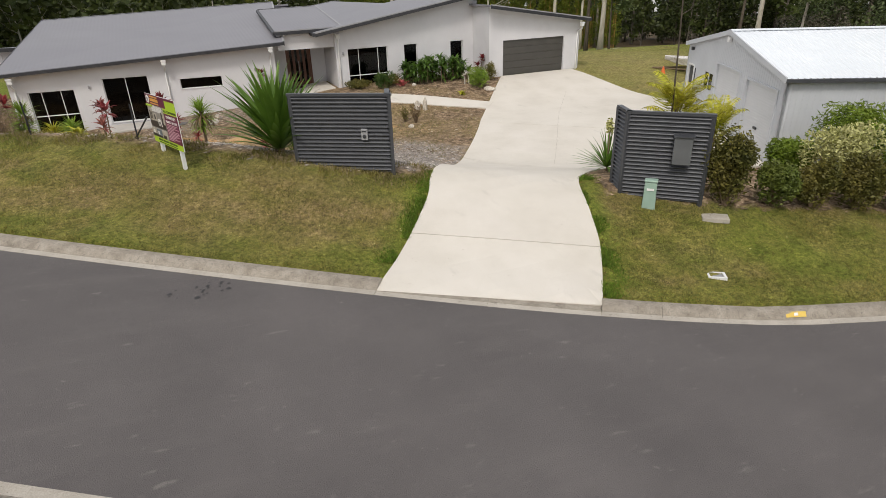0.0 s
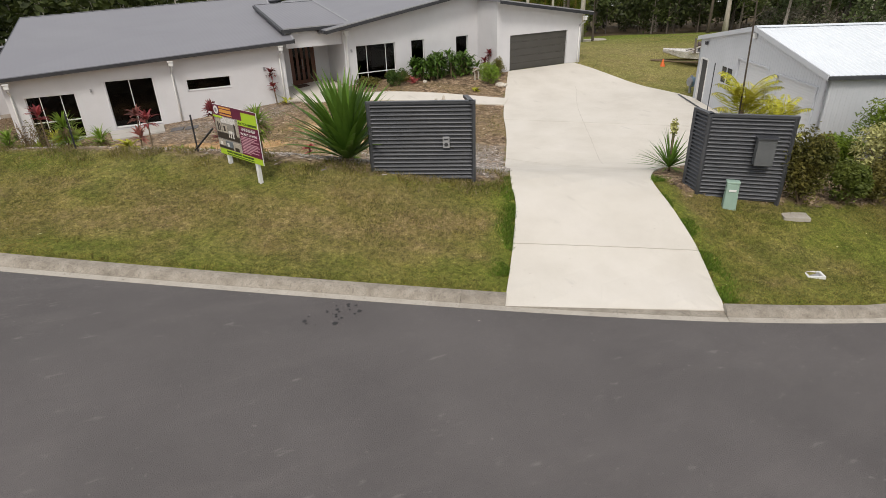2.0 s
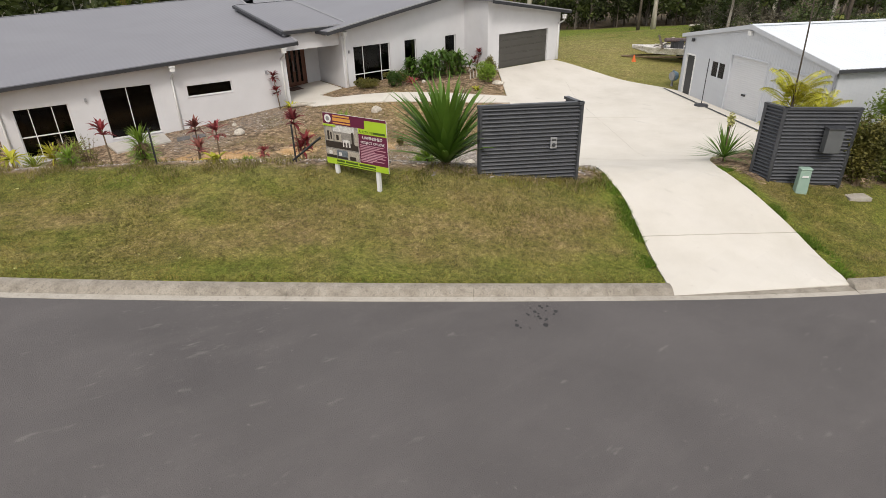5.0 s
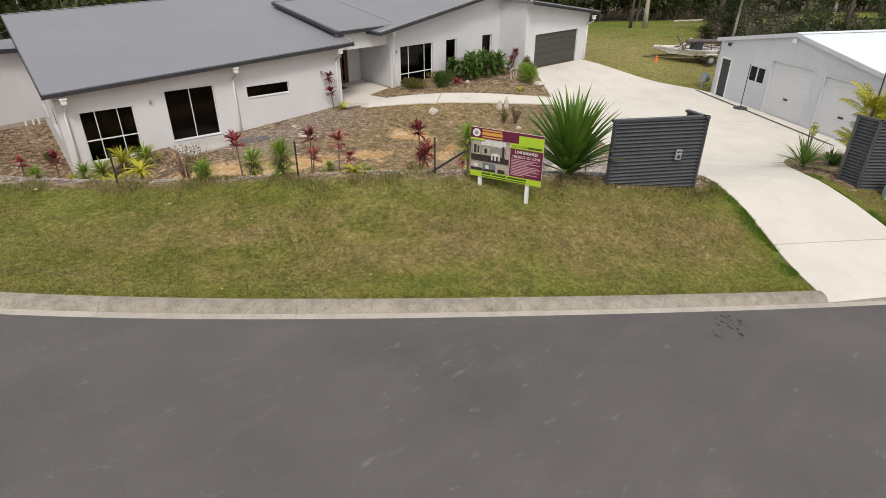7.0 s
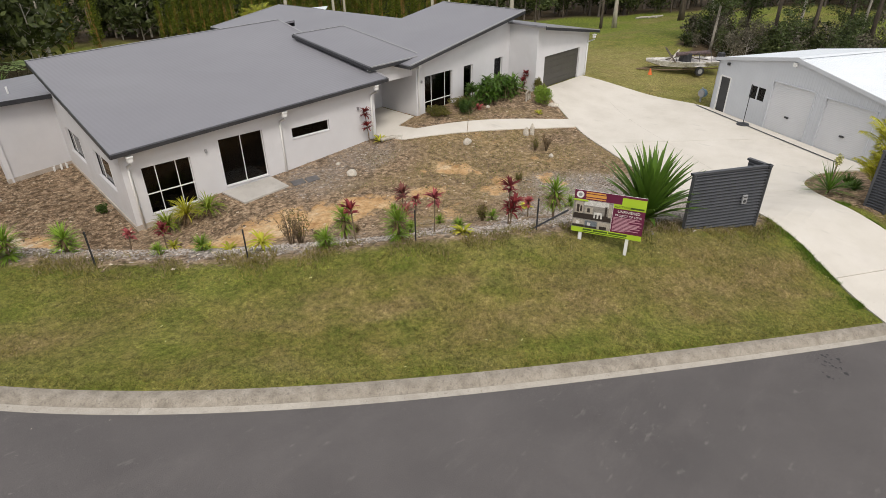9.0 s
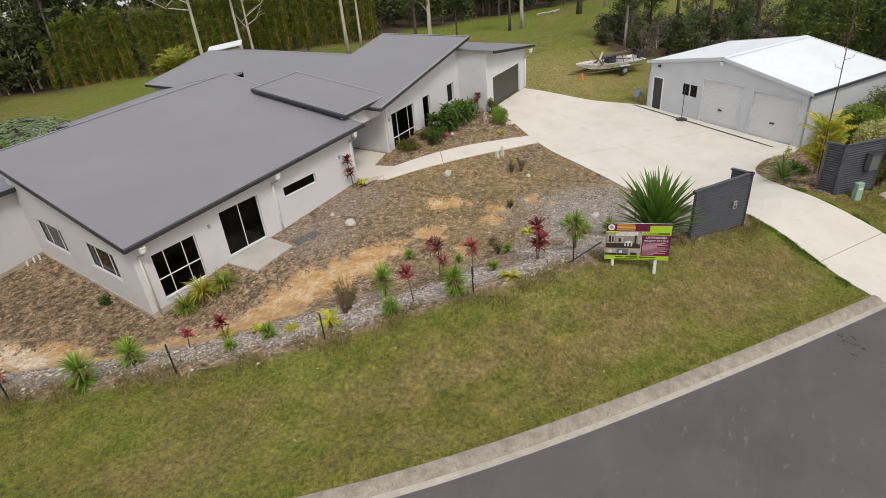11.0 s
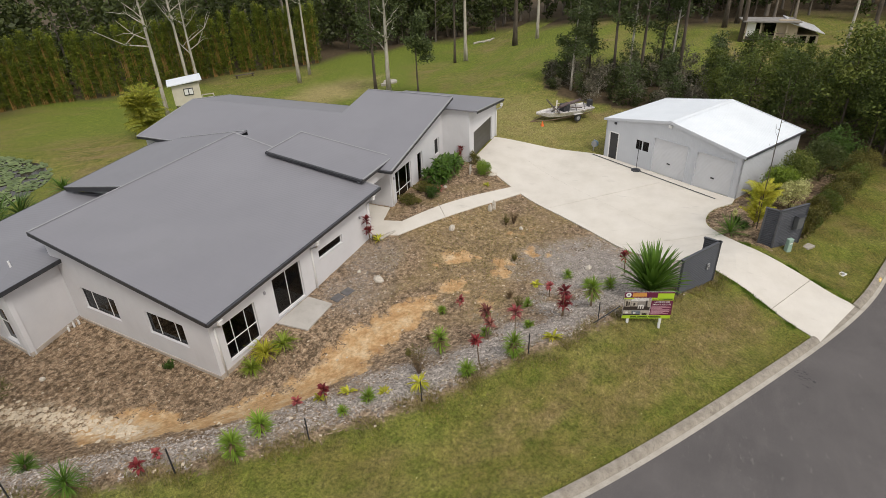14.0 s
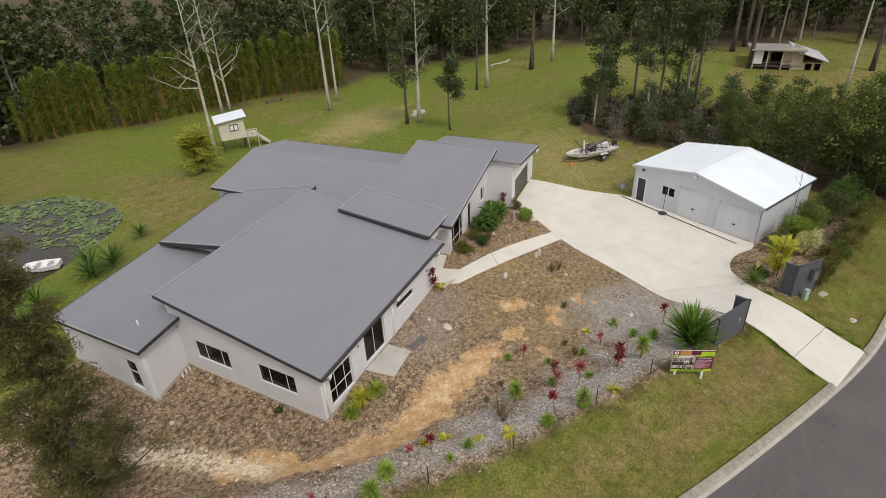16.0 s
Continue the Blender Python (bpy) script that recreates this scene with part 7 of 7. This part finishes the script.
for k in range(6):
    part("plank", Shape().box(-1.3, 1.5, -0.07, 0.07, 0.0, 0.04, Matrix.Translation((-0.9 + 0.35 * k, 0.1 - 0.12 * k, 1.06 + 0.05 * k)) @ Matrix.Rotation(0.5 * k - 1.1, 4, "Z") @ Matrix.Rotation(0.06 * k - 0.1, 4, "Y")), BARK_DARK if k % 2 else BARK_PALE, boat, "weathered plank lying across the boat")
for k in range(4):
    part("hoop", Shape().tube([(-2.2 + 0.9 * k, -0.85, 0.95), (-2.1 + 0.9 * k, -0.5, 1.5 - 0.1 * k), (-1.9 + 0.9 * k, 0.4, 1.6 - 0.12 * k), (-1.8 + 0.9 * k, 0.85, 0.95)], 0.025, 5), FASCIA, boat)
set_down(boat, 34.3, 27.2, math.atan2(3.9, -4.4))
cone = thing("traffic_cone", "small orange marker cone beside the boat", "cone")
part("cone", Shape().tube([(0, 0, 0), (0, 0, 0.45)], [0.16, 0.03], 12), material("orange_plastic", [(0.3, (0.7, 0.14, 0.03)), (0.7, (0.8, 0.18, 0.04))], 4, 0.5), cone)
set_down(cone, 31.4, 28.4, 0, 1, 0)

# ---- cubby house, benches ----
hut = thing("cubby_house", "cream cubby house on stilts with a pale skillion roof", "playhouse")
CREAM = material("cream_board", [(0.3, (0.56, 0.52, 0.42)), (0.7, (0.64, 0.60, 0.50))], 1.5, 0.7)
part("body", Shape().box(-1.5, 1.5, -1.3, 1.3, 1.7, 4.0), CREAM, hut)
part("roof", Shape().add([(-1.9, -1.7, 4.0), (1.9, -1.7, 4.35), (1.9, 1.7, 4.35), (-1.9, 1.7, 4.0), (-1.9, -1.7, 4.1), (1.9, -1.7, 4.45), (1.9, 1.7, 4.45), (-1.9, 1.7, 4.1)], [(3, 2, 1, 0), (4, 5, 6, 7), (0, 1, 5, 4), (1, 2, 6, 5), (2, 3, 7, 6), (3, 0, 4, 7)]), SHED_ROOF, hut)
wf = part("window", Shape().box(-0.3, 0.75, -1.36, -1.3, 2.75, 3.55), FASCIA, hut)
for u in (-0.22, 0.28):
    part("pane", Shape().box(u, u + 0.4, -1.38, -1.362, 2.85, 3.45), WHITE_PAINT, wf)
for x, y in ((-1.35, -1.15), (1.35, -1.15), (-1.35, 1.15), (1.35, 1.15)):
    part("stilt", Shape().box(x - 0.07, x + 0.07, y - 0.07, y + 0.07, -0.4, 1.7), BARK_DARK, hut)
part("landing", Shape().box(1.5, 2.9, -1.2, 1.2, 1.55, 1.68), BARK_PALE, hut)
for k in range(6):
    part("step", Shape().box(2.9 + 0.26 * k, 3.2 + 0.26 * k, -0.9, 0.9, 1.3 - 0.25 * k, 1.36 - 0.25 * k), BARK_PALE, hut)
for x in (1.6, 2.85):
    part("rail_post", Shape().box(x - 0.05, x + 0.05, -1.2, -1.1, -0.3, 2.6), BARK_PALE, hut)
part("rail", Shape().box(1.6, 2.85, -1.2, -1.12, 2.5, 2.6), BARK_PALE, hut)
set_down(hut, 32.54, 71.07, -0.75)
bench = thing("bench", "low dark timber bench on the back lawn", "bench", "benches on the back lawn")
part("seat", Shape().box(-1.6, 1.6, -0.25, 0.25, 0.42, 0.5), BARK_DARK, bench)
for x in (-1.3, 1.3):
    part("leg", Shape().box(x - 0.08, x + 0.08, -0.2, 0.2, -0.05, 0.42), BARK_DARK, bench)
set_down(bench, 58.12, 84.59, -0.6)
fire = thing("fire_ring", "grey fire pit with low seats under the gums", "fire pit")
part("ring", Shape().tube([(0, 0, -0.05), (0, 0, 0.3)], 0.9, 18), KERB, fire)
part("seat", Shape().box(-2.1, -1.3, -0.3, 0.3, -0.05, 0.4), KERB, fire)
set_down(fire, 49.4, 53.01)
for k, (x, y) in enumerate([(84.63, 53.11), (86.13, 52.12), (87.6, 51.69)]):
    fl_ = part("fallen_log", Shape().tube([(-1.4, 0, 0.15), (0, 0.1, 0.18), (1.4, 0, 0.14)], [0.16, 0.18, 0.13], 7), BARK_PALE)
    tagged(fl_, "pale fallen log on the far lawn", "log", "fallen logs")
    set_down(fl_, x, y, -0.4 + 0.2 * k)

# ---- the pond ----
water = bpy.data.materials.new("pond_water")
water.use_nodes = True
_w = water.node_tree.nodes["Principled BSDF"].inputs
_w["Base Color"].default_value, _w["Roughness"].default_value, _w["IOR"].default_value = (0.035, 0.028, 0.018, 1), 0.04, 1.33
pond = part("pond", Shape().add([(1 + 12.8 * math.copysign(abs(math.cos(w_)) ** 0.77, math.cos(w_)), 73.3 + 9.25 * math.copysign(abs(math.sin(w_)) ** 0.77, math.sin(w_)), -1.9) for w_ in np.linspace(0, 2 * math.pi, 49)[:-1]], [tuple(range(48))]), water)
tagged(pond, "still brown pond with reflections of the sky", "pond", kind="structure")
r_ = np.random.default_rng(31)
V, F = [], []
for k in range(7500):
    x, y = r_.uniform(-2, 13.8), r_.uniform(64, 83)
    q = float(shore(x, y))
    if q > 0.985 or r_.random() > (q - 0.35) / 0.4 or math.hypot(x - 2.5, y - 66) < 3.5:
        continue
    if noise.noise((x * 0.8, y * 0.8, 3.0)) < -0.1 + r_.normal(0, 0.15):
        continue
    rr = r_.uniform(0.10, 0.24)
    n0 = len(V)
    V += [(x + rr * math.cos(t), y + rr * math.sin(t), -1.885 + r_.uniform(0, 0.05)) for t in np.linspace(0.3, 6.0, 8)]
    F.append(tuple(range(n0, n0 + 8)))
pads = thing("lily_pads", "pale green lily pads crowding the pond's edge", "water plants", kind="stuff")
part("pads", Shape().add(V, F), foliage("lily_pad", (0.085, 0.135, 0.035), (0.25, 0.31, 0.12), 0.35), pads)
din = thing("dinghy", "small white dinghy drawn up at the pond", "boat")
ds = [(-1.25, 0.55, 0.0, 0.42), (0, 0.68, -0.02, 0.42), (0.9, 0.55, 0.05, 0.46), (1.3, 0.3, 0.15, 0.5)]
pts = []
for x, w_, lo, hi in ds:
    pts += [(x, -w_, hi), (x, -w_ * 0.8, lo), (x, w_ * 0.8, lo), (x, w_, hi)]
dh = part("hull", Shape().add(pts, [(i * 4 + k, i * 4 + k + 1, (i + 1) * 4 + k + 1, (i + 1) * 4 + k) for i in range(3) for k in range(3)] + [(0, 1, 2, 3), (15, 14, 13, 12)]), WHITE_PAINT, din)
sol = dh.modifiers.new("skin", "SOLIDIFY")
sol.thickness = 0.05
for x in (-0.5, 0.45):
    part("thwart", Shape().box(x - 0.14, x + 0.14, -0.58, 0.58, 0.28, 0.32), FLASHING, din)
din.matrix_world = Matrix.Translation((2.5, 65.6, -1.82)) @ Matrix.Rotation(2.2, 4, "Z")

# ---- neighbouring house ----
nb = thing("neighbour_house", "timber house with low grey iron roofs and a veranda among trees", "house")
nbz = -6.0
nm_ = Matrix.Translation((76.0, 10.8, -1.5)) @ Matrix.Rotation(radians(-88), 4, "Z") @ Matrix.Scale(0.8, 4)
WEATHERED_IRON = material("weathered_roof_iron", [(0.3, (0.22, 0.205, 0.19)), (0.7, (0.34, 0.32, 0.30))], 0.8, 0.6, 0.3, 12)
PALE_IRON = material("pale_roof_iron", [(0.3, (0.46, 0.46, 0.47)), (0.7, (0.58, 0.58, 0.59))], 0.8, 0.5, 0.2, 12)
BEIGE = material("beige_weatherboard", [(0.3, (0.40, 0.33, 0.24)), (0.7, (0.52, 0.44, 0.33))], 1, 0.8)


def slab_between(corners, thick):
    """A sloping slab over four corners."""
    low = [nm_ @ Vector(p) for p in corners]
    high = [p + Vector((0, 0, thick)) for p in low]
    return Shape().add(low + high, [(0, 1, 2, 3), (7, 6, 5, 4), (0, 4, 5, 1), (1, 5, 6, 2), (2, 6, 7, 3), (3, 7, 4, 0)])


part("wall", Shape().box(0.3, 7.0, 2.6, 9.0, nbz - 0.4, 3.75, nm_), BEIGE, nb)
part("wall", Shape().box(6.4, 11.6, 1.0, 10.0, nbz - 0.4, 2.55, nm_), BEIGE, nb)
part("wall", slab_between([(5.0, 0.8, 2.0), (8.2, 0.8, 2.0), (8.2, 1.1, 2.0), (5.0, 1.1, 2.0)], 2.4), BEIGE, nb)
part("screen_wall", Shape().box(0.0, 1.6, 0.4, 0.5, 2.2, 4.5, nm_), WHITE_PAINT, nb, "white lattice screen at the veranda end")
part("deck", Shape().box(0.0, 6.6, 0.2, 2.6, 1.7, 1.9, nm_), BARK_DARK, nb)
part("roof", slab_between([(-0.5, -0.4, 4.62), (8.4, -0.4, 4.70), (8.4, 9.6, 3.9), (-0.5, 9.6, 3.8)], 0.16), WEATHERED_IRON, nb)
part("roof", slab_between([(6.8, -0.2, 4.52), (12.2, 0.0, 2.9), (12.2, 10.4, 2.6), (6.8, 10.4, 4.2)], 0.12), PALE_IRON, nb, "pale sloping iron roof")
for u in (0.1, 2.4, 4.8, 6.5):
    part("post", Shape().box(u - 0.11, u + 0.11, 0.2, 0.42, nbz - 0.4, 4.6, nm_), BEIGE, nb)
for u0, u1, z0, z1 in ((1.0, 2.6, 2.1, 4.1), (3.2, 5.4, 2.1, 4.1)):
    part("window", Shape().box(u0, u1, 2.5, 2.59, z0, z1, nm_), GLASS, nb)
for u0, u1 in ((8.8, 9.8), (10.3, 11.2)):
    part("window", Shape().box(u0, u1, 0.91, 0.99, 1.2, 2.4, nm_), GLASS, nb)
part("railing", Shape().box(1.6, 6.5, 0.28, 0.34, 2.75, 2.82, nm_), BARK_DARK, nb)

# ---- unseen woods added across the street, so the glass reflects dark trees ----
WEST = [(-60, 20), (-40, 60), (-32, 70), (-60, 90), (-110, 60), (-110, -40), (-40, -90), (60, -80), (90, -50), (60, -36), (10, -34), (-30, -14)]
forest("street_woods", "unseen gum woods added across the street for reflections", scatter(40, WEST, 8, 9.0), [GUMS[0], GUMS[3], GUMS[4]], LEAF_GUM, BARK_PALE, lambda r, x, y: r.uniform(0.8, 1.1), 0.1)


# ---- lawn blades, gravel, litter ----
def blade_field(n, seed, place, height, width):
    """Thin standing grass blades at random places that place() accepts."""
    r = np.random.default_rng(seed)
    x, y = place(r, n)
    n = len(x)
    z = ground_z(x, y) - 0.01
    a = r.uniform(0, 2 * np.pi, n)
    h = height * r.uniform(0.5, 1.3, n)
    w_ = width * r.uniform(0.6, 1.3, n)
    lx, ly = r.normal(0, 0.45, n) * h, r.normal(0, 0.45, n) * h
    p0 = np.stack([x - np.cos(a) * w_, y - np.sin(a) * w_, z], -1)
    p1 = np.stack([x + np.cos(a) * w_, y + np.sin(a) * w_, z], -1)
    p2 = np.stack([x + lx, y + ly, z + h], -1)
    return np.stack([p0, p1, p2], 1).reshape(-1, 3), np.arange(3 * n).reshape(-1, 3)


def on_lawn(x, y):
    return (~inside(DRIVE, x, y)) & (~inside(GARDEN, x, y)) & (~inside(EAST_BED, x, y)) & (inward(x, y) > 0.7)


def verge(r, n):
    l, s = r.uniform(-27, 16, n), r.uniform(0.7, 7.2, n)
    x, y = street(l, s)
    k = on_lawn(x, y)
    return x[k], y[k]


def drive_rim(r, n):
    pts_ = np.array([p for p in DRIVE_L if p[1] < 14.6] + [p for p in DRIVE_R if p[1] < 12.8])
    q = pts_[r.integers(0, len(pts_), n)] + r.normal(0, 0.2, (n, 2))
    bump_ = np.array([noise.noise((px * 1.3, py * 1.3, 4.0)) for px, py in q])
    k = (~inside(DRIVE, q[:, 0], q[:, 1])) & (inward(q[:, 0], q[:, 1]) > 0.7) & (bump_ > 0.02)
    return q[k, 0], q[k, 1]


def bed_rim(r, n):
    pts_ = np.array(BED_EDGE)
    q = pts_[r.integers(0, len(pts_), n)] + r.normal(0, 0.4, (n, 2))
    bump_ = np.array([noise.noise((px * 0.9, py * 0.9, 14.0)) for px, py in q])
    k = (bump_ > -0.05) & ~inside(DRIVE, q[:, 0], q[:, 1])
    return q[k, 0], q[k, 1]


LEAF_TURF = foliage("lush_turf_blade", (0.060, 0.125, 0.010), (0.165, 0.25, 0.028), 0.7, 0.5)
STRAW = foliage("straw_blade", (0.24, 0.185, 0.10), (0.42, 0.34, 0.20), 0.8, 0.3)
BLADE = foliage("dry_lawn_blade", (0.110, 0.126, 0.022), (0.305, 0.245, 0.068), 0.7, 0.55)
grass = thing("grass", "short dry mown lawn grass on the verge", "grass", kind="stuff")
for nm, n, seed, place, hgt, wid, mt in (("blades", 260000, 41, verge, 0.045, 0.008, BLADE), ("lush_edge", 26000, 42, drive_rim, 0.08, 0.011, LEAF_TURF), ("weedy_edge", 26000, 43, bed_rim, 0.14, 0.009, BLADE), ("dead_edge", 11000, 44, bed_rim, 0.14, 0.008, STRAW)):
    v, f = blade_field(n, seed, place, hgt, wid)
    ob = new(nm, quads(nm, v, f, mt))
    ob.parent = grass


def chips(n, seed, size, flat, keep, poly_box, material, name, label, category, longest=2.2):
    """Small broken pieces lying on the ground: skewed four-sided flakes."""
    r = np.random.default_rng(seed)
    x0, x1, y0, y1 = poly_box
    x, y = r.uniform(x0, x1, n), r.uniform(y0, y1, n)
    k = keep(x, y, r)
    x, y = x[k], y[k]
    n = len(x)
    z = ground_z(x, y) + 0.01
    s = size * r.uniform(0.4, 1.5, n)
    a = r.uniform(0, 6.28, n)
    long_ = r.uniform(0.8, longest, n)
    c, si = np.cos(a), np.sin(a)
    cor = []
    for u, v_, w_ in ((-1, -0.7, 0), (1, -0.6, 0), (0.8, 0.7, 0), (-0.9, 0.6, 0), (r.uniform(-0.3, 0.3, n), r.uniform(-0.3, 0.3, n), flat)):
        uu, vv = u * s * long_ * 0.5, v_ * s * 0.5
        cor.append(np.stack([x + c * uu - si * vv, y + si * uu + c * vv, z + w_ * s + (r.uniform(0, 0.25, n) * s if isinstance(w_, int) else 0)], -1))
    V = np.stack(cor, 1).reshape(-1, 3)
    b = np.arange(n)[:, None] * 5
    F = np.concatenate([b + np.array(q) for q in ((0, 1, 4), (1, 2, 4), (2, 3, 4), (3, 0, 4))])
    t = thing(name, label, category, kind="stuff")
    ob = new("pieces", quads("pieces", V, F, material))
    ob.parent = t
    return t


def grid_value(field, x, y):
    i, j = np.searchsorted(gx, x).clip(0, nx - 1), np.searchsorted(gy, y).clip(0, ny - 1)
    return field[j, i]


def free_of_paving(x, y):
    return ~inside(DRIVE, x, y) & ~inside(PATH, x, y) & ~((x > -0.7) & (x < 2.0) & (y > 31.9) & (y < 34))


STONE = material("mixed_gravel", [(0.3, (0.21, 0.18, 0.155)), (0.7, (0.50, 0.45, 0.405))], 3, 0.95, island=0.55)
BARK_CHIP = material("bark_litter", [(0.35, (0.105, 0.070, 0.043)), (0.65, (0.34, 0.25, 0.165))], 1.1, 0.95, island=0.4)
PALE_STONE = material("pale_rubble", [(0.3, (0.46, 0.37, 0.26)), (0.7, (0.66, 0.57, 0.44))], 4, 0.95, island=0.15, piece=0.15)
chips(150000, 51, 0.055, 0.35, lambda x, y, r: (grid_value(gravel, x, y) > r.random(len(x)) * 0.9 + 0.08) & free_of_paving(x, y) & (grid_value(track, x, y) < 0.4), (-14, 21, 14, 45), STONE, "gravel", "grey crushed gravel spread over the garden bed", "gravel")
chips(90000, 52, 0.06, 0.22, lambda x, y, r: (grid_value(garden, x, y) > 0.6) & (grid_value(track, x, y) < 0.5) & (grid_value(gravel, x, y) < 0.9) & free_of_paving(x, y), (-14, 26, 6, 48), BARK_CHIP, "bark_mulch", "brown bark and dead leaf litter on bare soil", "mulch")
rubble = thing("stone_rubble", "pale broken sandstone rubble laid along the track", "stones")
r_ = np.random.default_rng(53)
lumps = []
for k in range(6):
    ring = [(math.cos(w_) * r_.uniform(0.75, 1.15), math.sin(w_) * r_.uniform(0.6, 1.0)) for w_ in np.linspace(0, 2 * math.pi, 8)[:-1]]
    v = [(0.5 * x, 0.5 * y, -0.12) for x, y in ring] + [(0.48 * x, 0.48 * y, 0.10 + r_.uniform(-0.03, 0.05)) for x, y in ring] + [(0.3 * x, 0.3 * y, 0.19 + r_.uniform(-0.03, 0.03)) for x, y in ring]
    lumps.append(Shape().add(v, [(i + 7 * j, (i + 1) % 7 + 7 * j, (i + 1) % 7 + 7 * j + 7, i + 7 * j + 7) for j in (0, 1) for i in range(7)] + [tuple(range(14, 21))]).mesh("stone", PALE_STONE, False))
RUBBLE_LINE = spline([(-11.9, 45.4), (-10.4, 43.7), (-8.9, 40.7), (-8.4, 37.4), (-8.2, 35.0)], 0.02)
for k in range(295):
    p = RUBBLE_LINE[int(r_.uniform(0, len(RUBBLE_LINE) - 1))]
    x, y = p[0] + r_.normal(0, 0.30), p[1] + r_.normal(0, 0.25)
    s = r_.uniform(0.09, 0.27)
    st_ = new("stone", lumps[k % 6])
    st_.parent = rubble
    st_.matrix_local = Matrix.Translation((x, y, gz(x, y))) @ Matrix.Rotation(r_.uniform(0, 6.28), 4, "Z") @ Matrix.Rotation(r_.uniform(-0.25, 0.25), 4, "X") @ Matrix.Diagonal((s * 1.2, s, s, 1))
chips(900, 54, 0.09, 0.3, lambda x, y, r: (grid_value(garden, x, y) > 0.6) & free_of_paving(x, y), (-12, 21, 14, 45), PALE_STONE, "loose_stones", "loose pale stones scattered over the garden", "stones", 1.3)


def dead_tufts(r, n):
    x, y = r.uniform(2, 17, n), r.uniform(19, 32, n)
    k = (grid_value(scrub, x, y) > r.random(n) * 0.8 + 0.1) & free_of_paving(x, y)
    c = np.array([noise.noise((px * 1.1, py * 1.1, 24.0)) for px, py in zip(x, y)])
    k &= c > -0.1
    return x[k], y[k]


def west_tufts(r, n):
    x, y = r.uniform(-12, -4.6, n), r.uniform(31, 45, n)
    c = np.array([noise.noise((px * 4.5, py * 4.5, 34.0)) for px, py in zip(x, y)])
    k = (c > 0.02) & (grid_value(garden, x, y) > 0.5) & (grid_value(track, x, y) < 0.4)
    return x[k], y[k]


DEAD_WEED = foliage("dead_weed", (0.105, 0.072, 0.042), (0.25, 0.17, 0.095), 0.8, 0.35)
dg = thing("dead_grass", "straw-coloured dead grass on bare soil", "grass", kind="stuff")
for nm, n, seed, place, hgt, wid, mt in (("straw", 60000, 61, dead_tufts, 0.07, 0.008, STRAW), ("brown_straw", 90000, 62, west_tufts, 0.05, 0.012, DEAD_WEED), ("green_weeds", 14000, 63, dead_tufts, 0.09, 0.012, LEAF_OLIVE)):
    v, f = blade_field(n, seed, place, hgt, wid)
    ob = new(nm, quads(nm, v, f, mt))
    ob.parent = dg


# ---- pebbles on the road, fallen leaves on the verge, a crack in the drive ----
chips(700, 71, 0.03, 0.4, lambda x, y, r: (inward(x, y) < -0.1) & (inward(x, y) > -ROAD_WIDTH + 0.1), (-14, 16, 0, 22), ROCK, "road_pebbles", "pale pebbles and grit scattered on the asphalt", "pebbles").location.z += 0.012
chips(420, 72, 0.028, 0.3, lambda x, y, r: on_lawn(x, y) & (inward(x, y) < 7), (-14, 20, 4, 34), LEAF_CREAM, "fallen_leaves", "pale fallen leaves on the lawn", "leaves").location.z += 0.035
CRACK = material("dirty_joint", [(0.3, (0.32, 0.28, 0.24)), (0.7, (0.42, 0.38, 0.33))], 6, 0.95)
for path_, wide_ in (([(23.2, 27.4), (20.5, 24.2), (18.4, 21.4), (16.5, 18.8), (14.6, 16.3)], 0.005),):
    pts_ = spline(path_, 0.25)
    sh = Shape()
    for i, (p, q) in enumerate(zip(pts_, pts_[1:])):
        d = Vector((q[0] - p[0], q[1] - p[1])).normalized()
        j0, j1 = 0.03 * noise.noise((i * 0.6, 1, 7)), 0.03 * noise.noise(((i + 1) * 0.6, 1, 7))
        c = [(p[0] - d.y * (j0 - wide_), p[1] + d.x * (j0 - wide_)), (q[0] - d.y * (j1 - wide_), q[1] + d.x * (j1 - wide_)), (q[0] - d.y * (j1 + wide_), q[1] + d.x * (j1 + wide_)), (p[0] - d.y * (j0 + wide_), p[1] + d.x * (j0 + wide_))]
        sh.add([(x, y, gz(x, y) + 0.036) for x, y in c], [(0, 1, 2, 3)])
    part("crack", sh, CRACK, drive, "thin dark crack in the concrete")
